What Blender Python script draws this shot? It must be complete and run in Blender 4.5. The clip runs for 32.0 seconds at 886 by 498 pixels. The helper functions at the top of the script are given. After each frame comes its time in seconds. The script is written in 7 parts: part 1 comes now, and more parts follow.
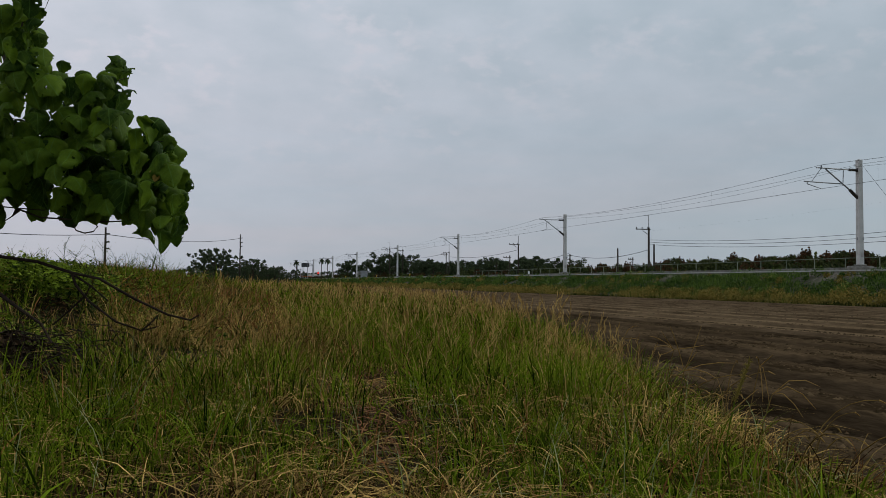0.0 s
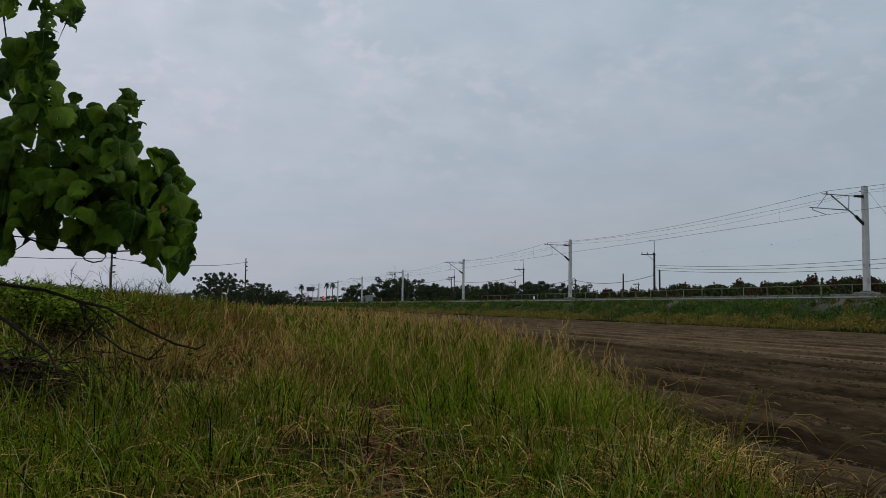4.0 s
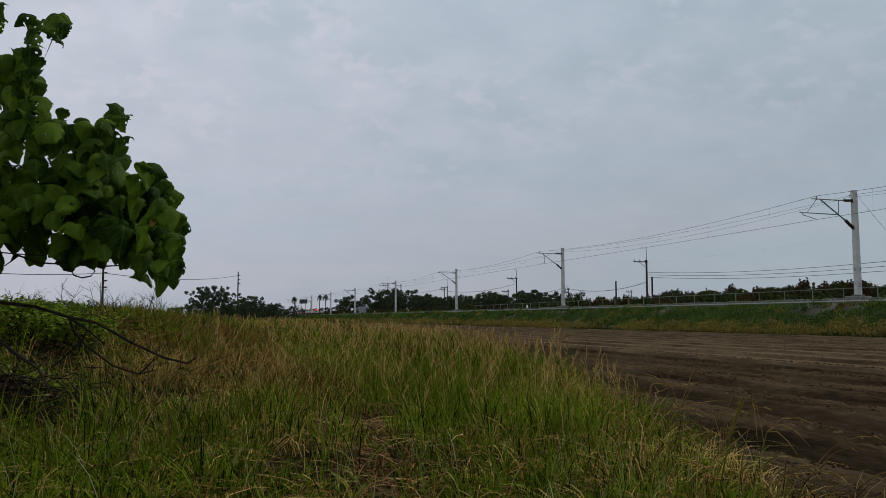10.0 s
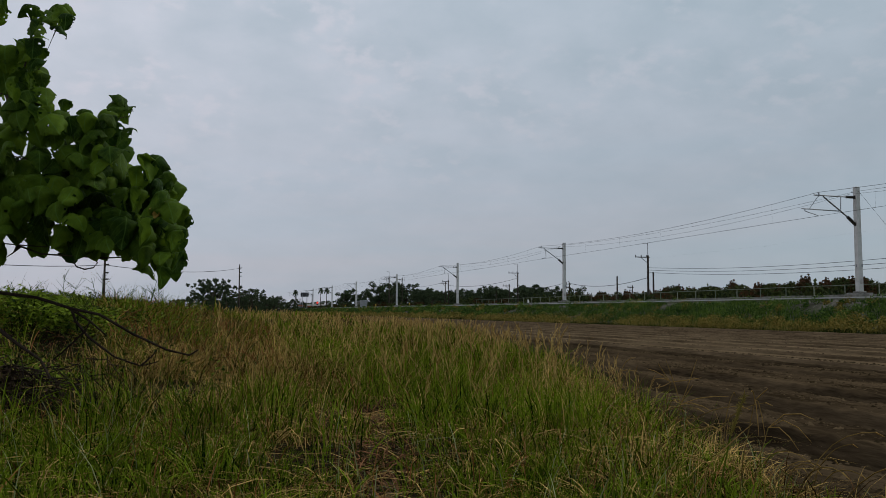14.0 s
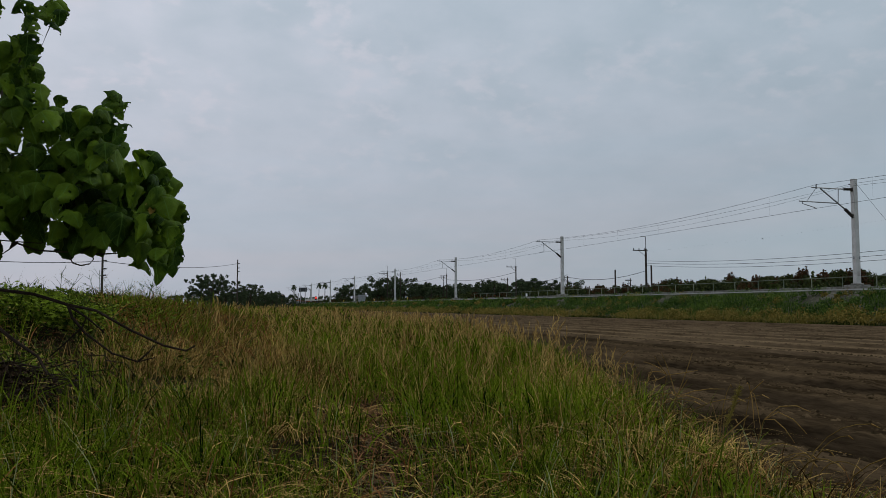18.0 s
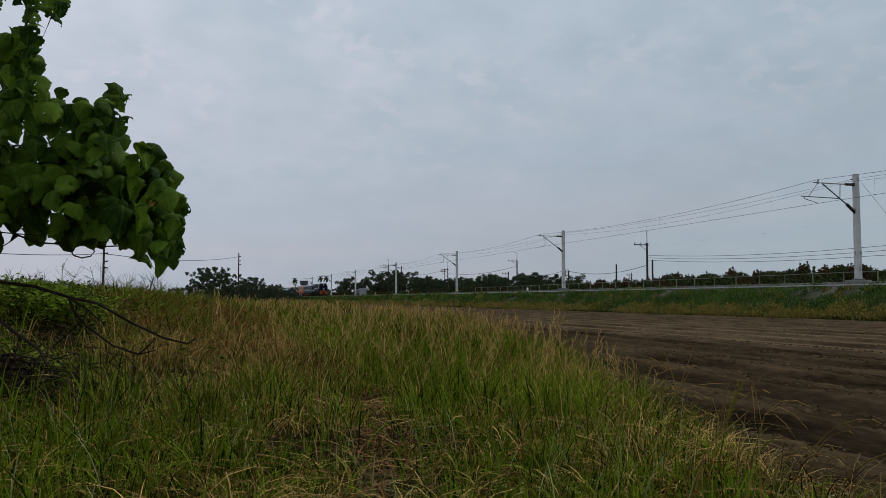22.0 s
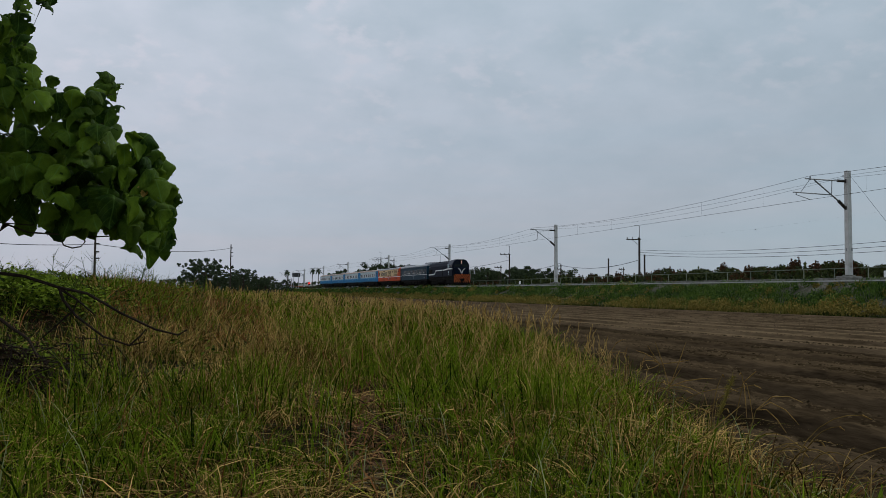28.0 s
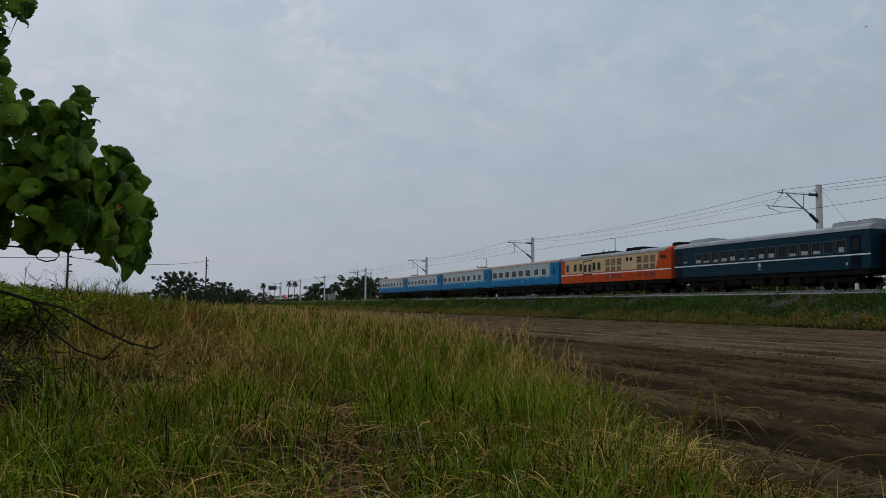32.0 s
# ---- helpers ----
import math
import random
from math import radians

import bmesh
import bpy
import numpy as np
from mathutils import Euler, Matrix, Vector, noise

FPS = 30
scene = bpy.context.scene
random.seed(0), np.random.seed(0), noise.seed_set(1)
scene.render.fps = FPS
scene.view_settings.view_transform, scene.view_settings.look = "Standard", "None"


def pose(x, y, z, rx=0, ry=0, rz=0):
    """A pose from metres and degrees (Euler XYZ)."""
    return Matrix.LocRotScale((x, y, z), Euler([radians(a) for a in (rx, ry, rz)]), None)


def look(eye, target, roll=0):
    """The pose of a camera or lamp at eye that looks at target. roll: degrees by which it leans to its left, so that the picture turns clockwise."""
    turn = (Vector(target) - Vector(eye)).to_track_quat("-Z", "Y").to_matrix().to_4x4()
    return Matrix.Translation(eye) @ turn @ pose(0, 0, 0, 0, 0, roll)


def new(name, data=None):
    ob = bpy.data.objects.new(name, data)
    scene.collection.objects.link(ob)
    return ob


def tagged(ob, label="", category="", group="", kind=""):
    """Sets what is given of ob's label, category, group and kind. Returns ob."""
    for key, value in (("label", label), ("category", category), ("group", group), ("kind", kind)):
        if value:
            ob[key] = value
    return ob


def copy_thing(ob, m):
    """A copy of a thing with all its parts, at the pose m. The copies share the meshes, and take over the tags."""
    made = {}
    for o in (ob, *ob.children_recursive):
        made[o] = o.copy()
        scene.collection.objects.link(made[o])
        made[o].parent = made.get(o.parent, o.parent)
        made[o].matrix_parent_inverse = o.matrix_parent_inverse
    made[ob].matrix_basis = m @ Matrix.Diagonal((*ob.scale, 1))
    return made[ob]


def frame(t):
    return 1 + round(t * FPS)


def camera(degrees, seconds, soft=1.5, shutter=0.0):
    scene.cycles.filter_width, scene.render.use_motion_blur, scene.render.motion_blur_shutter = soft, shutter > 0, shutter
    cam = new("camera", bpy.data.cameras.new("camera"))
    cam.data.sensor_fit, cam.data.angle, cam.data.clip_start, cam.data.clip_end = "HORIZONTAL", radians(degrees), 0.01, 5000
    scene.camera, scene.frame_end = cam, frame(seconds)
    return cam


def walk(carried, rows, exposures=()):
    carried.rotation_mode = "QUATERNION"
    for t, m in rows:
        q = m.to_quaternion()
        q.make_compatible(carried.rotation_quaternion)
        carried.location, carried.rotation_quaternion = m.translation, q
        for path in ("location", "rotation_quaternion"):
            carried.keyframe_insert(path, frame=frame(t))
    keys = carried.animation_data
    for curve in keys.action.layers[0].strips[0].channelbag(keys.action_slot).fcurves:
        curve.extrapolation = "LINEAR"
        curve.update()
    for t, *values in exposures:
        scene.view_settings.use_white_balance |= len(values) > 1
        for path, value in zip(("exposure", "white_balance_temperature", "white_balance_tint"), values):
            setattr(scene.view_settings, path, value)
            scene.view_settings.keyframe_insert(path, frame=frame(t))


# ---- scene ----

# The track runs along y; x is the distance from the camera's side of the field.
cam = camera(56.3, 32.0, soft=0.78)
# seconds, x, y, z, bearing, tilt, roll
PATH = [
    (0, -0.000, 0.022, 0.833, 15.675, 2.317, 0.510),
    (0.5, 0.001, 0.020, 0.831, 15.703, 2.349, 0.588),
    (1, 0.001, 0.021, 0.831, 15.706, 2.399, 0.628),
    (1.5, -0.001, 0.022, 0.834, 15.581, 2.574, 0.636),
    (2, -0.004, 0.022, 0.839, 15.423, 2.824, 0.659),
    (2.5, -0.005, 0.019, 0.845, 15.302, 3.071, 0.680),
    (3, -0.005, 0.013, 0.849, 15.211, 3.354, 0.716),
    (3.5, -0.006, 0.008, 0.851, 15.237, 3.701, 0.728),
    (5.5, -0.005, 0.005, 0.851, 15.462, 4.750, 0.536),
    (6, -0.003, 0.001, 0.851, 15.496, 4.971, 0.431),
    (6.5, -0.002, -0.001, 0.852, 15.589, 5.129, 0.346),
    (7, -0.001, -0.003, 0.852, 15.652, 5.260, 0.272),
    (7.5, 0.001, -0.005, 0.852, 15.729, 5.312, 0.190),
    (8, 0.002, -0.006, 0.851, 15.804, 5.264, 0.064),
    (8.5, 0.003, -0.006, 0.851, 15.860, 5.131, -0.032),
    (9, 0.003, -0.007, 0.850, 15.887, 4.982, -0.120),
    (9.5, 0.003, -0.006, 0.850, 15.857, 4.834, -0.140),
    (10, 0.003, -0.004, 0.850, 15.810, 4.721, -0.164),
    (10.5, 0.003, -0.001, 0.850, 15.778, 4.621, -0.165),
    (11, 0.002, -0.001, 0.850, 15.732, 4.538, -0.108),
    (11.5, 0.001, -0.000, 0.850, 15.709, 4.476, 0.001),
    (12, 0.001, 0.000, 0.850, 15.665, 4.441, 0.087),
    (12.5, 0.000, 0.000, 0.850, 15.658, 4.422, 0.175),
    (13, 0.000, -0.000, 0.850, 15.658, 4.378, 0.204),
    (13.5, -0.000, -0.001, 0.849, 15.664, 4.364, 0.206),
    (14, 0.000, -0.002, 0.849, 15.712, 4.311, 0.203),
    (14.5, 0.001, 0.000, 0.849, 15.769, 4.253, 0.190),
    (16.5, 0.004, -0.004, 0.848, 15.896, 3.953, 0.045),
    (17, 0.003, -0.003, 0.849, 15.898, 3.926, -0.001),
    (17.5, 0.004, -0.003, 0.849, 15.897, 3.904, -0.052),
    (18, 0.005, -0.005, 0.849, 15.847, 3.916, -0.109),
    (18.5, 0.005, -0.005, 0.849, 15.774, 3.893, -0.146),
    (19, 0.006, -0.005, 0.848, 15.729, 3.863, -0.183),
    (19.5, 0.006, -0.004, 0.848, 15.710, 3.803, -0.184),
    (20, 0.007, -0.003, 0.848, 15.675, 3.741, -0.189),
    (20.5, 0.007, -0.003, 0.848, 15.662, 3.691, -0.186),
    (21, 0.008, -0.003, 0.848, 15.678, 3.628, -0.144),
    (21.5, 0.007, -0.002, 0.848, 15.718, 3.563, -0.033),
    (22, 0.006, -0.002, 0.849, 15.767, 3.485, 0.097),
    (22.5, 0.005, -0.000, 0.849, 15.780, 3.463, 0.161),
    (23, 0.005, 0.000, 0.849, 15.782, 3.459, 0.233),
    (23.5, 0.004, 0.002, 0.849, 15.786, 3.413, 0.255),
    (24, 0.004, 0.005, 0.849, 15.817, 3.390, 0.307),
    (24.5, 0.003, 0.008, 0.849, 15.878, 3.373, 0.394),
    (25, 0.004, 0.008, 0.849, 15.912, 3.337, 0.452),
    (25.5, 0.003, 0.009, 0.849, 16.008, 3.301, 0.458),
    (27.5, 0.006, 0.007, 0.849, 16.246, 3.079, 0.511),
    (28, 0.007, 0.006, 0.849, 16.279, 3.012, 0.524),
    (28.5, 0.007, 0.006, 0.849, 16.283, 3.004, 0.548),
    (29, 0.006, 0.005, 0.848, 16.317, 3.008, 0.552),
    (29.5, 0.006, 0.004, 0.848, 16.385, 3.029, 0.585),
    (30, 0.006, 0.003, 0.847, 16.531, 3.092, 0.648),
    (30.5, 0.004, 0.002, 0.847, 16.676, 3.166, 0.646),
    (31, 0.002, -0.002, 0.849, 16.945, 3.326, 0.651),
    (31.5, 0.003, -0.009, 0.851, 17.376, 3.601, 0.587),
    (32, 0.005, -0.016, 0.850, 17.856, 3.908, 0.435),
]


def view(x, y, z, bearing, tilt, roll):
    b, p = radians(bearing), radians(tilt)
    ahead = Vector((math.sin(b) * math.cos(p), math.cos(b) * math.cos(p), math.sin(p)))
    return look((x, y, z), Vector((x, y, z)) + ahead * 10, roll)


walk(cam, [(r[0], view(*r[1:])) for r in PATH], [(0, 0.02, 6600, 10), (3, -0.03, 6500, 10), (6, -0.10, 6400, 9), (8, -0.08, 6380, 8), (10, -0.04, 6500, 10), (20, -0.02, 6500, 10), (23, 0.0, 6380, 9), (30, 0.02, 6400, 9), (32, -0.06, 6400, 9)])

# ---- light ----
SUN_BEARING, SUN_HEIGHT = 78, 42
world = bpy.data.worlds.new("overcast_sky")
scene.world = world
world.use_nodes = True
wn, wl = world.node_tree.nodes, world.node_tree.links
wn.clear()
w_out, w_bg = wn.new("ShaderNodeOutputWorld"), wn.new("ShaderNodeBackground")
w_sky = wn.new("ShaderNodeTexSky")
w_sky.sky_type, w_sky.sun_disc = "NISHITA", False
w_sky.sun_elevation, w_sky.sun_rotation = radians(SUN_HEIGHT), radians(SUN_BEARING)
w_sky.air_density, w_sky.dust_density = 1.0, 2.0
w_dim = wn.new("ShaderNodeVectorMath")
w_dim.operation = "SCALE"
w_dim.inputs["Scale"].default_value = 0.07
wl.new(w_sky.outputs[0], w_dim.inputs[0])
w_co = wn.new("ShaderNodeTexCoord")
w_sep = wn.new("ShaderNodeSeparateXYZ")
wl.new(w_co.outputs["Generated"], w_sep.inputs[0])
# cloud sheets lie flat overhead: the direction is thrown onto a level plane
w_add = wn.new("ShaderNodeMath")
w_add.operation, w_add.inputs[1].default_value = "ADD", 0.42
w_abs = wn.new("ShaderNodeMath")
w_abs.operation = "ABSOLUTE"
wl.new(w_sep.outputs[2], w_abs.inputs[0])
wl.new(w_abs.outputs[0], w_add.inputs[0])
w_div = wn.new("ShaderNodeVectorMath")
w_div.operation = "DIVIDE"
w_comb = wn.new("ShaderNodeCombineXYZ")
for i in range(3):
    wl.new(w_add.outputs[0], w_comb.inputs[i])
wl.new(w_co.outputs["Generated"], w_div.inputs[0])
wl.new(w_comb.outputs[0], w_div.inputs[1])
w_noise = wn.new("ShaderNodeTexNoise")
w_noise.inputs["Scale"].default_value, w_noise.inputs["Detail"].default_value = 7.5, 7.0
w_noise.inputs["Roughness"].default_value, w_noise.inputs["Distortion"].default_value = 0.52, 0.1
wl.new(w_div.outputs[0], w_noise.inputs["Vector"])
w_ramp = wn.new("ShaderNodeValToRGB")
w_ramp.color_ramp.elements[0].position, w_ramp.color_ramp.elements[1].position = 0.30, 0.74
w_ramp.color_ramp.elements[0].color = (0.455, 0.520, 0.584, 1)
w_ramp.color_ramp.elements[1].color = (0.566, 0.606, 0.676, 1)
wl.new(w_noise.outputs["Fac"], w_ramp.inputs[0])
# small bright puffs in the cloud sheet, in loose flocks
w_puff = wn.new("ShaderNodeTexNoise")
w_puff.inputs["Scale"].default_value, w_puff.inputs["Detail"].default_value, w_puff.inputs["Roughness"].default_value = 24.0, 4.0, 0.5
wl.new(w_div.outputs[0], w_puff.inputs["Vector"])
w_flock = wn.new("ShaderNodeTexNoise")
w_flock.inputs["Scale"].default_value, w_flock.inputs["Detail"].default_value = 5.0, 2.0
wl.new(w_div.outputs[0], w_flock.inputs["Vector"])
w_pr, w_fr = wn.new("ShaderNodeMapRange"), wn.new("ShaderNodeMapRange")
for node, lo_, hi_ in ((w_pr, 0.46, 0.72), (w_fr, 0.40, 0.62)):
    node.interpolation_type = "SMOOTHSTEP"
    node.inputs[1].default_value, node.inputs[2].default_value = lo_, hi_
wl.new(w_puff.outputs["Fac"], w_pr.inputs[0])
wl.new(w_flock.outputs["Fac"], w_fr.inputs[0])
w_high = wn.new("ShaderNodeMapRange")
w_high.interpolation_type = "SMOOTHSTEP"
w_high.inputs[1].default_value, w_high.inputs[2].default_value = 0.06, 0.30
wl.new(w_abs.outputs[0], w_high.inputs[0])
w_pm, w_pf = wn.new("ShaderNodeMath"), wn.new("ShaderNodeMath")
w_pm.operation = w_pf.operation = "MULTIPLY"
wl.new(w_pr.outputs[0], w_pm.inputs[0])
wl.new(w_fr.outputs[0], w_pm.inputs[1])
wl.new(w_pm.outputs[0], w_pf.inputs[0])
wl.new(w_high.outputs[0], w_pf.inputs[1])
w_calm = wn.new("ShaderNodeMapRange")
w_calm.inputs[3].default_value, w_calm.inputs[4].default_value = 0.35, 1.0
wl.new(w_high.outputs[0], w_calm.inputs[0])
w_even = wn.new("ShaderNodeMix")
w_even.data_type = "RGBA"
w_even.inputs[6].default_value = (0.512, 0.563, 0.630, 1)
wl.new(w_calm.outputs[0], w_even.inputs[0])
wl.new(w_ramp.outputs[0], w_even.inputs[7])
w_flat = wn.new("ShaderNodeMapping")
w_flat.inputs["Scale"].default_value = (1.0, 1.0, 11.0)
wl.new(w_co.outputs["Generated"], w_flat.inputs[0])
w_bn = wn.new("ShaderNodeTexNoise")
w_bn.inputs["Scale"].default_value, w_bn.inputs["Detail"].default_value = 2.6, 3.0
wl.new(w_flat.outputs[0], w_bn.inputs["Vector"])
w_bands = wn.new("ShaderNodeValToRGB")
w_bands.color_ramp.elements[0].position, w_bands.color_ramp.elements[1].position = 0.36, 0.60
w_bands.color_ramp.elements[0].color = (0.955, 0.992, 1.012, 1)
w_bands.color_ramp.elements[1].color = (1.022, 1.0, 1.004, 1)
wl.new(w_bn.outputs["Fac"], w_bands.inputs[0])
w_low_sky = wn.new("ShaderNodeMath")
w_low_sky.operation, w_low_sky.inputs[0].default_value = "SUBTRACT", 1.0
wl.new(w_high.outputs[0], w_low_sky.inputs[1])
w_banded = wn.new("ShaderNodeMix")
w_banded.data_type, w_banded.blend_type = "RGBA", "MULTIPLY"
wl.new(w_low_sky.outputs[0], w_banded.inputs[0])
wl.new(w_even.outputs[2], w_banded.inputs[6])
wl.new(w_bands.outputs[0], w_banded.inputs[7])
w_puffed = wn.new("ShaderNodeMix")
w_puffed.data_type = "RGBA"
w_puffed.inputs[7].default_value = (0.590, 0.606, 0.668, 1)
wl.new(w_pf.outputs[0], w_puffed.inputs[0])
wl.new(w_banded.outputs[2], w_puffed.inputs[6])
# darker low down, brighter towards the left where the cloud is thinner
w_low = wn.new("ShaderNodeValToRGB")
w_low.color_ramp.elements[0].position, w_low.color_ramp.elements[1].position = 0.0, 0.42
w_low.color_ramp.elements[0].color = (0.815, 0.80, 0.808, 1)
w_low.color_ramp.elements[1].color = (1.115, 1.155, 1.155, 1)
w_thin = wn.new("ShaderNodeVectorMath")
w_thin.operation = "DOT_PRODUCT"
w_thin.inputs[1].default_value = (-0.963 * 0.38, 0.27 * 0.38, 0.90)
wl.new(w_co.outputs["Generated"], w_thin.inputs[0])
wl.new(w_thin.outputs["Value"], w_low.inputs[0])
w_mul = wn.new("ShaderNodeMix")
w_mul.data_type, w_mul.blend_type = "RGBA", "MULTIPLY"
w_mul.inputs[0].default_value = 1.0
wl.new(w_puffed.outputs[2], w_mul.inputs[6])
wl.new(w_low.outputs[0], w_mul.inputs[7])
# a little warmer to the left, cooler to the right
w_side = wn.new("ShaderNodeVectorMath")
w_side.operation = "DOT_PRODUCT"
w_side.inputs[1].default_value = (-0.963, 0.27, 0.0)
wl.new(w_co.outputs["Generated"], w_side.inputs[0])
w_half = wn.new("ShaderNodeMath")
w_half.operation, w_half.inputs[1].default_value, w_half.inputs[2].default_value = "MULTIPLY_ADD", 0.5, 0.5
wl.new(w_side.outputs["Value"], w_half.inputs[0])
w_tint = wn.new("ShaderNodeValToRGB")
w_tint.color_ramp.elements[0].position, w_tint.color_ramp.elements[1].position = 0.25, 0.75
w_tint.color_ramp.elements[0].color = (0.865, 0.950, 0.965, 1)
w_tint.color_ramp.elements[1].color = (1.075, 0.99, 1.0, 1)
wl.new(w_half.outputs[0], w_tint.inputs[0])
w_mul2 = wn.new("ShaderNodeMix")
w_mul2.data_type, w_mul2.blend_type = "RGBA", "MULTIPLY"
w_mul2.inputs[0].default_value = 1.0
wl.new(w_mul.outputs[2], w_mul2.inputs[6])
wl.new(w_tint.outputs[0], w_mul2.inputs[7])
w_mix = wn.new("ShaderNodeMix")
w_mix.data_type = "RGBA"
w_mix.inputs[0].default_value = 0.12
wl.new(w_mul2.outputs[2], w_mix.inputs[6])
wl.new(w_dim.outputs[0], w_mix.inputs[7])
wl.new(w_mix.outputs[2], w_bg.inputs[0])
w_bg.inputs[1].default_value = 1.0
wl.new(w_bg.outputs[0], w_out.inputs[0])

sun = new("sun", bpy.data.lights.new("sun", "SUN"))
sun.data.energy, sun.data.angle, sun.data.color = 1.5, radians(15), (1.0, 0.96, 0.90)
_sb, _sh = radians(SUN_BEARING), radians(SUN_HEIGHT)
sun.matrix_world = look((math.sin(_sb) * 50, math.cos(_sb) * 50, math.tan(_sh) * 50), (0, 0, 0))


# ---- materials ----
def mat(name, a, b=None, scale=3.0, rough=0.8, bump=0.0, bump_scale=None, metal=0.0, vary="none", through_light=0.0, low=0.35, high=0.65, stretch=None, spec=0.3, c=None):
    """a and b: the two colours that a noise blends; vary: "object" or "island" shifts the blend piece by piece."""
    m = bpy.data.materials.new(name)
    m.use_nodes = True
    n, l = m.node_tree.nodes, m.node_tree.links
    bsdf, out = n["Principled BSDF"], n["Material Output"]
    bsdf.inputs["Roughness"].default_value, bsdf.inputs["Metallic"].default_value = rough, metal
    bsdf.inputs["Specular IOR Level"].default_value = spec
    bsdf.inputs["Base Color"].default_value = (*a, 1)
    co = n.new("ShaderNodeTexCoord")
    vec = co.outputs["Object"]
    if stretch:
        mp = n.new("ShaderNodeMapping")
        mp.inputs["Scale"].default_value = stretch
        l.new(vec, mp.inputs[0])
        vec = mp.outputs[0]
    colour = None
    if b:
        big, fine = n.new("ShaderNodeTexNoise"), n.new("ShaderNodeTexNoise")
        big.inputs["Scale"].default_value, big.inputs["Detail"].default_value = scale, 6
        fine.inputs["Scale"].default_value, fine.inputs["Detail"].default_value = scale * 9, 4
        l.new(vec, big.inputs["Vector"])
        l.new(vec, fine.inputs["Vector"])
        mx = n.new("ShaderNodeMath")
        mx.operation, mx.inputs[1].default_value = "MULTIPLY_ADD", 0.35
        l.new(fine.outputs["Fac"], mx.inputs[0])
        half = n.new("ShaderNodeMath")
        half.operation, half.inputs[1].default_value = "MULTIPLY", 0.65
        l.new(big.outputs["Fac"], half.inputs[0])
        l.new(half.outputs[0], mx.inputs[2])
        fac = mx.outputs[0]
        if vary != "none":
            src = n.new("ShaderNodeObjectInfo" if vary == "object" else "ShaderNodeNewGeometry")
            rnd = src.outputs["Random" if vary == "object" else "Random Per Island"]
            ma = n.new("ShaderNodeMath")
            ma.operation, ma.inputs[1].default_value = "MULTIPLY_ADD", 0.6
            off = n.new("ShaderNodeMath")
            off.operation, off.inputs[1].default_value = "SUBTRACT", 0.3
            l.new(fac, off.inputs[0])
            l.new(rnd, ma.inputs[0])
            l.new(off.outputs[0], ma.inputs[2])
            fac = ma.outputs[0]
        ramp = n.new("ShaderNodeValToRGB")
        e = ramp.color_ramp.elements
        e[0].position, e[1].position = low, high
        e[0].color, e[1].color = (*a, 1), (*b, 1)
        if c:
            k = e.new(1.0 if high < 0.9 else 0.95)
            k.color = (*c, 1)
        l.new(fac, ramp.inputs[0])
        colour = ramp.outputs[0]
        l.new(colour, bsdf.inputs["Base Color"])
    if bump:
        bn = n.new("ShaderNodeTexNoise")
        bn.inputs["Scale"].default_value, bn.inputs["Detail"].default_value = bump_scale or scale * 6, 6
        l.new(vec, bn.inputs["Vector"])
        bp = n.new("ShaderNodeBump")
        bp.inputs["Strength"].default_value, bp.inputs["Distance"].default_value = bump, 0.5 / (bump_scale or scale * 6)
        l.new(bn.outputs["Fac"], bp.inputs["Height"])
        l.new(bp.outputs[0], bsdf.inputs["Normal"])
    if through_light:
        tr, ms = n.new("ShaderNodeBsdfTranslucent"), n.new("ShaderNodeMixShader")
        ms.inputs[0].default_value = through_light
        if colour:
            l.new(colour, tr.inputs[0])
        else:
            tr.inputs[0].default_value = (*a, 1)
        l.new(bsdf.outputs[0], ms.inputs[1])
        l.new(tr.outputs[0], ms.inputs[2])
        l.new(ms.outputs[0], out.inputs[0])
    return m


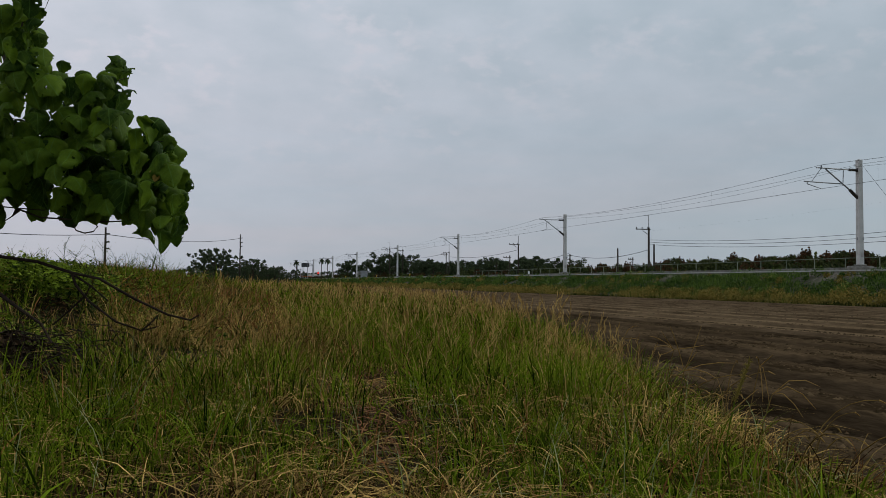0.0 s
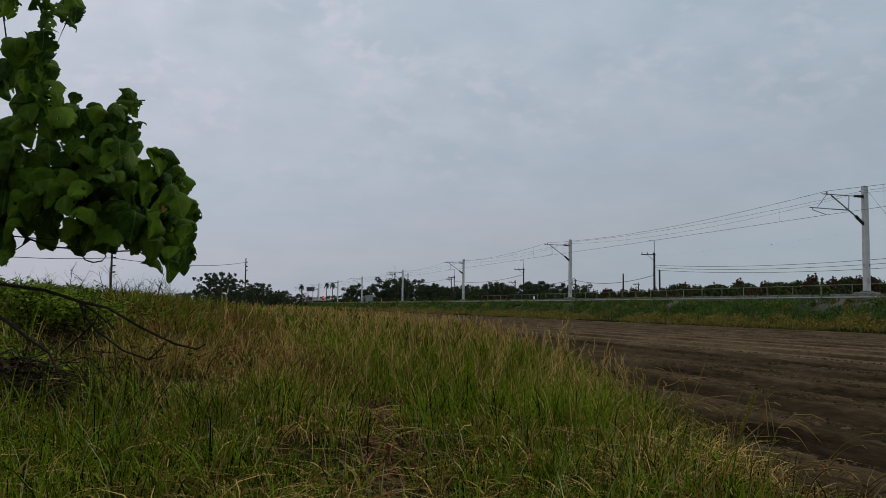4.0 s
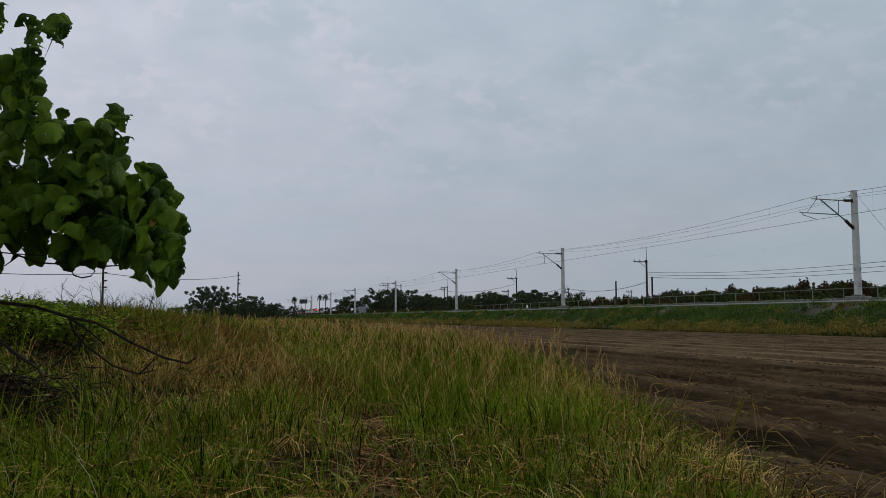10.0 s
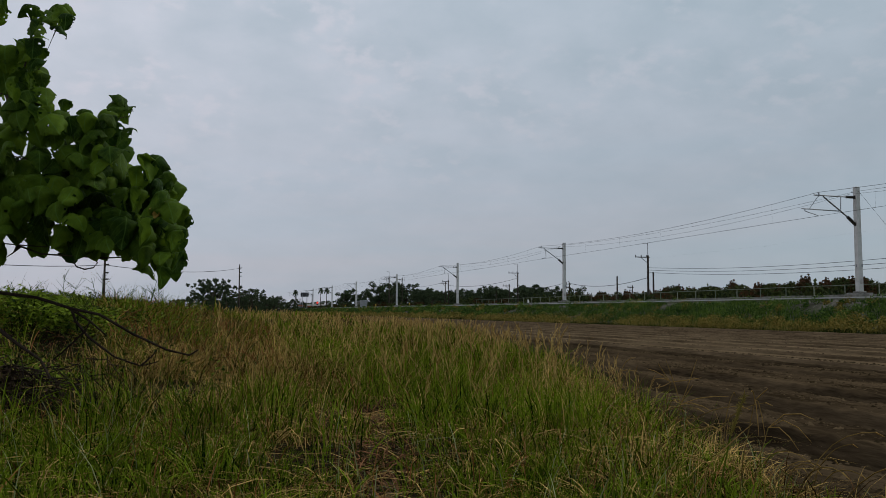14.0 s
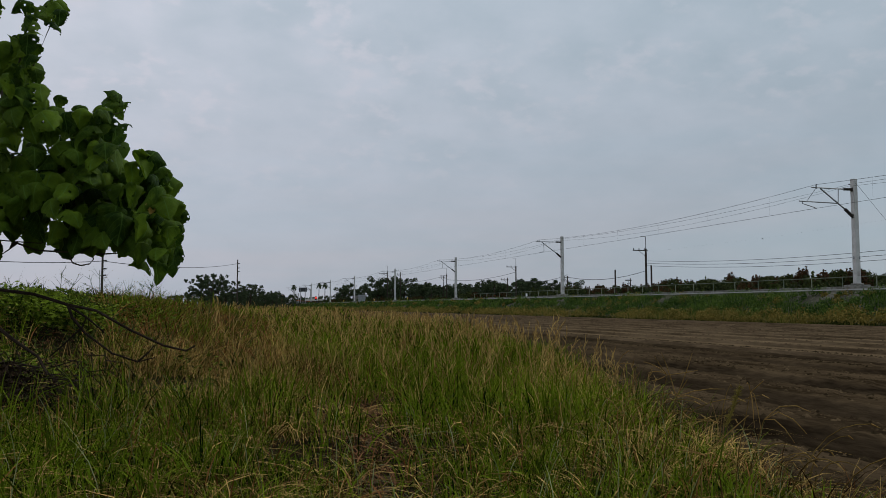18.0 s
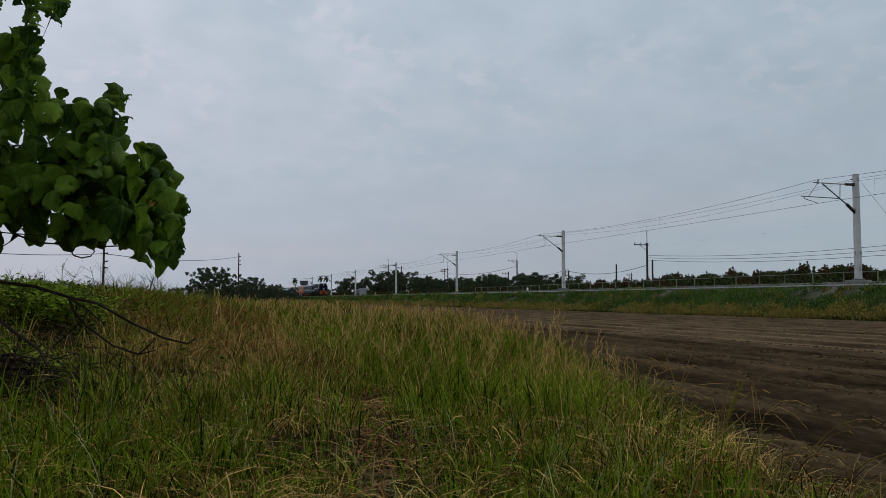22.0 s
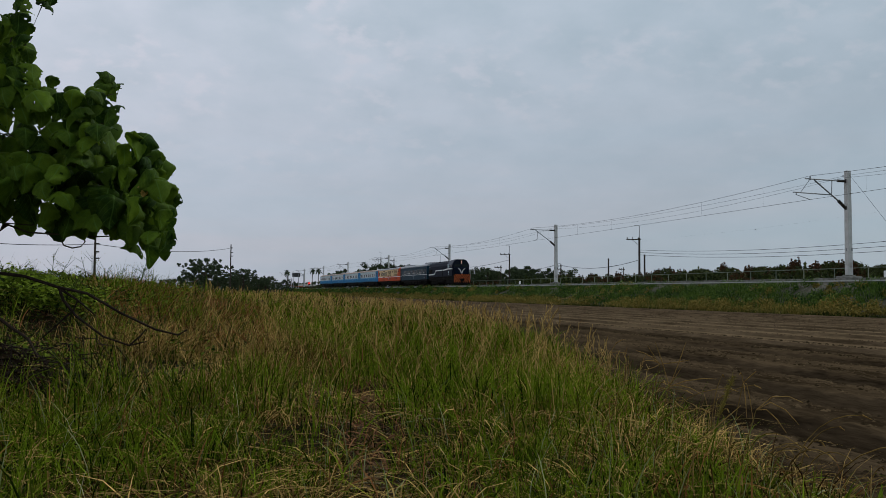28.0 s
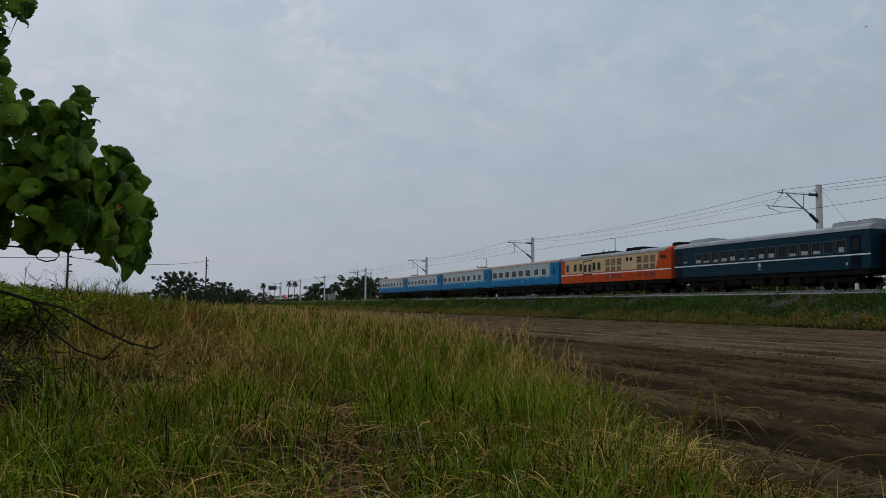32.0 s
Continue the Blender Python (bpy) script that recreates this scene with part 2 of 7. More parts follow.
def ribbed(m, lighter):
    """Adds a pale midrib and faint side veins to a leaf's material; the leaf lies along its own x and z."""
    n, l = m.node_tree.nodes, m.node_tree.links
    bsdf = n["Principled BSDF"]
    co, sep = n.new("ShaderNodeTexCoord"), n.new("ShaderNodeSeparateXYZ")
    l.new(co.outputs["Object"], sep.inputs[0])
    ab = n.new("ShaderNodeMath")
    ab.operation = "ABSOLUTE"
    l.new(sep.outputs[1], ab.inputs[0])
    rib = n.new("ShaderNodeMapRange")
    rib.inputs[1].default_value, rib.inputs[2].default_value, rib.inputs[3].default_value, rib.inputs[4].default_value = 0.0, 0.022, 0.8, 0.0
    l.new(ab.outputs[0], rib.inputs[0])
    # side veins run slanting out from the rib
    sl = n.new("ShaderNodeMath")
    sl.operation, sl.inputs[1].default_value = "MULTIPLY_ADD", -0.6
    l.new(ab.outputs[0], sl.inputs[0])
    ad = n.new("ShaderNodeMath")
    ad.operation = "SUBTRACT"
    l.new(sep.outputs[0], ad.inputs[0])
    l.new(sep.outputs[2], ad.inputs[1])
    l.new(ad.outputs[0], sl.inputs[2])
    wv = n.new("ShaderNodeMath")
    wv.operation, wv.inputs[1].default_value = "PINGPONG", 0.075
    l.new(sl.outputs[0], wv.inputs[0])
    vein = n.new("ShaderNodeMapRange")
    vein.inputs[1].default_value, vein.inputs[2].default_value, vein.inputs[3].default_value, vein.inputs[4].default_value = 0.0, 0.012, 0.4, 0.0
    l.new(wv.outputs[0], vein.inputs[0])
    mx = n.new("ShaderNodeMath")
    mx.operation = "MAXIMUM"
    l.new(rib.outputs[0], mx.inputs[0])
    l.new(vein.outputs[0], mx.inputs[1])
    mix = n.new("ShaderNodeMix")
    mix.data_type = "RGBA"
    mix.inputs[7].default_value = (*lighter, 1)
    l.new(mx.outputs[0], mix.inputs[0])
    old = bsdf.inputs["Base Color"].links[0].from_socket
    users = [k.to_socket for k in list(old.links)]
    l.new(old, mix.inputs[6])
    for user in users:
        l.new(mix.outputs[2], user)
    return m


def glow(name, colour, strength):
    m = bpy.data.materials.new(name)
    m.use_nodes = True
    b = m.node_tree.nodes["Principled BSDF"]
    b.inputs["Base Color"].default_value = (*colour, 1)
    b.inputs["Emission Color"].default_value = (*colour, 1)
    b.inputs["Emission Strength"].default_value = strength
    return m


M_SOIL = mat("ploughed_soil", (0.023, 0.0158, 0.0088), (0.080, 0.0555, 0.031), 2.5, 0.95, 1.0, 34, stretch=(1, 0.2, 1), low=0.38, high=0.62, spec=0.0)
M_BED = mat("raked_soil", (0.052, 0.036, 0.020), (0.158, 0.112, 0.065), 2.5, 0.95, 0.4, 30, stretch=(1, 0.2, 1), spec=0.0)
M_CLOD = mat("clod_soil", (0.028, 0.0195, 0.0108), (0.098, 0.069, 0.038), 3.0, 0.95, vary="island", low=0.2, high=0.8, spec=0.0)
M_BANK = mat("bank_earth", (0.010, 0.0075, 0.004), (0.042, 0.030, 0.016), 2.2, 0.95, 0.8, 20, spec=0.0)
M_PLAIN = mat("rough_pasture", (0.055, 0.065, 0.022), (0.14, 0.12, 0.055), 0.15, 0.95, 0.3, 3, spec=0.0)
M_SLOPE = mat("embankment_earth", (0.042, 0.045, 0.026), (0.125, 0.117, 0.088), 0.6, 0.95, 0.8, 9, spec=0.0)
M_BALLAST = mat("track_ballast", (0.045, 0.042, 0.034), (0.21, 0.20, 0.165), 9.0, 0.9, 1.0, 14, spec=0.0)
M_CONCRETE = mat("weathered_concrete", (0.42, 0.42, 0.40), (0.60, 0.60, 0.58), 1.6, 0.85, 0.25, 25, spec=0.03)
M_TROUGH = mat("trough_concrete", (0.10, 0.098, 0.088), (0.28, 0.275, 0.245), 3.5, 0.9, 0.6, 30, vary="none", spec=0.03)
M_STEEL = mat("galvanised_steel", (0.16, 0.17, 0.18), (0.30, 0.31, 0.32), 6, 0.5, metal=0.6)
M_WIRE = mat("dark_wire", (0.055, 0.058, 0.062), rough=0.6, metal=0.4)
M_INSUL = mat("dark_porcelain", (0.03, 0.025, 0.022), rough=0.35)
M_FENCE = mat("green_fence_paint", (0.11, 0.14, 0.10), (0.21, 0.23, 0.17), 3, 0.6, vary="object")
M_POLE = mat("tarred_timber", (0.028, 0.024, 0.020), (0.075, 0.062, 0.050), 2, 0.9, 0.4, 20, stretch=(3, 3, 0.3), spec=0.03)
M_GREY = mat("grey_metal", (0.20, 0.215, 0.225), (0.31, 0.32, 0.33), 1.5, 0.55)
M_STEELPIPE = mat("weathered_pipe", (0.32, 0.33, 0.32), (0.46, 0.46, 0.44), 1.2, 0.7, spec=0.06)
M_RAIL = mat("rusty_rail", (0.10, 0.055, 0.035), (0.20, 0.13, 0.09), 5, 0.6, metal=0.4)

M_BLADE = mat("grass_blades", (0.0065, 0.0145, 0.0013), (0.158, 0.230, 0.013), 0.8, 0.6, vary="island", through_light=0.18, low=0.24, high=0.74, c=(0.33, 0.29, 0.040), spec=0.0)
M_STRAW = mat("dry_grass", (0.022, 0.011, 0.003), (0.58, 0.385, 0.125), 1.2, 0.8, vary="island", through_light=0.12, low=0.27, high=0.77, spec=0.0)
M_LITTER = mat("dead_litter", (0.022, 0.011, 0.006), (0.21, 0.100, 0.044), 3.0, 0.9, vary="island", low=0.25, high=0.75, spec=0.03)
M_RUSTY = mat("rusty_stems", (0.10, 0.038, 0.012), (0.30, 0.13, 0.045), 1.5, 0.85, vary="island", through_light=0.2, low=0.25, high=0.75, spec=0.03)
M_HEAD = mat("grass_seed_heads", (0.18, 0.100, 0.030), (0.60, 0.410, 0.140), 1.0, 0.9, vary="island", through_light=0.2, low=0.25, high=0.75, spec=0.0)
M_WEED = mat("weed_leaves", (0.010, 0.024, 0.003), (0.180, 0.254, 0.022), 1.5, 0.65, vary="island", through_light=0.3, low=0.25, high=0.75, spec=0.03)
M_STRIP = mat("tall_strip_grass", (0.066, 0.090, 0.015), (0.30, 0.232, 0.060), 0.25, 0.7, vary="island", through_light=0.25, low=0.25, high=0.7, spec=0.03)
M_VERGE = mat("verge_weeds", (0.078, 0.074, 0.016), (0.285, 0.212, 0.052), 0.25, 0.8, vary="island", through_light=0.25, low=0.2, high=0.8, spec=0.03)
# very dark green: holds the shade at the verge's foot and in the hollow
M_FOOT = mat("dark_growth_and_shade", (0.012, 0.022, 0.004), (0.050, 0.062, 0.014), 0.25, 0.8, vary="island", low=0.25, high=0.75, spec=0.03)
M_SLOPEWEED = mat("slope_weeds", (0.016, 0.046, 0.009), (0.115, 0.178, 0.032), 0.25, 0.6, vary="island", through_light=0.25, low=0.25, high=0.75, spec=0.03)
M_LEAF = mat("broad_leaves", (0.018, 0.044, 0.005), (0.122, 0.200, 0.013), 5, 0.55, 0.25, 60, vary="object", through_light=0.38, low=0.22, high=0.9, spec=0.06)
M_LEAFOLD = mat("yellowing_leaf", (0.20, 0.16, 0.02), (0.30, 0.17, 0.03), 9, 0.5, through_light=0.3)
M_BARK = mat("grey_brown_bark", (0.030, 0.024, 0.018), (0.085, 0.070, 0.052), 6, 0.9, 0.5, 40, spec=0.03)
M_DEAD = mat("dead_wood", (0.014, 0.010, 0.008), (0.045, 0.033, 0.026), 8, 0.9, 0.5, 60, spec=0.03)
M_TREE = mat("far_foliage", (0.028, 0.043, 0.024), (0.066, 0.088, 0.040), 0.5, 0.7, vary="island", through_light=0.15, low=0.25, high=0.8, spec=0.03)
M_TREE2 = mat("olive_foliage", (0.018, 0.028, 0.009), (0.062, 0.074, 0.022), 0.5, 0.7, vary="island", through_light=0.15, low=0.25, high=0.8, spec=0.03)
M_RUST = mat("rusty_foliage", (0.016, 0.024, 0.008), (0.080, 0.036, 0.016), 0.5, 0.7, vary="island", through_light=0.15, low=0.25, high=0.8, spec=0.03)

M_NAVY = mat("navy_paint", (0.0045, 0.0075, 0.016), (0.008, 0.012, 0.024), 0.8, 0.5, spec=0.03)
M_TEAL = mat("dark_teal_blue_paint", (0.008, 0.030, 0.047), (0.014, 0.041, 0.062), 0.7, 0.45, spec=0.03)
M_BLUE = mat("bright_blue_paint", (0.005, 0.140, 0.330), (0.018, 0.200, 0.400), 0.9, 0.45, spec=0.03)
M_PALE = mat("pale_grey_paint", (0.35, 0.44, 0.455), (0.46, 0.54, 0.545), 0.9, 0.45, spec=0.06)
M_ORANGE = mat("orange_paint", (0.46, 0.055, 0.010), (0.58, 0.085, 0.016), 0.8, 0.45, spec=0.03)
M_CREAM = mat("cream_paint", (0.56, 0.40, 0.20), (0.66, 0.49, 0.27), 0.8, 0.5, spec=0.06)
M_WHITE = mat("white_paint", (0.70, 0.71, 0.71), (0.80, 0.80, 0.79), 2, 0.5)
M_ROOFG = mat("grey_roof_paint", (0.26, 0.27, 0.29), (0.38, 0.39, 0.40), 0.9, 0.6, spec=0.06)
M_ROOFB = mat("dusty_brown_roof", (0.30, 0.23, 0.19), (0.42, 0.35, 0.30), 0.9, 0.7, spec=0.06)
M_BLACK = mat("black_running_gear", (0.006, 0.0055, 0.005), (0.022, 0.020, 0.018), 2, 0.8, spec=0.03)
M_PANE = mat("tinted_glass", (0.015, 0.018, 0.020), rough=0.25, spec=0.06)
M_PANE2 = mat("clear_coach_glass", (0.014, 0.018, 0.018), (0.038, 0.044, 0.042), 0.8, 0.25, spec=0.1)
M_SCREEN = mat("windscreen_glass", (0.014, 0.020, 0.021), rough=0.2, spec=0.2)
M_CABROOF = mat("grey_cab_roof", (0.085, 0.095, 0.115), (0.12, 0.13, 0.15), 0.9, 0.6, spec=0.06)
M_COACHFRAME = mat("dull_window_frame", (0.05, 0.085, 0.10), (0.08, 0.12, 0.135), 2, 0.5, spec=0.06)
M_LOUVRE = mat("louvre_grille", (0.24, 0.17, 0.08), (0.32, 0.23, 0.11), 3, 0.6)
M_SLAT = mat("brown_slats", (0.11, 0.078, 0.036), (0.15, 0.105, 0.05), 3, 0.7)
M_RUSTRED = mat("rust_red_grille", (0.30, 0.038, 0.010), (0.38, 0.052, 0.014), 3, 0.6)
M_SLATRED = mat("dark_red_slats", (0.16, 0.022, 0.008), (0.20, 0.03, 0.01), 3, 0.7)
M_STRIPE = mat("warning_orange", (0.40, 0.075, 0.012), (0.50, 0.11, 0.020), 2, 0.5)
M_TAN = mat("seat_cloth", (0.30, 0.29, 0.27), (0.44, 0.42, 0.39), 4, 0.8)
M_LAMP = glow("warm_headlight", (1.0, 0.55, 0.42), 0.7)
M_RED = glow("red_signal_light", (1.0, 0.035, 0.02), 1.2)
ribbed(M_LEAF, (0.10, 0.19, 0.035))


# ---- building helpers ----
THETA = radians(15.66)
RAIL_X, RAIL_Z, MAST_X, MAST_Z = 39.74, 2.0, 42.85, 2.22


def bend(y):
    """How far the line curves away to the left, far down the track."""
    return -1.1e-4 * np.maximum(0.0, np.asarray(y, float) - 130.0) ** 2


def from_camera(a, d):
    """World x and y of a place a metres to the right and d metres ahead of the camera's stand."""
    return a * math.cos(THETA) + d * math.sin(THETA), -a * math.sin(THETA) + d * math.cos(THETA)


def place(bearing, dist):
    b = math.radians(bearing)
    return math.sin(b) * dist, math.cos(b) * dist


def value_noise(x, y, seed=0):
    xi, yi = np.floor(x).astype(np.int64), np.floor(y).astype(np.int64)
    xf, yf = x - xi, y - yi
    xf, yf = xf * xf * (3 - 2 * xf), yf * yf * (3 - 2 * yf)

    def h(i, j):
        n = (i * 374761393 + j * 668265263 + seed * 144665) & 0x7FFFFFFF
        n = ((n ^ (n >> 13)) * 1274126177) & 0x7FFFFFFF
        return ((n ^ (n >> 16)) & 0xFFFF) / 65535.0

    return (h(xi, yi) * (1 - xf) + h(xi + 1, yi) * xf) * (1 - yf) + (h(xi, yi + 1) * (1 - xf) + h(xi + 1, yi + 1) * xf) * yf


def thing(name, label, category, group="", kind=""):
    return tagged(new(name), label, category, group, kind)


def mesh_of(bm, material, smooth=False):
    me = bpy.data.meshes.new("mesh")
    bm.to_mesh(me)
    bm.free()
    me.materials.append(material)
    if smooth:
        me.polygons.foreach_set("use_smooth", [True] * len(me.polygons))
    return me


def part(name, bm, material, parent, label="", smooth=False):
    me = bm if isinstance(bm, bpy.types.Mesh) else mesh_of(bm, material, smooth)
    ob = new(name, me)
    ob.parent = parent
    return tagged(ob, label)


def box(bm, x0, x1, y0, y1, z0, z1, bevel=0.0):
    r = bmesh.ops.create_cube(bm, size=1.0, matrix=Matrix.Translation(((x0 + x1) / 2, (y0 + y1) / 2, (z0 + z1) / 2)) @ Matrix.Diagonal((abs(x1 - x0), abs(y1 - y0), abs(z1 - z0), 1)))
    if bevel:
        es = list({e for v in r["verts"] for e in v.link_edges})
        bmesh.ops.bevel(bm, geom=es, offset=bevel, segments=1, affect="EDGES")
    return bm


def tube(bm, pts, radii, n=6):
    """A round bar through pts, capped."""
    pts = [Vector(p) for p in pts]
    if not hasattr(radii, "__len__"):
        radii = [radii] * len(pts)
    rings = []
    for i, p in enumerate(pts):
        d = (pts[min(i + 1, len(pts) - 1)] - pts[max(i - 1, 0)]).normalized()
        s = d.cross(Vector((0, 0, 1)) if abs(d.z) < 0.9 else Vector((1, 0, 0))).normalized()
        u = s.cross(d)
        rings.append([bm.verts.new(p + (s * math.cos(2 * math.pi * k / n) + u * math.sin(2 * math.pi * k / n)) * radii[i]) for k in range(n)])
    for a, b in zip(rings, rings[1:]):
        for k in range(n):
            bm.faces.new((a[k], a[(k + 1) % n], b[(k + 1) % n], b[k]))
    bm.faces.new(rings[0][::-1])
    bm.faces.new(rings[-1])
    return bm


def extrude_x(bm, profile, x0, x1):
    """A solid with the given outline (y, z) between x0 and x1."""
    a = [bm.verts.new((x0, y, z)) for y, z in profile]
    b = [bm.verts.new((x1, y, z)) for y, z in profile]
    n = len(profile)
    for k in range(n):
        bm.faces.new((a[k], a[(k + 1) % n], b[(k + 1) % n], b[k]))
    bm.faces.new(a[::-1])
    bm.faces.new(b)
    bmesh.ops.recalc_face_normals(bm, faces=bm.faces)
    return bm


def soup(verts, quads=None, tris=None, material=None, smooth=False):
    """A mesh from numpy arrays."""
    me = bpy.data.meshes.new("mesh")
    q = np.zeros((0, 4), int) if quads is None else quads
    t = np.zeros((0, 3), int) if tris is None else tris
    me.vertices.add(len(verts))
    me.vertices.foreach_set("co", np.asarray(verts, np.float32).ravel())
    me.loops.add(q.size + t.size)
    me.loops.foreach_set("vertex_index", np.concatenate([q.ravel(), t.ravel()]).astype(np.int32))
    me.polygons.add(len(q) + len(t))
    starts = np.concatenate([np.arange(len(q)) * 4, q.size + np.arange(len(t)) * 3])
    me.polygons.foreach_set("loop_start", starts.astype(np.int32))
    if smooth:
        me.polygons.foreach_set("use_smooth", np.ones(len(q) + len(t), bool))
    me.update(calc_edges=True)
    if material:
        me.materials.append(material)
    return me


def sheet(xs, ys, zfun, material, curved=False, smooth=True):
    gx, gy = np.meshgrid(xs, ys)
    gz = zfun(gx, gy)
    v = np.stack([gx + (bend(gy) if curved else 0) + (field_x(gx, gy) if material in (M_SOIL, M_BED) else 0), gy, gz], -1).reshape(-1, 3)
    ny, nx = gx.shape
    i = (np.arange(ny - 1)[:, None] * nx + np.arange(nx - 1)[None, :]).ravel()
    return soup(v, quads=np.stack([i, i + 1, i + nx + 1, i + nx], 1), material=material, smooth=smooth)


def structure(name, me, label, category):
    return tagged(new(name, me), label, category, kind="structure")


# ---- ground ----
def bank_edge(d):
    return 0.78 + 0.12 * np.exp(-((d / 3.0) ** 2)) + 0.12 * np.exp(-(((d - 4.0) / 2.6) ** 2)) - 0.0055 * np.maximum(0, d - 8) ** 2


def bank_height(a, d):
    base = 0.34 + 0.06 * np.maximum(0, -a - 0.5) * np.clip(d / 6, 0.35, 1)
    base = np.minimum(base, 0.56 + 0.05 * value_noise(a * 0.4, d * 0.4, 3))
    base = base + 0.25 * np.clip((-a - 0.20 * d - 0.1) / 1.6, 0, 1) * np.clip((d - 2.5) / 3, 0, 1) * np.exp(-((np.maximum(d, 8) - 8) / 9) ** 2)
    base = base + 0.10 * (value_noise(a * 1.3, d * 1.3, 5) - 0.5) + 0.05 * (value_noise(a * 5, d * 5, 6) - 0.5)
    base = base - 0.20 * np.exp(-(((a + 2.15) / 0.5) ** 2 + ((d - 4.0) / 0.7) ** 2))
    over = (a - bank_edge(d)) + 0.2 * (value_noise(a * 0.2 + 9, d * 0.9, 8) - 0.5)
    return base - np.clip(over / 0.8, 0, 1.4) ** 1.2 * 0.52


def plain_z(x, y):
    far = np.hypot(x, y)
    return -0.42 - 0.0 * far


def furrow(s, depth, cut, foot):
    """One bed across: the furrow's floor, the steep face that rises from it, and the bed's flat top."""
    return -depth * np.interp(s, [0, 0.05, foot, foot + cut, foot + cut + 0.05, 0.93, 1.0], [0.5, 1.0, 0.95, 0.06, 0.0, 0.10, 0.5])


def field_z(x, y):
    wob = 0.10 * (value_noise(0 * x, y * 0.12, 31) - 0.5)
    near = np.clip((7.9 - x) / 0.5, 0, 1)
    mid = np.clip((x - 7.4) / 0.5, 0, 1) * np.clip((10.0 - x) / 0.15, 0, 1)
    far = np.clip((x - 9.85) / 0.15, 0, 1)
    wob = wob + 0.04 * (value_noise(x * 1.5, y * 1.1, 38) - 0.5) + 0.03 * (value_noise(x * 8, y * 7, 39) - 0.5)
    ruts = furrow(((x + wob - 3.52) / 1.3) % 1.0, 0.19, 0.10, 0.30) * np.interp(x, [5.7, 6.9], [1.0, 0.5])
    shallow = furrow(((x + wob) / 0.95 + 0.1) % 1.0, 0.08, 0.12, 0.35) - 0.03 + 0.05 * (x - 9.9) / 2.5
    strength = 0.65 + 0.7 * np.clip(value_noise(np.floor((x - 9.9) / 1.9) * 3.7, y * 0.09, 32) - 0.15, 0, 1)
    rows_ = furrow(((x - 9.9) / 1.9) % 1.0, 0.17, 0.025, 0.2) * strength - 0.036 * (((x - 9.9) / 1.9 - 0.225) % 1.0)
    level = ruts * near + shallow * mid + rows_ * far
    level = level + (0.002 + 0.022 * near + 0.016 * mid) * (value_noise(x * 10, y * 0.10, 4) - 0.5) + (0.001 + 0.016 * near + 0.010 * mid) * (value_noise(x * 24, y * 16, 34) - 0.5) + (0.034 * near + 0.02 * mid) * (value_noise(x * 13, y * 11, 35) - 0.5) + 0.025 * mid * (value_noise(x * 4, y * 0.06, 36) - 0.5)
    return level + 0.02 - 0.009 * np.maximum(0, x - 10)


def field_x(x, y):
    return 0.14 * (value_noise(x * 0.02, y * 0.03, 1) - 0.5)


def embankment_z(x, y):
    prof = np.interp(x, [32.2, 33.2, 34.2, 36.2, 36.9, 37.9, 38.3, 41.2, 42.2, 44.8, 46.5, 49.0], [-0.50, -0.22, 0.10, 1.20, 1.42, 1.64, 1.86, 1.86, 1.98, 1.98, 1.7, -0.45])
    return prof + 0.07 * (value_noise(x * 1.1, y * 0.7, 11) - 0.5) + 0.05 * (value_noise(x * 4, y * 4, 12) - 0.5) * (x < 44)


def spaced(lo, hi, first, grow):
    out, s = [lo], first
    while out[-1] < hi:
        out.append(out[-1] + s)
        s *= grow
    return np.array(out)


wide = np.concatenate([-spaced(60, 2600, 60, 1.35)[::-1], np.linspace(-50, 50, 9), spaced(60, 2600, 60, 1.35)])
structure("ground", sheet(wide, wide + 400, plain_z, M_PLAIN), "level rough pasture that runs to the horizon", "ground")
field_rows = np.concatenate([-spaced(2, 12, 0.8, 1.2)[::-1], spaced(-1.5, 330, 0.055, 1.012)])
structure("field", sheet(np.concatenate([np.arange(-6, 0.6, 0.2), np.arange(0.6, 9.89, 0.036), [9.9]]), field_rows, field_z, M_SOIL, False, False), "dark freshly ploughed brown field with deep furrows", "field")
bed_cols = np.concatenate([9.9 + 1.9 * (k + np.array([0, 0.025, 0.05, 0.12, 0.2, 0.225, 0.25, 0.275, 0.35, 0.45, 0.55, 0.65, 0.75, 0.85, 0.93])) for k in range(12)])
structure("seed_beds", sheet(bed_cols, field_rows, field_z, M_BED, False, False), "paler raked earth in long level beds", "field")
structure("embankment", sheet(np.concatenate([np.arange(32.2, 45, 0.3), np.arange(45, 49.3, 0.8)]), np.concatenate([np.arange(-30, 8, 4.0), spaced(8, 900, 0.5, 1.012)]), embankment_z, M_SLOPE, True), "earth railway embankment with stony slope", "embankment")

ga, gd = np.meshgrid(np.concatenate([np.arange(-30, -6, 0.8), np.arange(-6, 3.4, 0.12)]), spaced(-3, 60, 0.1, 1.012))
gx, gy = from_camera(ga, gd)
gz = bank_height(ga, gd)
gz = np.where(ga < -27, -0.2, gz)
ny, nx = ga.shape
gi = (np.arange(ny - 1)[:, None] * nx + np.arange(nx - 1)[None, :]).ravel()
structure("bank", soup(np.stack([gx, gy, gz], -1).reshape(-1, 3), quads=np.stack([gi, gi + 1, gi + nx + 1, gi + nx], 1), material=M_BANK, smooth=True), "overgrown earth bank beside the field", "bank")

# ---- the railway line ----
line_y = np.concatenate([np.arange(-30, 130, 10.0), np.arange(130, 800, 12.0)])


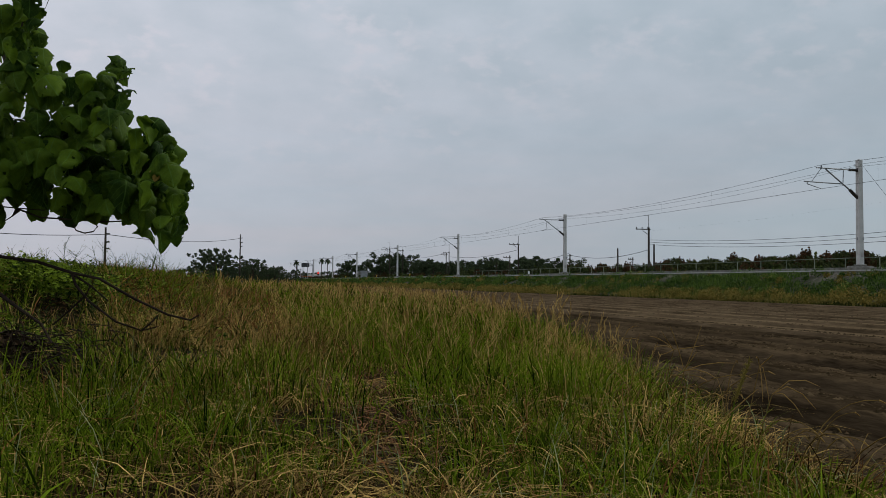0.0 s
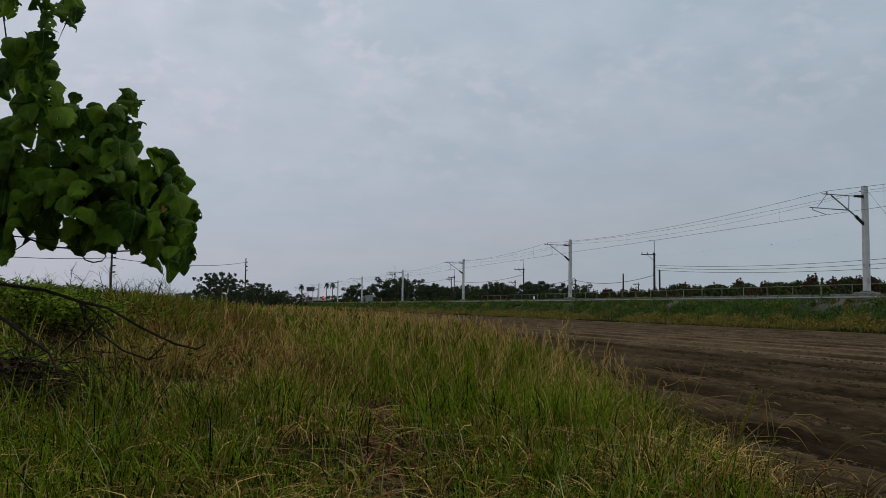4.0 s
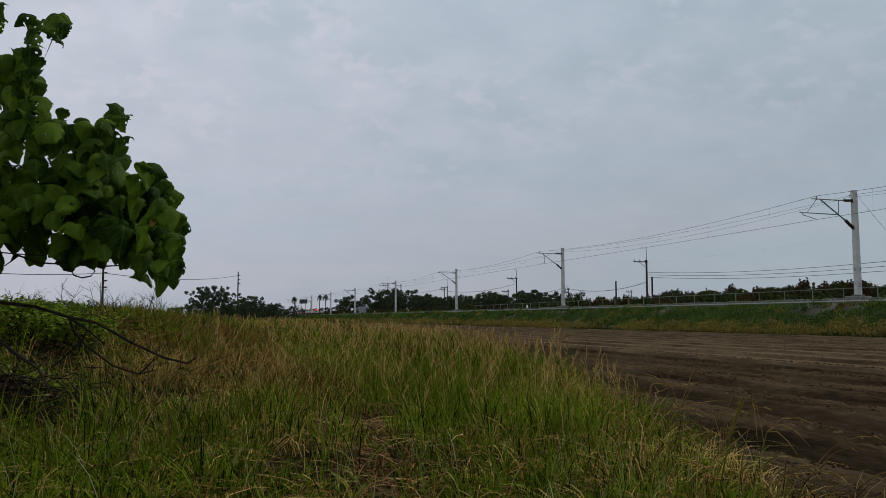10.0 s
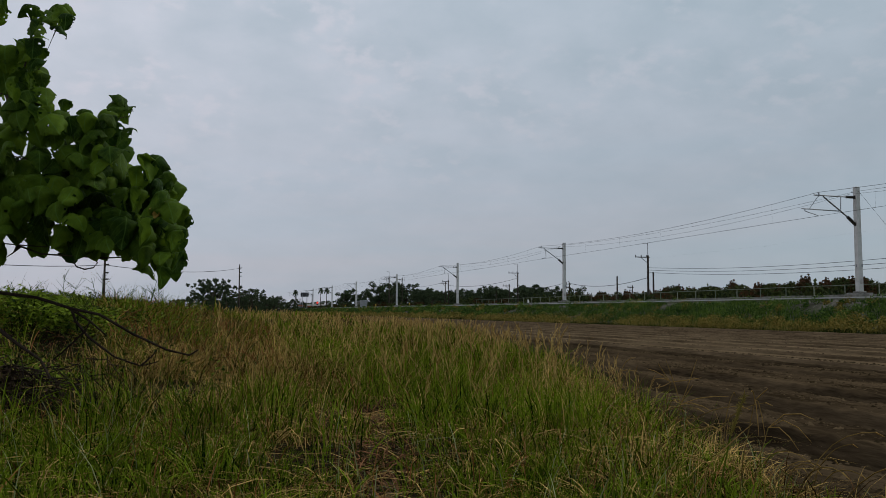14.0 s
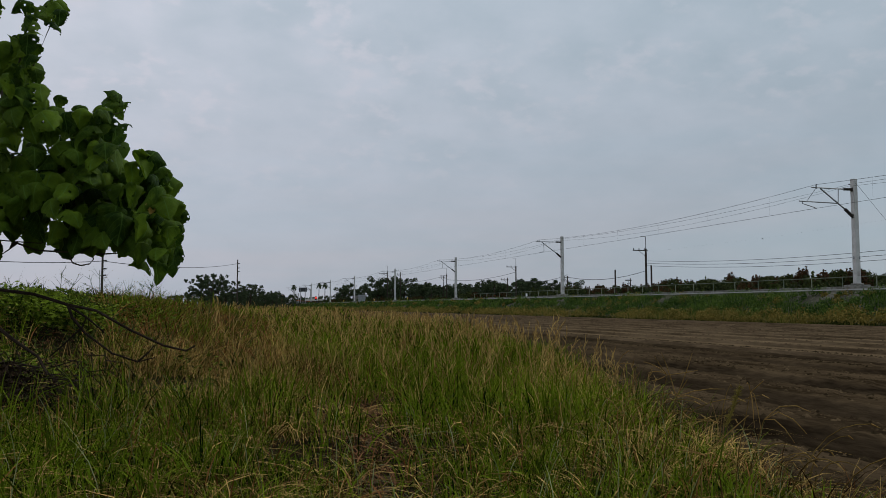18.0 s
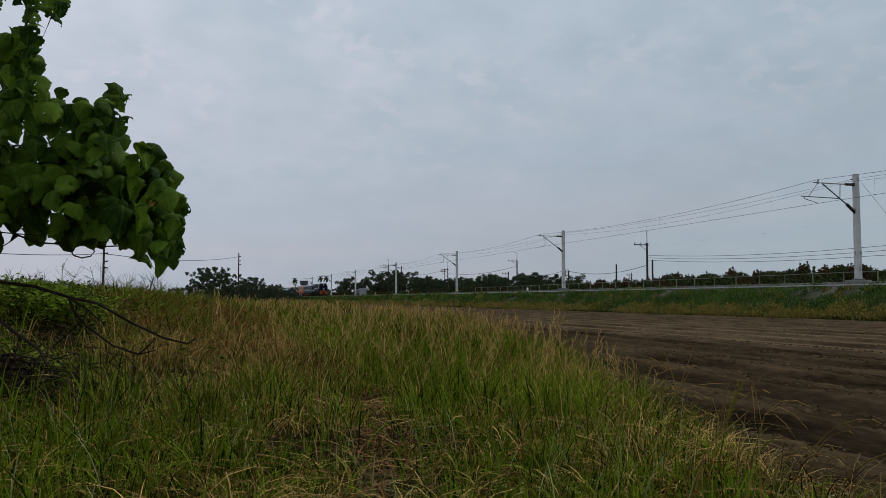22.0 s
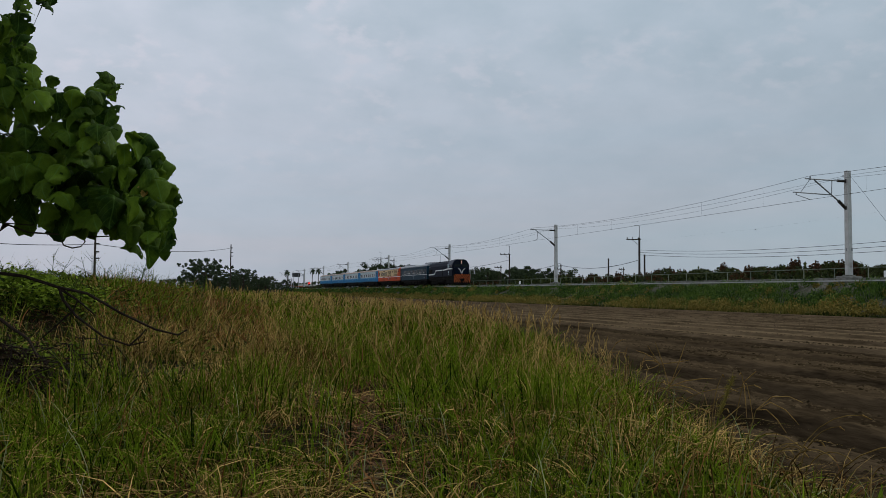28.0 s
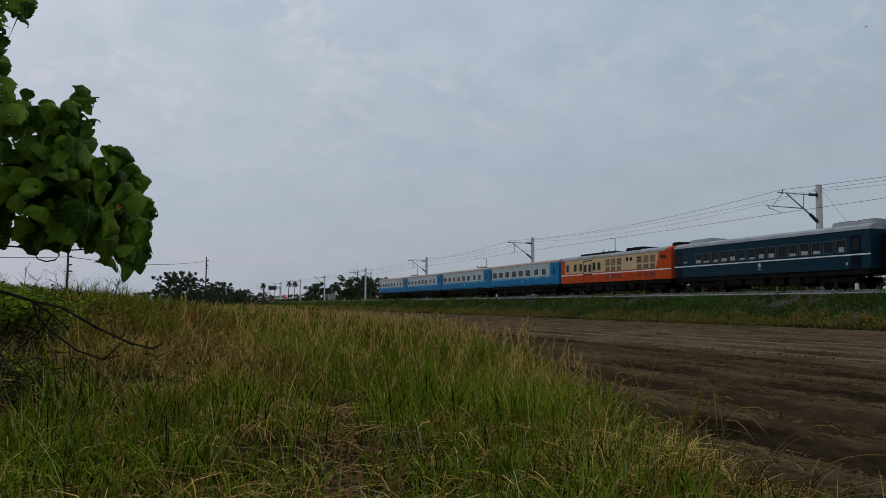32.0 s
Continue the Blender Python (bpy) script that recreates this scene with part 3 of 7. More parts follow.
def along(bm, x, z, w, h, y0=-30, y1=800):
    """A bar of width w and height h that follows the line."""
    ys = [y for y in line_y if y0 <= y <= y1]
    rings = []
    for y in ys:
        cx = x + float(bend(y))
        rings.append([bm.verts.new(p) for p in ((cx - w / 2, y, z), (cx + w / 2, y, z), (cx + w / 2, y, z + h), (cx - w / 2, y, z + h))])
    for a, b in zip(rings, rings[1:]):
        for k in range(4):
            bm.faces.new((a[k], a[(k + 1) % 4], b[(k + 1) % 4], b[k]))
    bm.faces.new(rings[0][::-1])
    bm.faces.new(rings[-1])
    bmesh.ops.recalc_face_normals(bm, faces=bm.faces)
    return bm


track = thing("railway_track", "single railway track with rusty-sided steel rails on ballast", "track", kind="structure")
for s in (-1, 1):
    bm = bmesh.new()
    along(bm, RAIL_X + s * 0.565, RAIL_Z - 0.15, 0.13, 0.02)
    along(bm, RAIL_X + s * 0.565, RAIL_Z - 0.13, 0.02, 0.09)
    along(bm, RAIL_X + s * 0.565, RAIL_Z - 0.04, 0.07, 0.04)
    part("rail", bm, M_RAIL, track)
sleeper_me = mesh_of(box(bmesh.new(), -1.0, 1.0, -0.12, 0.12, -0.2, 0.0, 0.02), M_CONCRETE)
for k in range(150):
    y = 22 + k * 0.65
    ob = part("sleeper", sleeper_me, None, track)
    ob.location = (RAIL_X, y, RAIL_Z - 0.152)
bm = bmesh.new()
for k in range(340):
    y = 119.5 + k * 0.65
    box(bm, RAIL_X - 1 + float(bend(y)), RAIL_X + 1 + float(bend(y)), y - 0.12, y + 0.12, RAIL_Z - 0.352, RAIL_Z - 0.152)
tagged(part("sleeper_run", bm, M_CONCRETE, track), kind="stuff")

# loose ballast stones on the near shoulder
rng = np.random.default_rng(7)
octa = np.array([(1, 0, 0), (0, 1, 0), (-1, 0, 0), (0, -1, 0), (0, 0, 0.8), (0, 0, -0.8)], float)
octf = np.array([(0, 1, 4), (1, 2, 4), (2, 3, 4), (3, 0, 4), (1, 0, 5), (2, 1, 5), (3, 2, 5), (0, 3, 5)])


def stones(n, x0, x1, y0, y1, size, zf, rows=0.0):
    y = y0 + (y1 - y0) * rng.random(n) ** 1.6
    x = x0 + (x1 - x0) * rng.random(n)
    if rows:
        x = x0 + rows * np.floor((x - x0) / rows) + rng.normal(0.42, 0.055, n)
    z = zf(x, y)
    s = size * (0.5 + rng.random(n))
    a = rng.random(n) * 6.28
    jit = 1 + 0.5 * (rng.random((n, 6, 3)) - 0.5)
    p = octa[None] * jit * s[:, None, None]
    ca, sa = np.cos(a)[:, None], np.sin(a)[:, None]
    p = np.stack([p[..., 0] * ca - p[..., 1] * sa, p[..., 0] * sa + p[..., 1] * ca, p[..., 2] * 0.8], -1)
    p += np.stack([x + bend(y), y, z], -1)[:, None]
    return p.reshape(-1, 3), (octf[None, :4] + 6 * np.arange(n)[:, None, None]).reshape(-1, 3)


v, t = stones(26000, 36.7, 39.0, 15, 230, 0.06, embankment_z)
tagged(new("ballast", soup(v, tris=t, material=M_BALLAST)), "pale grey crushed-stone ballast under the track", "ballast", kind="stuff")
v, t = stones(5000, 34.6, 37.2, 15, 160, 0.06, embankment_z)
tagged(new("slope_stones", soup(v, tris=t, material=M_BALLAST)), "grey stones scattered down the embankment slope", "stones", kind="stuff")

on_field = lambda x, y: field_z(x, y) - 0.002
v, t = stones(40000, 0.8, 11.0, -2.5, 36, 0.008, on_field)
v2, t2 = stones(16000, 0.8, 10.6, -2.5, 36, 0.014, on_field)
v4, t4 = stones(5400, 3.5, 11.0, -2.5, 40, 0.026, on_field, 1.3)
v6, t6 = stones(18000, 2.2, 9.5, -2.5, 24, 0.024, lambda x, y: field_z(x, y) - 0.013)
v7, t7 = stones(12500, 2.2, 9.5, -2.5, 26, 0.022, lambda x, y: field_z(x, y) - 0.008)
v5, t5 = stones(7000, 0.8, 3.7, 1.3, 9, 0.012, on_field)
v3, t3 = stones(34000, 9.9, 30.8, 4, 95, 0.020, on_field, 1.9)
# the clods' dark colour stands in for shadow in the furrows and bed edges
tagged(new("bed_clods", soup(np.concatenate([v3, v4, v5, v7]), tris=np.concatenate([t3, t4 + len(v3), t5 + len(v3) + len(v4), t7 + len(v3) + len(v4) + len(v5)]), material=M_BANK)), "dark clods that draw the shadowed hollows along the beds", "soil", kind="stuff")
tagged(new("soil_clods", soup(np.concatenate([v, v2, v6]), tris=np.concatenate([t, t2 + len(v), t6 + len(v) + len(v2)]), material=M_CLOD)), "loose brown clods of earth on the ploughed field", "soil", kind="stuff")

# concrete cable trough along the near shoulder, lid by lid
trough = thing("cable_trough", "weathered concrete cable trough with separate lids beside the track", "trough", kind="structure")
lid_me = mesh_of(box(bmesh.new(), -0.2, 0.2, -0.965, 0.965, -0.24, 0.07, 0.02), M_TROUGH)
for k in range(120):
    y = 20 + k * 2.0
    ob = part("lid", lid_me, None, trough)
    ob.location = (38.35 + float(bend(y)), y, 1.91 + 0.012 * math.sin(k * 2.3))
bm = bmesh.new()
along(bm, 38.35, 1.52, 0.36, 0.46, 258, 800)
part("trough_run", bm, M_TROUGH, trough)

# low pipe rail on the near shoulder
guard = thing("pipe_guard_rail", "low grey steel pipe rail on short posts along the embankment", "railing", kind="structure")
bm = bmesh.new()
along(bm, 36.75, 1.73, 0.07, 0.07, -30, 420)
part("pipe", bm, M_STEELPIPE, guard)
post_me = mesh_of(tube(bmesh.new(), [(0, 0, -0.1), (0, 0, 0.62)], 0.035, 6), M_WIRE)
for k in range(48):
    y = 16 + k * 5.4
    ob = part("post", post_me, None, guard)
    ob.location = (36.75 + float(bend(y)), y, 1.12)

# green pipe fence behind the masts
fence = thing("green_pipe_fence", "pale green steel pipe fence with slim posts beyond the track", "fence", kind="structure")
for z in (2.90,):
    bm = bmesh.new()
    along(bm, 45.9, z, 0.05, 0.05, -30, 142)
    part("fence_rail", bm, M_FENCE, fence)
fp_me = mesh_of(tube(bmesh.new(), [(0, 0, 0), (0, 0, 1.22)], 0.035, 6), M_FENCE)
for k in range(38):
    y = 18.6 + k * 3.31
    ob = part("fence_post", fp_me, None, fence)
    ob.location = (45.9 + float(bend(y)), y, 1.72)

# white marker posts beside the track
mk = thing("marker_post", "short white concrete marker post beside the ballast", "marker post", "line markers")
part("shaft", box(bmesh.new(), -0.09, 0.09, -0.09, 0.09, -0.1, 0.64, 0.02), M_WHITE, mk)
part("cap", box(bmesh.new(), -0.075, 0.075, -0.075, 0.075, 0.642, 0.68, 0.02), M_GREY, mk)
mk.matrix_world = pose(38.4, 97.0, 1.7)
copy_thing(mk, pose(38.4, 39.15, 1.7))

# ---- catenary ----
MAST_Y = (46.9, 96.0, 142.5, 190.9, 241.6, 283.0, 324.0, 370.0)


def catenary_mast(long_arm):
    m = thing("catenary_mast", "tapered pale concrete catenary mast with steel cantilever arm", "mast", "catenary masts")
    bm = bmesh.new()
    lo = [bm.verts.new((x * 0.19, y * 0.19, -0.3)) for x, y in ((-1, -1), (1, -1), (1, 1), (-1, 1))]
    hi = [bm.verts.new((x * 0.165, y * 0.165, 7.34)) for x, y in ((-1, -1), (1, -1), (1, 1), (-1, 1))]
    for k in range(4):
        bm.faces.new((lo[k], lo[(k + 1) % 4], hi[(k + 1) % 4], hi[k]))
    bm.faces.new(hi)
    bm.faces.new(lo[::-1])
    bmesh.ops.bevel(bm, geom=bm.edges[:], offset=0.025, segments=1, affect="EDGES")
    part("pole", bm, M_CONCRETE, m)
    bm = bmesh.new()
    box(bm, -0.6, 0.6, -0.6, 0.6, -0.5, 0.02, 0.04)
    box(bm, -0.32, 0.32, -0.32, 0.32, 0.022, 0.12, 0.05)
    part("foundation", bm, M_TROUGH, m)
    for z in (6.60, 4.73):
        part("clamp", box(bmesh.new(), -0.20, -0.13, -0.09, 0.09, z - 0.13, z + 0.13, 0.01), M_INSUL, m)
    for x0, y0 in ((-0.198, -0.04), (0.06, -0.198)):
        part("plate", box(bmesh.new(), x0, x0 + (0.014 if x0 < 0 else 0.10), y0, y0 + (0.10 if x0 < 0 else 0.014), 1.78, 1.98), M_STEEL, m, "small dark plate")
    part("notice", box(bmesh.new(), -0.12, 0.10, -0.200, -0.188, 0.62, 0.92), M_TAN, m, "small faded notice")
    for name, a, b, r, mt in (
        ("top_tube", (-0.8, 0, 6.60), (-3.5, 0, 6.63), 0.045, M_STEEL),
        ("insulator", (-0.2, 0, 6.60), (-0.85, 0, 6.60), 0.10, M_INSUL),
        ("diagonal_strut", (-0.75, 0, 5.18), (-2.75, 0, 6.56), 0.05, M_STEEL),
        ("insulator", (-0.2, 0, 4.73), (-0.80, 0, 5.22), 0.11, M_INSUL),
        *((
            ("lower_tube", (-1.45, 0, 5.60), (-4.5, 0, 5.66), 0.04, M_STEEL),
            ("steady_arm", (-4.25, 0, 5.50), (-3.12, 0, 5.21), 0.025, M_STEEL),
            ("hanger", (-4.25, 0, 5.68), (-4.25, 0, 5.48), 0.03, M_STEEL),
            ("hanger", (-1.3, 0, 6.60), (-1.35, 0, 5.60), 0.03, M_STEEL),
            ("brace", (-3.1, 0, 6.62), (-3.9, 0, 5.66), 0.02, M_STEEL),
        ) if long_arm else (
            ("hanger", (-2.50, 0, 6.38), (-2.45, 0, 5.43), 0.03, M_STEEL),
            ("steady_arm", (-2.45, 0, 5.44), (-3.12, 0, 5.21), 0.025, M_STEEL),
        )),
        ("saddle", (-3.1, 0, 6.54), (-3.1, 0, 6.83), 0.05, M_STEEL),
        ("bracket", (0, 0.1, 6.98), (0, 0.45, 7.03), 0.04, M_INSUL),
    ):
        part(name, tube(bmesh.new(), [a, b], r, 6), mt, m)
    return m


near_mast = catenary_mast(True)
near_mast.matrix_world = pose(MAST_X, MAST_Y[0], MAST_Z - 0.02)
mast = catenary_mast(False)
mast.matrix_world = pose(MAST_X, -2.7, MAST_Z - 0.02)
for y in MAST_Y[1:]:
    copy_thing(mast, pose(MAST_X + float(bend(y)), y, MAST_Z - 0.02))

spans = (-2.7,) + MAST_Y


def wire_line(name, label, x, z, sag, radius, n=12):
    t = thing(name, label, "wire")
    for a, b in zip(spans, spans[1:]):
        pts = []
        for k in range(n + 1):
            s = k / n
            y = a + (b - a) * s
            pts.append((x + float(bend(y)), y, z - sag * 4 * s * (1 - s)))
        part("span", tube(bmesh.new(), pts, radius, 4), M_WIRE, t)
    return t


messenger = wire_line("messenger_wire", "sagging dark messenger wire carried by the masts", 39.74, MAST_Z + 6.81, 0.66, 0.012)
wire_line("contact_wire", "taut dark contact wire over the track", 39.74, MAST_Z + 5.19, 0.03, 0.012)
wire_line("earth_wire", "thin dark earth wire at the mast tops", 42.85, MAST_Z + 7.0, 0.47, 0.009)
wire_line("feeder_wire", "thin dark feeder wire beside the mast tops", 42.3, MAST_Z + 6.78, 0.8, 0.008)
for a, b in zip(spans[:6], spans[1:7]):
    for s in (0.1, 0.26, 0.42, 0.58, 0.74, 0.9):
        y = a + (b - a) * s
        x = 39.74 + float(bend(y))
        part("dropper", tube(bmesh.new(), [(x, y, MAST_Z + 5.19 - 0.12 * s * (1 - s)), (x, y, MAST_Z + 6.81 - 2.64 * s * (1 - s))], 0.004, 4), M_WIRE, messenger)
stay = thing("mast_stay", "thin steel stay wire anchoring the mast", "stay wire")
part("wire", tube(bmesh.new(), [(MAST_X, MAST_Y[0] - 0.2, MAST_Z + 7.0), (MAST_X + 0.4, MAST_Y[0] - 6.2, MAST_Z - 0.1)], 0.010, 5), M_WIRE, stay)
part("anchor", box(bmesh.new(), MAST_X + 0.1, MAST_X + 0.7, MAST_Y[0] - 6.5, MAST_Y[0] - 5.9, MAST_Z - 0.4, MAST_Z - 0.05, 0.04), M_CONCRETE, stay)


# ---- poles behind the line ----
def utility_pole(h, arms, lamp=False, r=0.15):
    p = thing("utility_pole", "dark tarred utility pole with crossarm behind the railway", "utility pole", "utility poles")
    part("shaft", tube(bmesh.new(), [(0, 0, -0.7), (0, 0, h)], [r, r * 0.75], 8), M_POLE, p)
    for z, w in arms:
        part("crossarm", box(bmesh.new(), -w, 0.25, -0.06, 0.06, z - 0.06, z + 0.06, 0.01), M_POLE, p)
        for k in range(3):
            xx = -w + 0.1 + k * (w - 0.1) / 2.2
            part("insulator", tube(bmesh.new(), [(xx, 0, z + 0.06), (xx, 0, z + 0.2), (xx, 0, z + 0.3)], [0.035, 0.07, 0.03], 6), M_INSUL, p)
        part("brace", tube(bmesh.new(), [(-w * 0.55, 0, z - 0.05), (0, 0, z - 0.8)], 0.03, 5), M_POLE, p)
    if lamp:
        part("top_rod", tube(bmesh.new(), [(0, 0, h), (0, 0, h + 1.6), (-0.75, 0, h + 1.62)], 0.05, 6), M_STEEL, p)
    return p


# bearing, distance along x, height, arm heights, top rod
for bearing, x, h, arms, rod, r in (
    (29.64, 56, 8.38, [(8.13, 1.9)], True, 0.17), (29.98, 54, 5.9, [], False, 0.14), (20.88, 57, 8.35, [(8.25, 1.9)], True, 0.16), (20.3, 58, 6.4, [(6.0, 1.4)], False, 0.13),
    (27.6, 60, 6.3, [], False, 0.15), (28.6, 75, 5.8, [(5.4, 1.0)], False, 0.1), (24.4, 62, 6.1, [(5.8, 1.2), (5.2, 1.2)], False, 0.13), (16.1, 60, 9.0, [(8.6, 1.7)], True, 0.14),
    (12.0, 52, 11.2, [(10.5, 2.6)], True, 0.17), (12.9, 56, 11.0, [(10.4, 1.8)], False, 0.15), (15.9, 57, 8.2, [(7.8, 1.3)], False, 0.13),
):
    p = utility_pole(h, arms, rod, r)
    p.matrix_world = pose(x, x / math.tan(radians(bearing)), 0.0)

# two light poles on the camera's side, with one cable
LP = []
for bearing, dist, top in ((-6.53, 97, 6.5), (1.90, 165, 9.8)):
    p = thing("utility_pole", "slim dark timber pole standing beyond the weedy mound", "utility pole", "field poles")
    part("shaft", tube(bmesh.new(), [(0, 0, -0.2), (0, 0, top)], [0.15, 0.10], 8), M_POLE, p)
    for z in (0.72, 1.6, 2.3):
        part("insulator", tube(bmesh.new(), [(0.1, 0, top - z), (0.42, 0, top - z + 0.03)], 0.09, 6), M_INSUL, p)
    px, py = place(bearing, dist)
    p.matrix_world = pose(px, py, 0, 0, 0, -bearing)
    LP.append(Vector((px, py, top - 0.75)))
cable = thing("overhead_cable", "thin dark cable slung between field poles", "cable")
pa = Vector((*place(-22, 78), 5.9))
for a, b in ((pa, LP[0]), (LP[0], LP[1])):
    part("span", tube(bmesh.new(), [a.lerp(b, k / 12) - Vector((0, 0, 3.0 * (k / 12) * (1 - k / 12))) for k in range(13)], 0.035, 4), M_WIRE, cable)

# three lines strung from the tall pole, and a small tag on a fine wire above them
lines = thing("power_lines", "three thin sagging power lines beyond the railway", "power line")
ax, ay = 56, 56 / math.tan(radians(29.64))
for z0, z1 in ((6.2, 8.4), (5.88, 7.9), (5.56, 7.4)):
    pts = []
    for k in range(25):
        s = k / 24
        pts.append((ax + 2 * s, ay - 95 * s, 0.55 + z0 + (z1 - z0) * s * 1.25 - 9.4 * s * (1 - s)))
    part("line", tube(bmesh.new(), pts, 0.02, 4), M_WIRE, lines)
for b0, b1, z in ((29.64, 24.4, 5.6), (24.4, 20.88, 6.0), (20.88, 16.1, 7.4), (16.1, 12.9, 8.6)):
    p0, p1 = (Vector((58, 58 / math.tan(radians(b)), z)) for b in (b0, b1))
    part("line", tube(bmesh.new(), [p0.lerp(p1, k / 10) - Vector((0, 0, 3.2 * (k / 10) * (1 - k / 10))) for k in range(11)], 0.035, 4), M_WIRE, lines)
fine = thing("fine_wire", "very fine wire with one small dark tag", "wire")
part("strand", tube(bmesh.new(), [(56, ay, 7.9), (57, 75.6, 7.97), (60, 15, 9.5)], 0.0015, 3), M_WIRE, fine)
part("tag", box(bmesh.new(), 56.96, 57.04, 75.57, 75.65, 7.90, 7.97, 0.015), M_INSUL, fine)

# ---- level crossing in the distance ----
sg = thing("crossing_signal", "railway signal with a lit red lamp on a grey post", "signal")
part("post", tube(bmesh.new(), [(0, 0, -0.5), (0, 0, 3.2)], 0.09, 8), M_GREY, sg)
part("head", box(bmesh.new(), -0.35, 0.35, -0.1, 0.1, 1.7, 3.0, 0.04), M_BLACK, sg)
part("lamp", tube(bmesh.new(), [(0, -0.10, 2.5), (0, -0.16, 2.5)], 0.36, 12), M_RED, sg, "glowing red lamp")
sg.matrix_world = pose(43.2 + float(bend(320)), 314, 1.4)
gs = thing("gantry_sign", "dark rectangular sign board on two steel posts", "sign")
for x in (-0.9, 0.9):
    part("post", tube(bmesh.new(), [(x, 0, -1), (x, 0, 7.4)], 0.13, 6), M_GREY, gs)
part("board", box(bmesh.new(), -1.5, 1.5, -0.1, 0.1, 5.8, 7.4, 0.03), M_WIRE, gs)
part("back_bar", box(bmesh.new(), -1.7, 1.7, 0.1, 0.2, 6.6, 6.75), M_STEEL, gs)
gs.matrix_world = pose(*place(6.25, 318), 0.4, 0, 0, -20)
cab = thing("relay_cabinet", "pale grey trackside relay cabinet with a pitched lid", "cabinet")
part("body", box(bmesh.new(), -0.9, 0.9, -0.6, 0.6, 0, 2.1, 0.03), M_GREY, cab)
part("door", box(bmesh.new(), -0.8, 0.8, -0.63, -0.603, 0.15, 1.95, 0.01), M_GREY, cab)
part("lid", box(bmesh.new(), -1.0, 1.0, -0.7, 0.7, 2.102, 2.25, 0.03), M_GREY, cab)
cab.matrix_world = pose(43.9, 243, 1.85)
hut = thing("trackside_hut", "small grey concrete hut with a flat roof", "hut")
part("wall", box(bmesh.new(), -1.6, 1.6, -1.6, 1.6, -2, 2.9, 0.05), M_TROUGH, hut)
part("roof", box(bmesh.new(), -1.8, 1.8, -1.8, 1.8, 2.902, 3.1, 0.04), M_GREY, hut)
part("door", box(bmesh.new(), -0.5, 0.5, -1.64, -1.604, 0.1, 2.2), M_POLE, hut)
part("window", box(bmesh.new(), 0.75, 1.35, -1.63, -1.604, 1.2, 2.0), M_PANE, hut)
hut.matrix_world = pose(*place(10.15, 285), 1.2)
for bearing, dist, h in ((5.72, 330, 6.6), (6.75, 322, 6.8), (5.95, 326, 5.2)):
    wp = thing("crossing_post", "slim pale post at the distant level crossing", "post", "crossing posts")
    part("shaft", tube(bmesh.new(), [(0, 0, -1), (0, 0, h)], 0.14, 6), M_GREY, wp)
    part("arm", box(bmesh.new(), -1.4, 0.2, -0.06, 0.06, h - 0.5, h - 0.35), M_STEEL, wp)
    wp.matrix_world = pose(*place(bearing, dist), 0.6)
sh = thing("crossing_shed", "low dark shed with a pale sloping roof at the crossing", "shed")
part("wall", box(bmesh.new(), -3.2, 3.2, -2, 2, -0.5, 2.6, 0.04), M_POLE, sh)
part("roof", extrude_x(bmesh.new(), [(-2.4, 2.55), (0, 3.4), (2.4, 2.55), (0, 3.1)], -3.5, 3.5), M_TROUGH, sh)
part("door", box(bmesh.new(), -0.6, 0.6, -2.05, -2.004, -0.4, 1.8), M_STEEL, sh)
sh.matrix_world = pose(*place(7.0, 352), 0.4, 0, 0, -12)
gb = thing("crossing_barrier", "orange and brown equipment boxes at the level crossing", "barrier")
part("box", box(bmesh.new(), -1.2, 1.2, -0.4, 0.4, 0, 1.0, 0.05), M_RUST, gb)
part("arm", tube(bmesh.new(), [(-1.0, 0, 1.0), (-6.0, 0, 1.3)], 0.08, 6), M_STRIPE, gb)
gb.matrix_world = pose(*place(6.9, 306), 1.5)
for bearing in (9.0, 11.1, 13.4):
    yp = thing("yellow_post", "short yellow trackside post", "post", "yellow posts")
    part("shaft", box(bmesh.new(), -0.09, 0.09, -0.09, 0.09, 0, 0.8, 0.03), mat("yellow_paint", (0.5, 0.33, 0.03), rough=0.6), yp)
    part("cap", box(bmesh.new(), -0.07, 0.07, -0.07, 0.07, 0.802, 0.88, 0.02), M_POLE, yp)
    yp.matrix_world = pose(*place(bearing, 41.6 / math.sin(radians(bearing)) if bearing > 10 else 262), 1.85)


# ---- trees ----
def crown_mesh(seed, lobes, count, leaf, material, flat=0.8):
    """Leaf clumps round several lobes (x, y, z, r): many small bent leaf sprays with gaps between them."""
    g = np.random.default_rng(seed)
    L = np.array(lobes, float)
    w = L[:, 3] ** 2
    k = g.choice(len(L), count, p=w / w.sum())
    d = g.normal(size=(count, 3))
    d /= np.linalg.norm(d, axis=1)[:, None]
    r = L[k, 3] * (0.55 + 0.5 * g.random(count) ** 0.6) * (1 + 0.25 * np.sin(5 * d[:, 0] + seed) * np.cos(4 * d[:, 1]))
    c = L[k, :3] + d * r[:, None] * np.array([1, 1, flat])
    s = leaf * (0.5 + g.random(count))
    a = g.normal(size=(count, 3))
    a /= np.linalg.norm(a, axis=1)[:, None]
    b = np.cross(a, d)
    b /= np.linalg.norm(b, axis=1)[:, None] + 1e-6
    q = np.stack([c - a * s[:, None], c + b * s[:, None] * 0.7, c + a * s[:, None], c - b * s[:, None] * 0.7 + d * s[:, None] * 0.3], 1)
    return soup(q.reshape(-1, 3), quads=np.arange(count * 4).reshape(-1, 4), material=material)


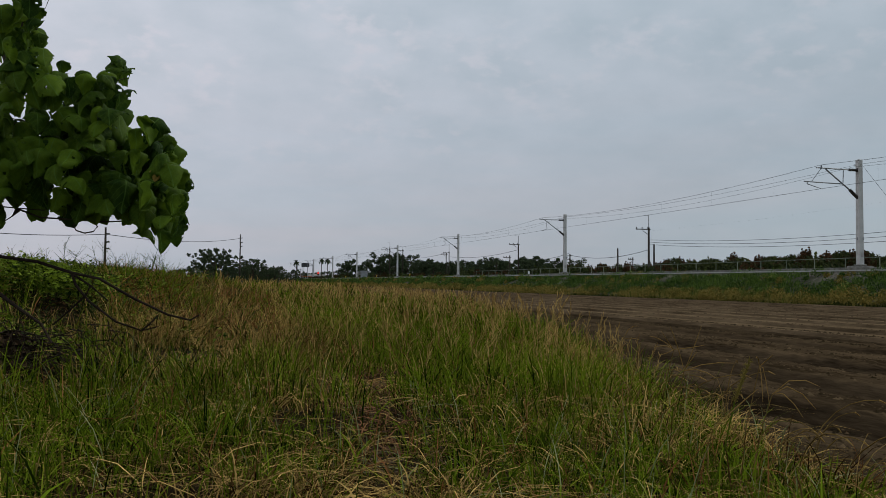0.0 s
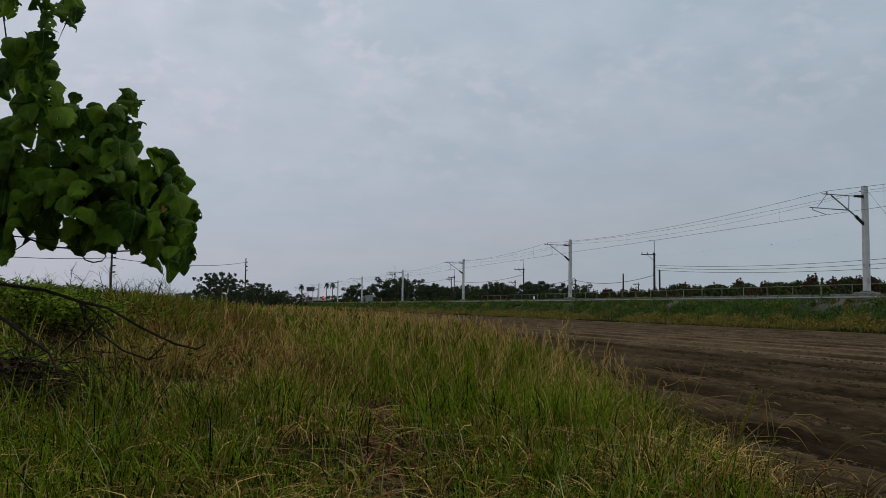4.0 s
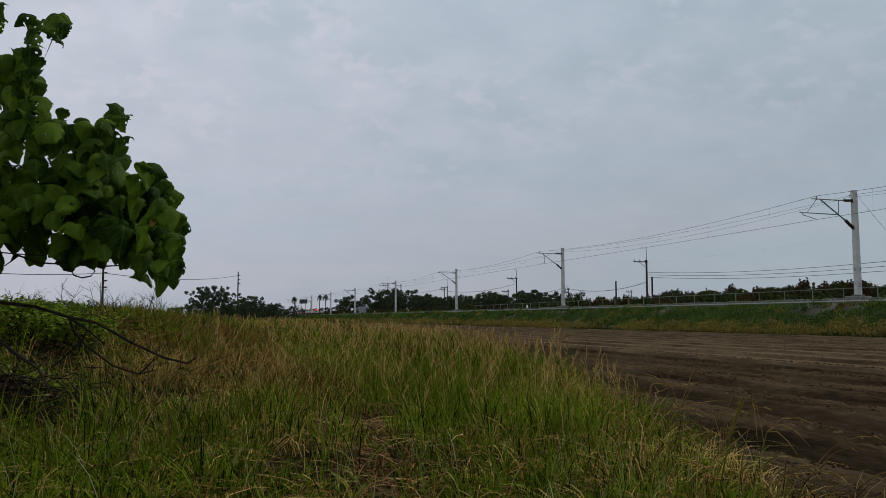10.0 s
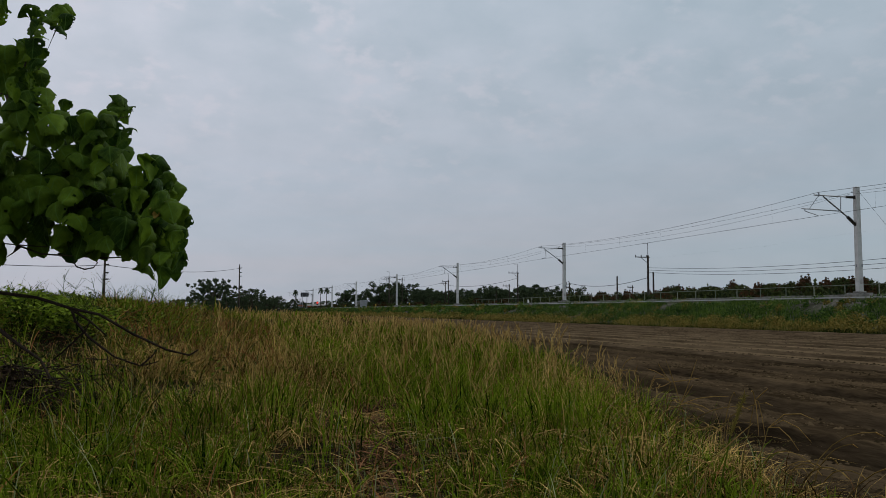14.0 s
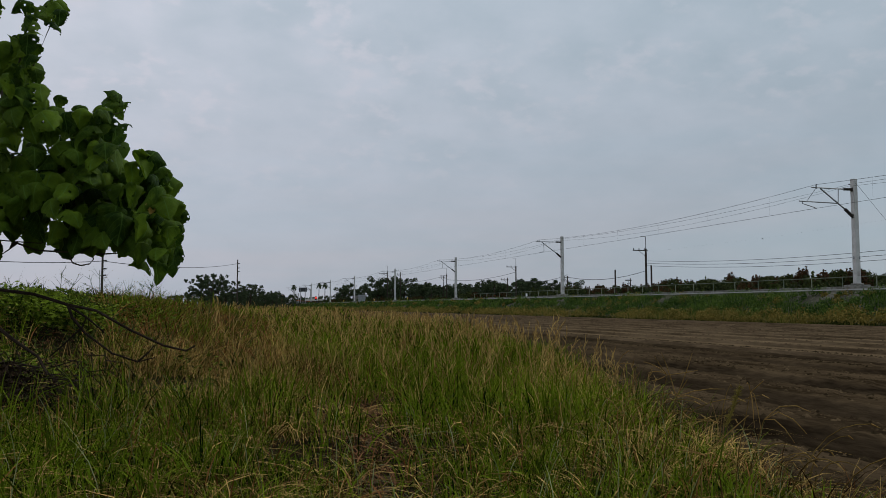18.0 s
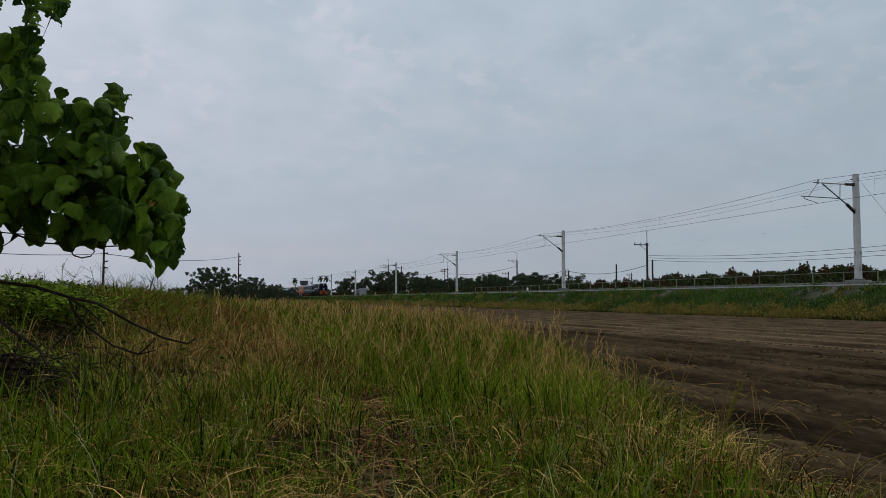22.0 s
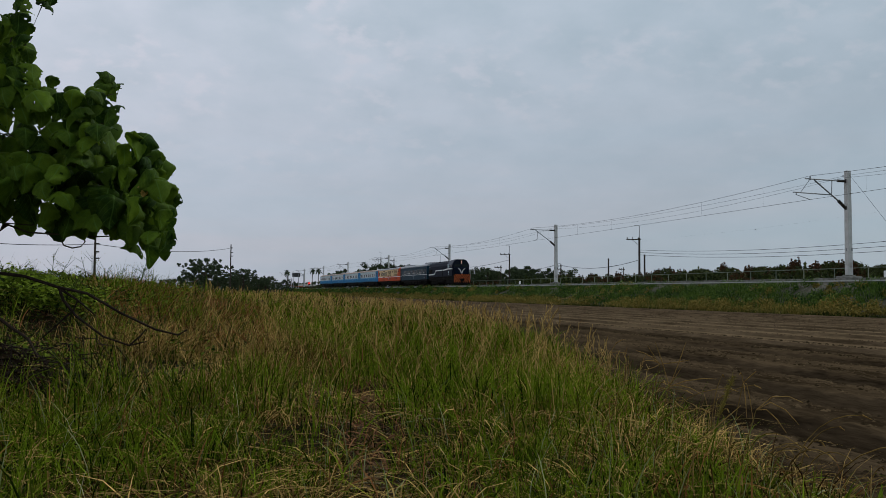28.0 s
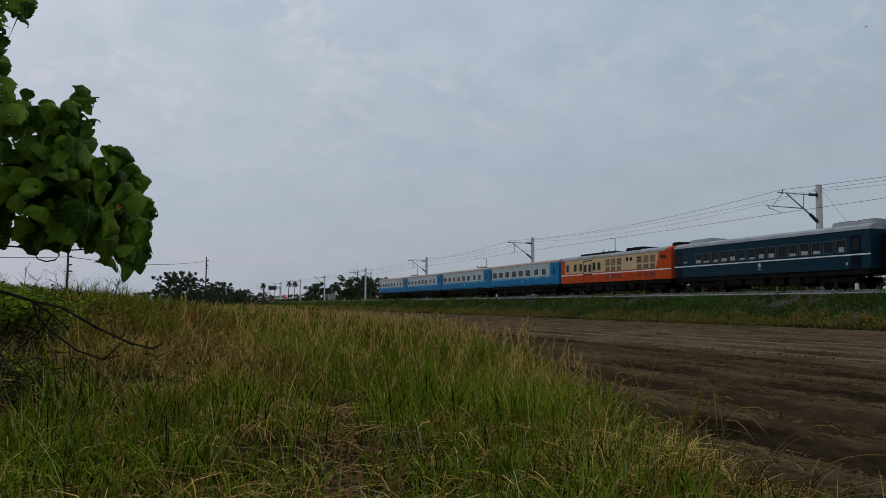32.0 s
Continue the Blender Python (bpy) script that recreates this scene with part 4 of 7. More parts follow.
def trunk_bm(h, r, limbs, seed):
    g = random.Random(seed)
    bm = bmesh.new()
    tube(bm, [(0, 0, -0.5), (0.05 * h * g.uniform(-1, 1), 0, h * 0.4), (0.06 * h * g.uniform(-1, 1), 0.05 * h * g.uniform(-1, 1), h * 0.75)], [r, r * 0.7, r * 0.4], 7)
    for i in range(limbs):
        a = i * 6.28 / limbs + g.random()
        z = h * g.uniform(0.3, 0.55)
        e = h * g.uniform(0.2, 0.34)
        tube(bm, [(0, 0, z), (math.cos(a) * e * 0.5, math.sin(a) * e * 0.5, z + e * 0.5), (math.cos(a) * e, math.sin(a) * e, z + e)], [r * 0.4, r * 0.25, r * 0.1], 5)
    return bm


def tree_kind(name, label, group, seed, h, spread, lobes, count, leaf, material, base=0.35, lobe=(0.10, 0.2)):
    """One tree about h tall; its crown is an uneven heap of lobes."""
    g = random.Random(seed)
    t = thing(name, label, "tree", group)
    part("trunk", trunk_bm(h, h * 0.025, 5, seed), M_BARK, t)
    ls = []
    for i in range(lobes):
        a, rr = g.random() * 6.28, spread * math.sqrt(g.random()) * 0.75
        z = h * g.uniform(base, 0.86)
        ls.append((math.cos(a) * rr, math.sin(a) * rr, z, h * g.uniform(*lobe)))
    part("crown", crown_mesh(seed, ls, count, leaf, material), None, t)
    return t


WOOD = "dark green broad-leaved tree in the distant wood"
KINDS = [tree_kind("tree", WOOD, "distant wood", 10 + i, 9.4, 4.4 - 0.4 * i, 36 + 4 * i, 2800, 0.19, M_TREE, 0.22, (0.04, 0.095)) for i in range(3)]
AIRY = tree_kind("tree", "airy tree with thin branches and gaps in its crown", "distant wood", 21, 8.6, 4.6, 64, 2300, 0.17, M_TREE, 0.28, (0.025, 0.062))
OLIVE = [tree_kind("orchard_tree", "small olive-green orchard tree behind the railway fence", "orchard", 30 + i, 4.7, 1.9, 9, 2200, 0.13, M_TREE2, 0.10) for i in range(2)]
M_SHOOT = mat("reddish_young_leaves", (0.036, 0.028, 0.014), (0.115, 0.052, 0.027), 0.5, 0.7, vary="island", through_light=0.2, low=0.25, high=0.8, spec=0.03)
RUSTY = [tree_kind("orchard_tree", "small rusty-tipped orchard tree behind the railway fence", "orchard", 40 + i, 5.2, 0.95, 9, 2600, 0.115, M_RUST, 0.15) for i in range(2)]
for i, t in enumerate(RUSTY):
    # upright flame-shaped shoots of young reddish leaves above the crown
    sg_ = random.Random(50 + i)
    for k in range(5):
        a, r, z = k * 1.26 + sg_.random(), sg_.uniform(0.2, 1.0), sg_.uniform(3.5, 4.5)
        part("young_shoot", crown_mesh(300 + 10 * i + k, [(r * math.cos(a), r * math.sin(a), z + 0.32 * q, 0.33 - 0.07 * q) for q in range(4)], 170, 0.11, M_SHOOT), None, t)


def palm():
    p = thing("palm_tree", "slender distant palm with a tuft of drooping fronds", "palm", "palms")
    part("trunk", tube(bmesh.new(), [(0, 0, -0.5), (0.2, 0, 4), (0.1, 0, 8.2)], [0.2, 0.14, 0.12], 6), M_BARK, p)
    for k in range(15):
        a = k * 0.419
        v, q = [], []
        for j in range(5):
            s = j / 4
            x, z = 1.15 * s, 8.2 + (1.9 - 0.9 * (k % 3)) * s - 1.5 * s * s
            wd = 0.42 * math.sin(math.pi * (0.12 + 0.8 * s))
            for side in (-1, 1):
                v.append((x * math.cos(a) - side * wd * math.sin(a), x * math.sin(a) + side * wd * math.cos(a), z - 0.25 * wd))
        q = [(2 * j, 2 * j + 1, 2 * j + 3, 2 * j + 2) for j in range(4)]
        part("frond", soup(np.array(v), quads=np.array(q), material=M_TREE), None, p)
    return p


def put(kind, bearing, dist, scale, turn, z=-0.42):
    x, y = place(bearing, dist)
    c = copy_thing(kind, pose(x, y, z, 0, 0, turn) @ Matrix.Scale(scale, 4))
    c.scale = (scale, scale, scale * (0.92 + 0.16 * ((turn * 7) % 1)))
    return c


tr = random.Random(5)
AIRY.matrix_world = pose(*place(0.30, 172), -0.42)
put(AIRY, -0.35, 180, 0.98, 40.3)
put(AIRY, 1.0, 178, 0.92, 200.3)
put(AIRY, 2.75, 190, 0.86, 120.3)
for b, d, s in ((1.9, 240, 0.82), (2.7, 250, 0.75), (3.6, 262, 0.78), (4.5, 270, 0.72), (-2.0, 240, 0.6), (12.2, 300, 1.4), (15.2, 262, 1.05), (17.0, 262, 1.0), (19.0, 255, 1.05), (21.6, 205, 0.95)):
    put(AIRY, b, d, s, b * 61)
# wood on the camera's side of the line, before the crossing
for i in range(26):
    b = -1.1 + i * 0.262
    put(KINDS[i % 3], b + tr.uniform(-0.15, 0.15), 292 + tr.uniform(-14, 10), (0.70 if b > 2.4 else 0.60) + tr.uniform(-0.2, 0.22), tr.random() * 360)
for i in range(7):
    put(KINDS[i % 3], 1.2 + i * 0.5, 215 + tr.uniform(-10, 10), 0.52 + tr.uniform(-0.05, 0.1), tr.random() * 360)
for b, s in ((-5.2, 0.36), (-3.9, 0.40), (-2.3, 0.58), (-1.8, 0.62)):
    put(KINDS[1], b, 270, s, b * 50)
# trees beyond the crossing and behind the line
for b, d, s in ((8.9, 345, 1.15), (9.35, 350, 1.25), (10.9, 320, 1.25), (11.35, 315, 1.4), (11.9, 318, 1.35), (12.5, 315, 1.42), (13.2, 318, 1.38), (13.65, 320, 1.2), (9.9, 350, 1.1), (10.4, 340, 1.1)):
    put(KINDS[int(b * 10) % 3], b, d, s, b * 77)
for i in range(34):
    b = 14.0 + i * 0.2
    put(KINDS[i % 3], b, 275 + tr.uniform(-20, 10), 0.86 + tr.uniform(-0.1, 0.16) + (0.12 if b > 18.5 and b < 20.2 else 0), tr.random() * 360)
for i in range(18):
    b = 20.7 + i * 0.25
    put(KINDS[i % 3], b, 215 + tr.uniform(-10, 10), 0.78 + tr.uniform(-0.1, 0.12) + (0.12 if 21.3 < b < 22.7 else 0), tr.random() * 360)
for i in range(330):
    b = 24.0 + i * 0.0638
    x = 80 + tr.uniform(-9, 14)
    kind = (OLIVE + OLIVE + RUSTY)[tr.randrange(6)]
    tall = -0.06 if kind in RUSTY else 0.0
    put(kind, b, x / math.sin(radians(b)), 1.0 + tall + tr.uniform(-0.14, 0.14) + 0.004 * (b - 34), tr.random() * 360, -0.42)
for k in KINDS:
    k.matrix_world = pose(*place(14 + 0.9 * KINDS.index(k), 300), -0.42)
for i, k in enumerate(OLIVE + RUSTY):
    k.matrix_world = pose(*place(30 + 3.7 * i, 82 / math.sin(radians(30 + 3.7 * i))), -0.42)
for i in range(16):
    put(KINDS[i % 3], 5.9 + i * 0.26, 372 + tr.uniform(-12, 12), 0.58 + tr.uniform(-0.1, 0.14), tr.random() * 360)
PALM = palm()
PALM.matrix_world = pose(*place(5.63, 300), -0.42)
for b, d, s in ((7.35, 330, 1.1), (7.75, 335, 1.15), (19.4, 250, 0.95), (20.0, 260, 0.85)):
    put(PALM, b, d, s, b * 31)

# bushes with reddish shoots along the foot of the far slope
BUSH = []
for i, (mt, label) in enumerate(((M_TREE2, "leafy olive bush beyond the track"), (M_RUST, "bush with reddish shoots beyond the track"))):
    bsh = thing("bush", label, "bush", "trackside bushes")
    part("stems", trunk_bm(1.6, 0.05, 6, 60 + i), M_BARK, bsh)
    part("foliage", crown_mesh(60 + i, [(0, 0, 1.1, 0.9), (0.9, 0.3, 0.9, 0.7), (-0.8, 0.2, 1.0, 0.8), (0.2, -0.7, 1.5, 0.6), (-0.3, 0.5, 1.8, 0.5)], 1500, 0.10, mt), None, bsh)
    bsh.matrix_world = pose(53, 120 + 9 * i, -0.45)
    BUSH.append(bsh)
for i in range(84):
    y = 62 + i * 3.4
    x = 52.5 + tr.uniform(-2.0, 3.0) + float(bend(y))
    c = copy_thing(BUSH[1 if tr.random() < 0.35 else 0], pose(x, y, -0.45, 0, 0, tr.random() * 360))
    s = tr.uniform(1.35, 1.9)
    c.scale = (s, s, s)


# ---- the train ----
M_WAVE = mat("light_blue_paint", (0.10, 0.30, 0.46), (0.16, 0.36, 0.50), 2, 0.5, spec=0.1)

def half(z0, zg, zt, w):
    """Outline of a body shell: sides up to the gutter, and a round roof."""
    pts = [(-w, z0), (-w, zg)]
    for k in range(1, 8):
        a = math.pi * k / 8
        pts.append((-w * math.cos(a), zg + (zt - zg) * math.sin(a) ** 0.8))
    return pts + [(w, zg), (w, z0)]


def roof_profile(zg, zt, w):
    return [(-w, zg)] + [(-w * math.cos(math.pi * k / 10), zg + (zt - zg) * math.sin(math.pi * k / 10) ** 0.8) for k in range(1, 10)] + [(w, zg)]


def bogie(parent, x, wheel_r=0.43, axles=(-1.1, 1.1)):
    bm = bmesh.new()
    for y in (-0.95, 0.95):
        box(bm, x + axles[0] - 0.5, x + axles[-1] + 0.5, y - 0.09, y + 0.09, 0.42, 0.78, 0.04)
        for ax in axles:
            box(bm, x + ax - 0.2, x + ax + 0.2, y - 0.14, y + 0.14, 0.28, 0.6, 0.03)
    box(bm, x - 0.3, x + 0.3, -0.95, 0.95, 0.5, 0.85)
    b = part("bogie", bm, M_BLACK, parent)
    for ax in axles:
        for y in (-0.6, 0.6):
            bm = bmesh.new()
            tube(bm, [(x + ax, y - 0.06, wheel_r), (x + ax, y + 0.06, wheel_r)], wheel_r, 16)
            tube(bm, [(x + ax, y - 0.10, wheel_r), (x + ax, y + 0.10, wheel_r)], 0.12, 8)
            part("wheel", bm, M_BLACK, b)
    return b


def windows(parent, xs, width, z0, z1, y, frame_mat, seat=False, seed=0, glass=None):
    """A row of framed windows on both sides of a body."""
    g = random.Random(seed)
    for s in (-1, 1):
        for x in xs:
            wd = width[x] if isinstance(width, dict) else width
            bm = bmesh.new()
            t = 0.05
            for a in ((x - wd / 2, x + wd / 2, z1 - t, z1), (x - wd / 2, x + wd / 2, z0, z0 + t), (x - wd / 2, x - wd / 2 + t, z0 + t, z1 - t), (x + wd / 2 - t, x + wd / 2, z0 + t, z1 - t)):
                box(bm, a[0], a[1], s * y, s * (y + 0.025), a[2], a[3])
            wf = part("window", bm, frame_mat, parent)
            part("pane", box(bmesh.new(), x - wd / 2 + t, x + wd / 2 - t, s * (y + 0.002), s * (y + 0.010), z0 + t, z1 - t), glass or M_PANE, wf)
            if seat and g.random() < 0.85:
                hgt = g.uniform(0.15, 0.38) * (z1 - z0)
                part("seat_cover", box(bmesh.new(), x - wd / 2 + t + g.uniform(0, 0.2), x + wd / 2 - t - g.uniform(0, 0.15), s * (y + 0.0102), s * (y + 0.0125), z0 + t, z0 + t + hgt), M_TAN, wf)


def stripe(bm, x0, x1, z0, z1, y, z0b=None, z1b=None, d=0.006, sides=(-1, 1)):
    """A painted band on both sides, slanting if its second heights differ."""
    z0b, z1b = (z0 if z0b is None else z0b), (z1 if z1b is None else z1b)
    for s in sides:
        a = [bm.verts.new((x0, s * y, z0)), bm.verts.new((x1, s * y, z0b)), bm.verts.new((x1, s * y, z1b)), bm.verts.new((x0, s * y, z1))]
        b = [bm.verts.new((v.co.x, s * (y + d), v.co.z)) for v in a]
        bm.faces.new(b)
        for k in range(4):
            bm.faces.new((a[k], a[(k + 1) % 4], b[(k + 1) % 4], b[k]))
    bmesh.ops.recalc_face_normals(bm, faces=bm.faces)
    return bm


def bands(name, spec, material, parent, label="", d=0.006):
    """The same painted band or panel on either side, each a part of its own."""
    return [part(name, stripe(bmesh.new(), *spec, d=d, sides=(s,)), material, parent, label) for s in (-1, 1)]


def underframe(parent, L, seed):
    g = random.Random(seed)
    part("sole_bar", box(bmesh.new(), -L / 2 + 0.2, L / 2 - 0.2, -1.3, 1.3, 0.88, 1.2), M_BLACK, parent)
    x = -L / 2 + 5.0
    while x < L / 2 - 5.2:
        w = g.uniform(0.8, 2.0)
        h = g.uniform(0.4, 0.62)
        part("equipment_box", box(bmesh.new(), x, x + w, -1.22, 1.22, 0.88 - h, 0.879, 0.03), M_BLACK, parent)
        x += w + g.uniform(0.25, 0.8)
    for x in (-L / 2 - 0.05, L / 2 - 0.25):
        part("coupler", box(bmesh.new(), x, x + 0.3, -0.12, 0.12, 0.75, 1.0, 0.03), M_BLACK, parent)
    bogie(parent, -L / 2 + 3.1)
    bogie(parent, L / 2 - 3.1)


def gangway(parent, L, z1=3.3):
    for s in (-1, 1):
        bm = box(bmesh.new(), s * (L / 2), s * (L / 2 + 0.22), -0.55, 0.55, 1.15, z1, 0.04)
        part("gangway", bm, M_BLACK, parent)


def dark_coach():
    L, w = 19.9, 1.40
    c = thing("passenger_coach", "dark teal-blue passenger coach with a thin white line and grey roof", "train coach")
    part("body", extrude_x(bmesh.new(), half(1.2, 3.5, 3.52, w), -L / 2, L / 2), M_TEAL, c)
    part("roof", extrude_x(bmesh.new(), roof_profile(3.52, 3.98, w + 0.02), -L / 2, L / 2), M_ROOFG, c, smooth=False)
    bands("white_line", (-L / 2, L / 2, 2.02, 2.10, w), M_WHITE, c)
    xs = [-6.7 + 1.03 * k for k in range(15)]
    windows(c, xs, 0.86, 2.22, 3.02, w, M_COACHFRAME, True, 3)
    windows(c, [-9.0 + 0.55], 0.6, 2.3, 2.85, w, M_COACHFRAME, True, 4)
    for x in (-L / 2 + 0.62, L / 2 - 1.1):
        bands("door", (x - 0.42, x + 0.42, 1.22, 3.2, w), M_NAVY, c, d=0.004)
        bands("door_pane", (x - 0.26, x + 0.26, 2.3, 3.0, w + 0.0045), M_PANE, c, d=0.004)
    for x, l in ((-L / 2 + 2.6, 2.6), (L / 2 - 1.9, 3.2)):
        bm = bmesh.new()
        extrude_x(bm, [(-0.95, 3.72), (-0.8, 4.14), (0.8, 4.14), (0.95, 3.72)], x - l / 2, x + l / 2)
        part("air_conditioner", bm, M_ROOFG, c, "grey roof-mounted air conditioner")
        for k in range(2):
            part("grille", box(bmesh.new(), x - l / 2 + 0.3 + k * l / 2, x - l / 2 + l / 2 - 0.1 + k * l / 2, -0.7, 0.7, 4.142, 4.18), M_BLACK, c)
    for s in (-1, 1):
        part("emblem", tube(bmesh.new(), [(0.3, s * w, 1.78), (0.3, s * (w + 0.008), 1.78)], 0.15, 14), M_PALE, c, "round pale emblem")
        part("plate", box(bmesh.new(), 0.05, 0.55, s * w, s * (w + 0.007), 1.50, 1.54), M_PALE, c)
        part("plate", box(bmesh.new(), L / 2 - 1.9, L / 2 - 1.75, s * w, s * (w + 0.007), 1.45, 1.62), M_PALE, c)
    underframe(c, L, 8)
    gangway(c, L)
    return c


def blue_coach(seed):
    L, w = 19.9, 1.40
    c = thing("passenger_coach", "bright blue and pale grey passenger coach with a dusty brown roof", "train coach", "blue coaches")
    part("body", extrude_x(bmesh.new(), half(1.2, 3.5, 3.52, w), -L / 2, L / 2), M_BLUE, c)
    part("roof", extrude_x(bmesh.new(), roof_profile(3.52, 3.95, w + 0.02), -L / 2, L / 2), M_ROOFB, c)
    bands("window_band", (-L / 2 + 0.5, L / 2 - 2.2, 2.16, 3.50, w), M_PALE, c, "pale grey band round the windows")
    g = random.Random(seed)
    for k in range(14):
        x = -L / 2 + 0.8 + k * 1.3
        bands("wave", (x, x + 1.1, 2.05 + g.uniform(-0.15, 0.02), 2.158, w, 2.05 + g.uniform(-0.15, 0.05), 2.158), M_WAVE, c)
    xs = [-8.3 + 2.05 * k for k in range(6)]
    widths = {x: 1.42 for x in xs}
    for x in (4.3, 6.3):
        xs.append(x)
        widths[x] = 1.15
    windows(c, xs, widths, 2.24, 3.02, w + 0.006, M_WHITE, glass=M_PANE2)
    for x in (-L / 2 + 0.35, L / 2 - 1.2):
        bands("door", (x - 0.3, x + 0.35, 1.22, 3.3, w), M_BLUE, c, d=0.009)
        bands("door_pane", (x - 0.18, x + 0.22, 2.3, 3.05, w + 0.0095), M_PANE, c, d=0.004)
    bands("gutter", (-L / 2, L / 2, 3.50, 3.56, w + 0.02), M_ROOFB, c)
    for s in (-1, 1):
        part("plate", box(bmesh.new(), 0.2, 0.42, s * w, s * (w + 0.007), 1.62, 1.85), M_PALE, c)
        part("lower_rail", box(bmesh.new(), -L / 2 + 1, L / 2 - 1, s * w, s * (w + 0.006), 1.24, 1.32), M_TEAL, c)
    underframe(c, L, seed)
    gangway(c, L)
    return c


def orange_loco():
    L, w = 20.2, 1.40
    c = thing("orange_locomotive", "orange and cream locomotive with louvred sides and grey roof", "locomotive")
    part("body", extrude_x(bmesh.new(), half(1.2, 3.5, 3.52, w), -L / 2, L / 2), M_ORANGE, c)
    part("roof", extrude_x(bmesh.new(), roof_profile(3.52, 4.0, w + 0.02), -L / 2 + 0.2, L / 2 - 0.8), M_ROOFG, c)
    part("end_roof", extrude_x(bmesh.new(), roof_profile(3.522, 3.96, w + 0.01), L / 2 - 0.798, L / 2), M_ORANGE, c)
    a = [(-L / 2 + 0.9, 2.16), (7.85, 2.16), (8.3, 3.48), (-L / 2 + 0.9, 3.48)]
    for s in (-1, 1):
        bm = bmesh.new()
        v = [bm.verts.new((x, s * (w + 0.006), z)) for x, z in a]
        u = [bm.verts.new((x, s * w, z)) for x, z in a]
        bm.faces.new(v)
        for k in range(4):
            bm.faces.new((u[k], u[(k + 1) % 4], v[(k + 1) % 4], v[k]))
        bmesh.ops.recalc_face_normals(bm, faces=bm.faces)
        part("cream_panel", bm, M_CREAM, c, "cream upper side panel")
    bands("white_line", (-L / 2, L / 2, 1.96, 2.06, w), M_WHITE, c)
    for x in (-8.6, -6.9, -5.7, -2.95, -2.0):
        windows(c, [x], 0.62, 2.32, 3.1, w + 0.006, M_LOUVRE)
    bands("door_frame", (-5.2, -3.35, 1.24, 3.36, w + 0.007), M_POLE, c, "dark frame round the side door", d=0.004)
    bands("door", (-5.1, -3.45, 2.07, 3.26, w + 0.0115), M_CREAM, c, "cream upper half of the side door", d=0.004)
    bands("door", (-5.1, -3.45, 1.26, 1.95, w + 0.0115), M_ORANGE, c, "orange lower half of the side door", d=0.004)
    for x in (-4.75, -3.85):
        bands("door_pane", (x - 0.26, x + 0.26, 2.25, 2.95, w + 0.016), M_PANE, c, d=0.004)
    for x in (-0.35, 0.7, 1.75, 5.2, 6.3, 7.35):
        for z0, z1 in ((2.66, 3.3), (2.12, 2.56), (1.42, 1.9)):
            for side, fr in zip((-1, 1), bands("louvre", (x - 0.40, x + 0.40, z0, z1, w + 0.007), M_LOUVRE if z0 > 2 else M_RUSTRED, c, d=0.012)):
                bm = bmesh.new()
                for k in range(4):
                    zz = z0 + 0.08 + k * (z1 - z0 - 0.12) / 4
                    stripe(bm, x - 0.34, x + 0.34, zz, zz + 0.05, w + 0.0195, d=0.010, sides=(side,))
                tagged(part("slats", bm, M_BLACK if z0 > 2.6 and x in (1.75, 5.2) else M_SLAT if z0 > 2 else M_SLATRED, fr), kind="stuff")
    for x in (3.2, 3.85):
        for s in (-1, 1):
            part("porthole", tube(bmesh.new(), [(x, s * (w + 0.006), 3.1), (x, s * (w + 0.03), 3.1)], 0.20, 12), M_PANE, c)
    windows(c, [8.95], 0.9, 2.85, 3.2, w, M_ORANGE)
    for x0, x1, zt in ((-6.6, 0.2, 4.06), (2.3, 4.9, 4.16)):
        bm = extrude_x(bmesh.new(), [(-1.05, 3.72), (-0.92, zt), (0.92, zt), (1.05, 3.72)], x0, x1)
        part("roof_grille", bm, M_BLACK, c, "dark raised roof grille")
    bm = bmesh.new()
    extrude_x(bm, [(-0.6, 3.9), (-0.5, 4.22), (0.5, 4.22), (0.6, 3.9)], 9.0, 9.9)
    part("horn_box", bm, M_BLACK, c)
    for s in (-1, 1):
        part("plate", box(bmesh.new(), -0.2, 0.15, s * w, s * (w + 0.007), 1.5, 1.85), M_PALE, c)
    underframe(c, L, 14)
    gangway(c, L)
    return c


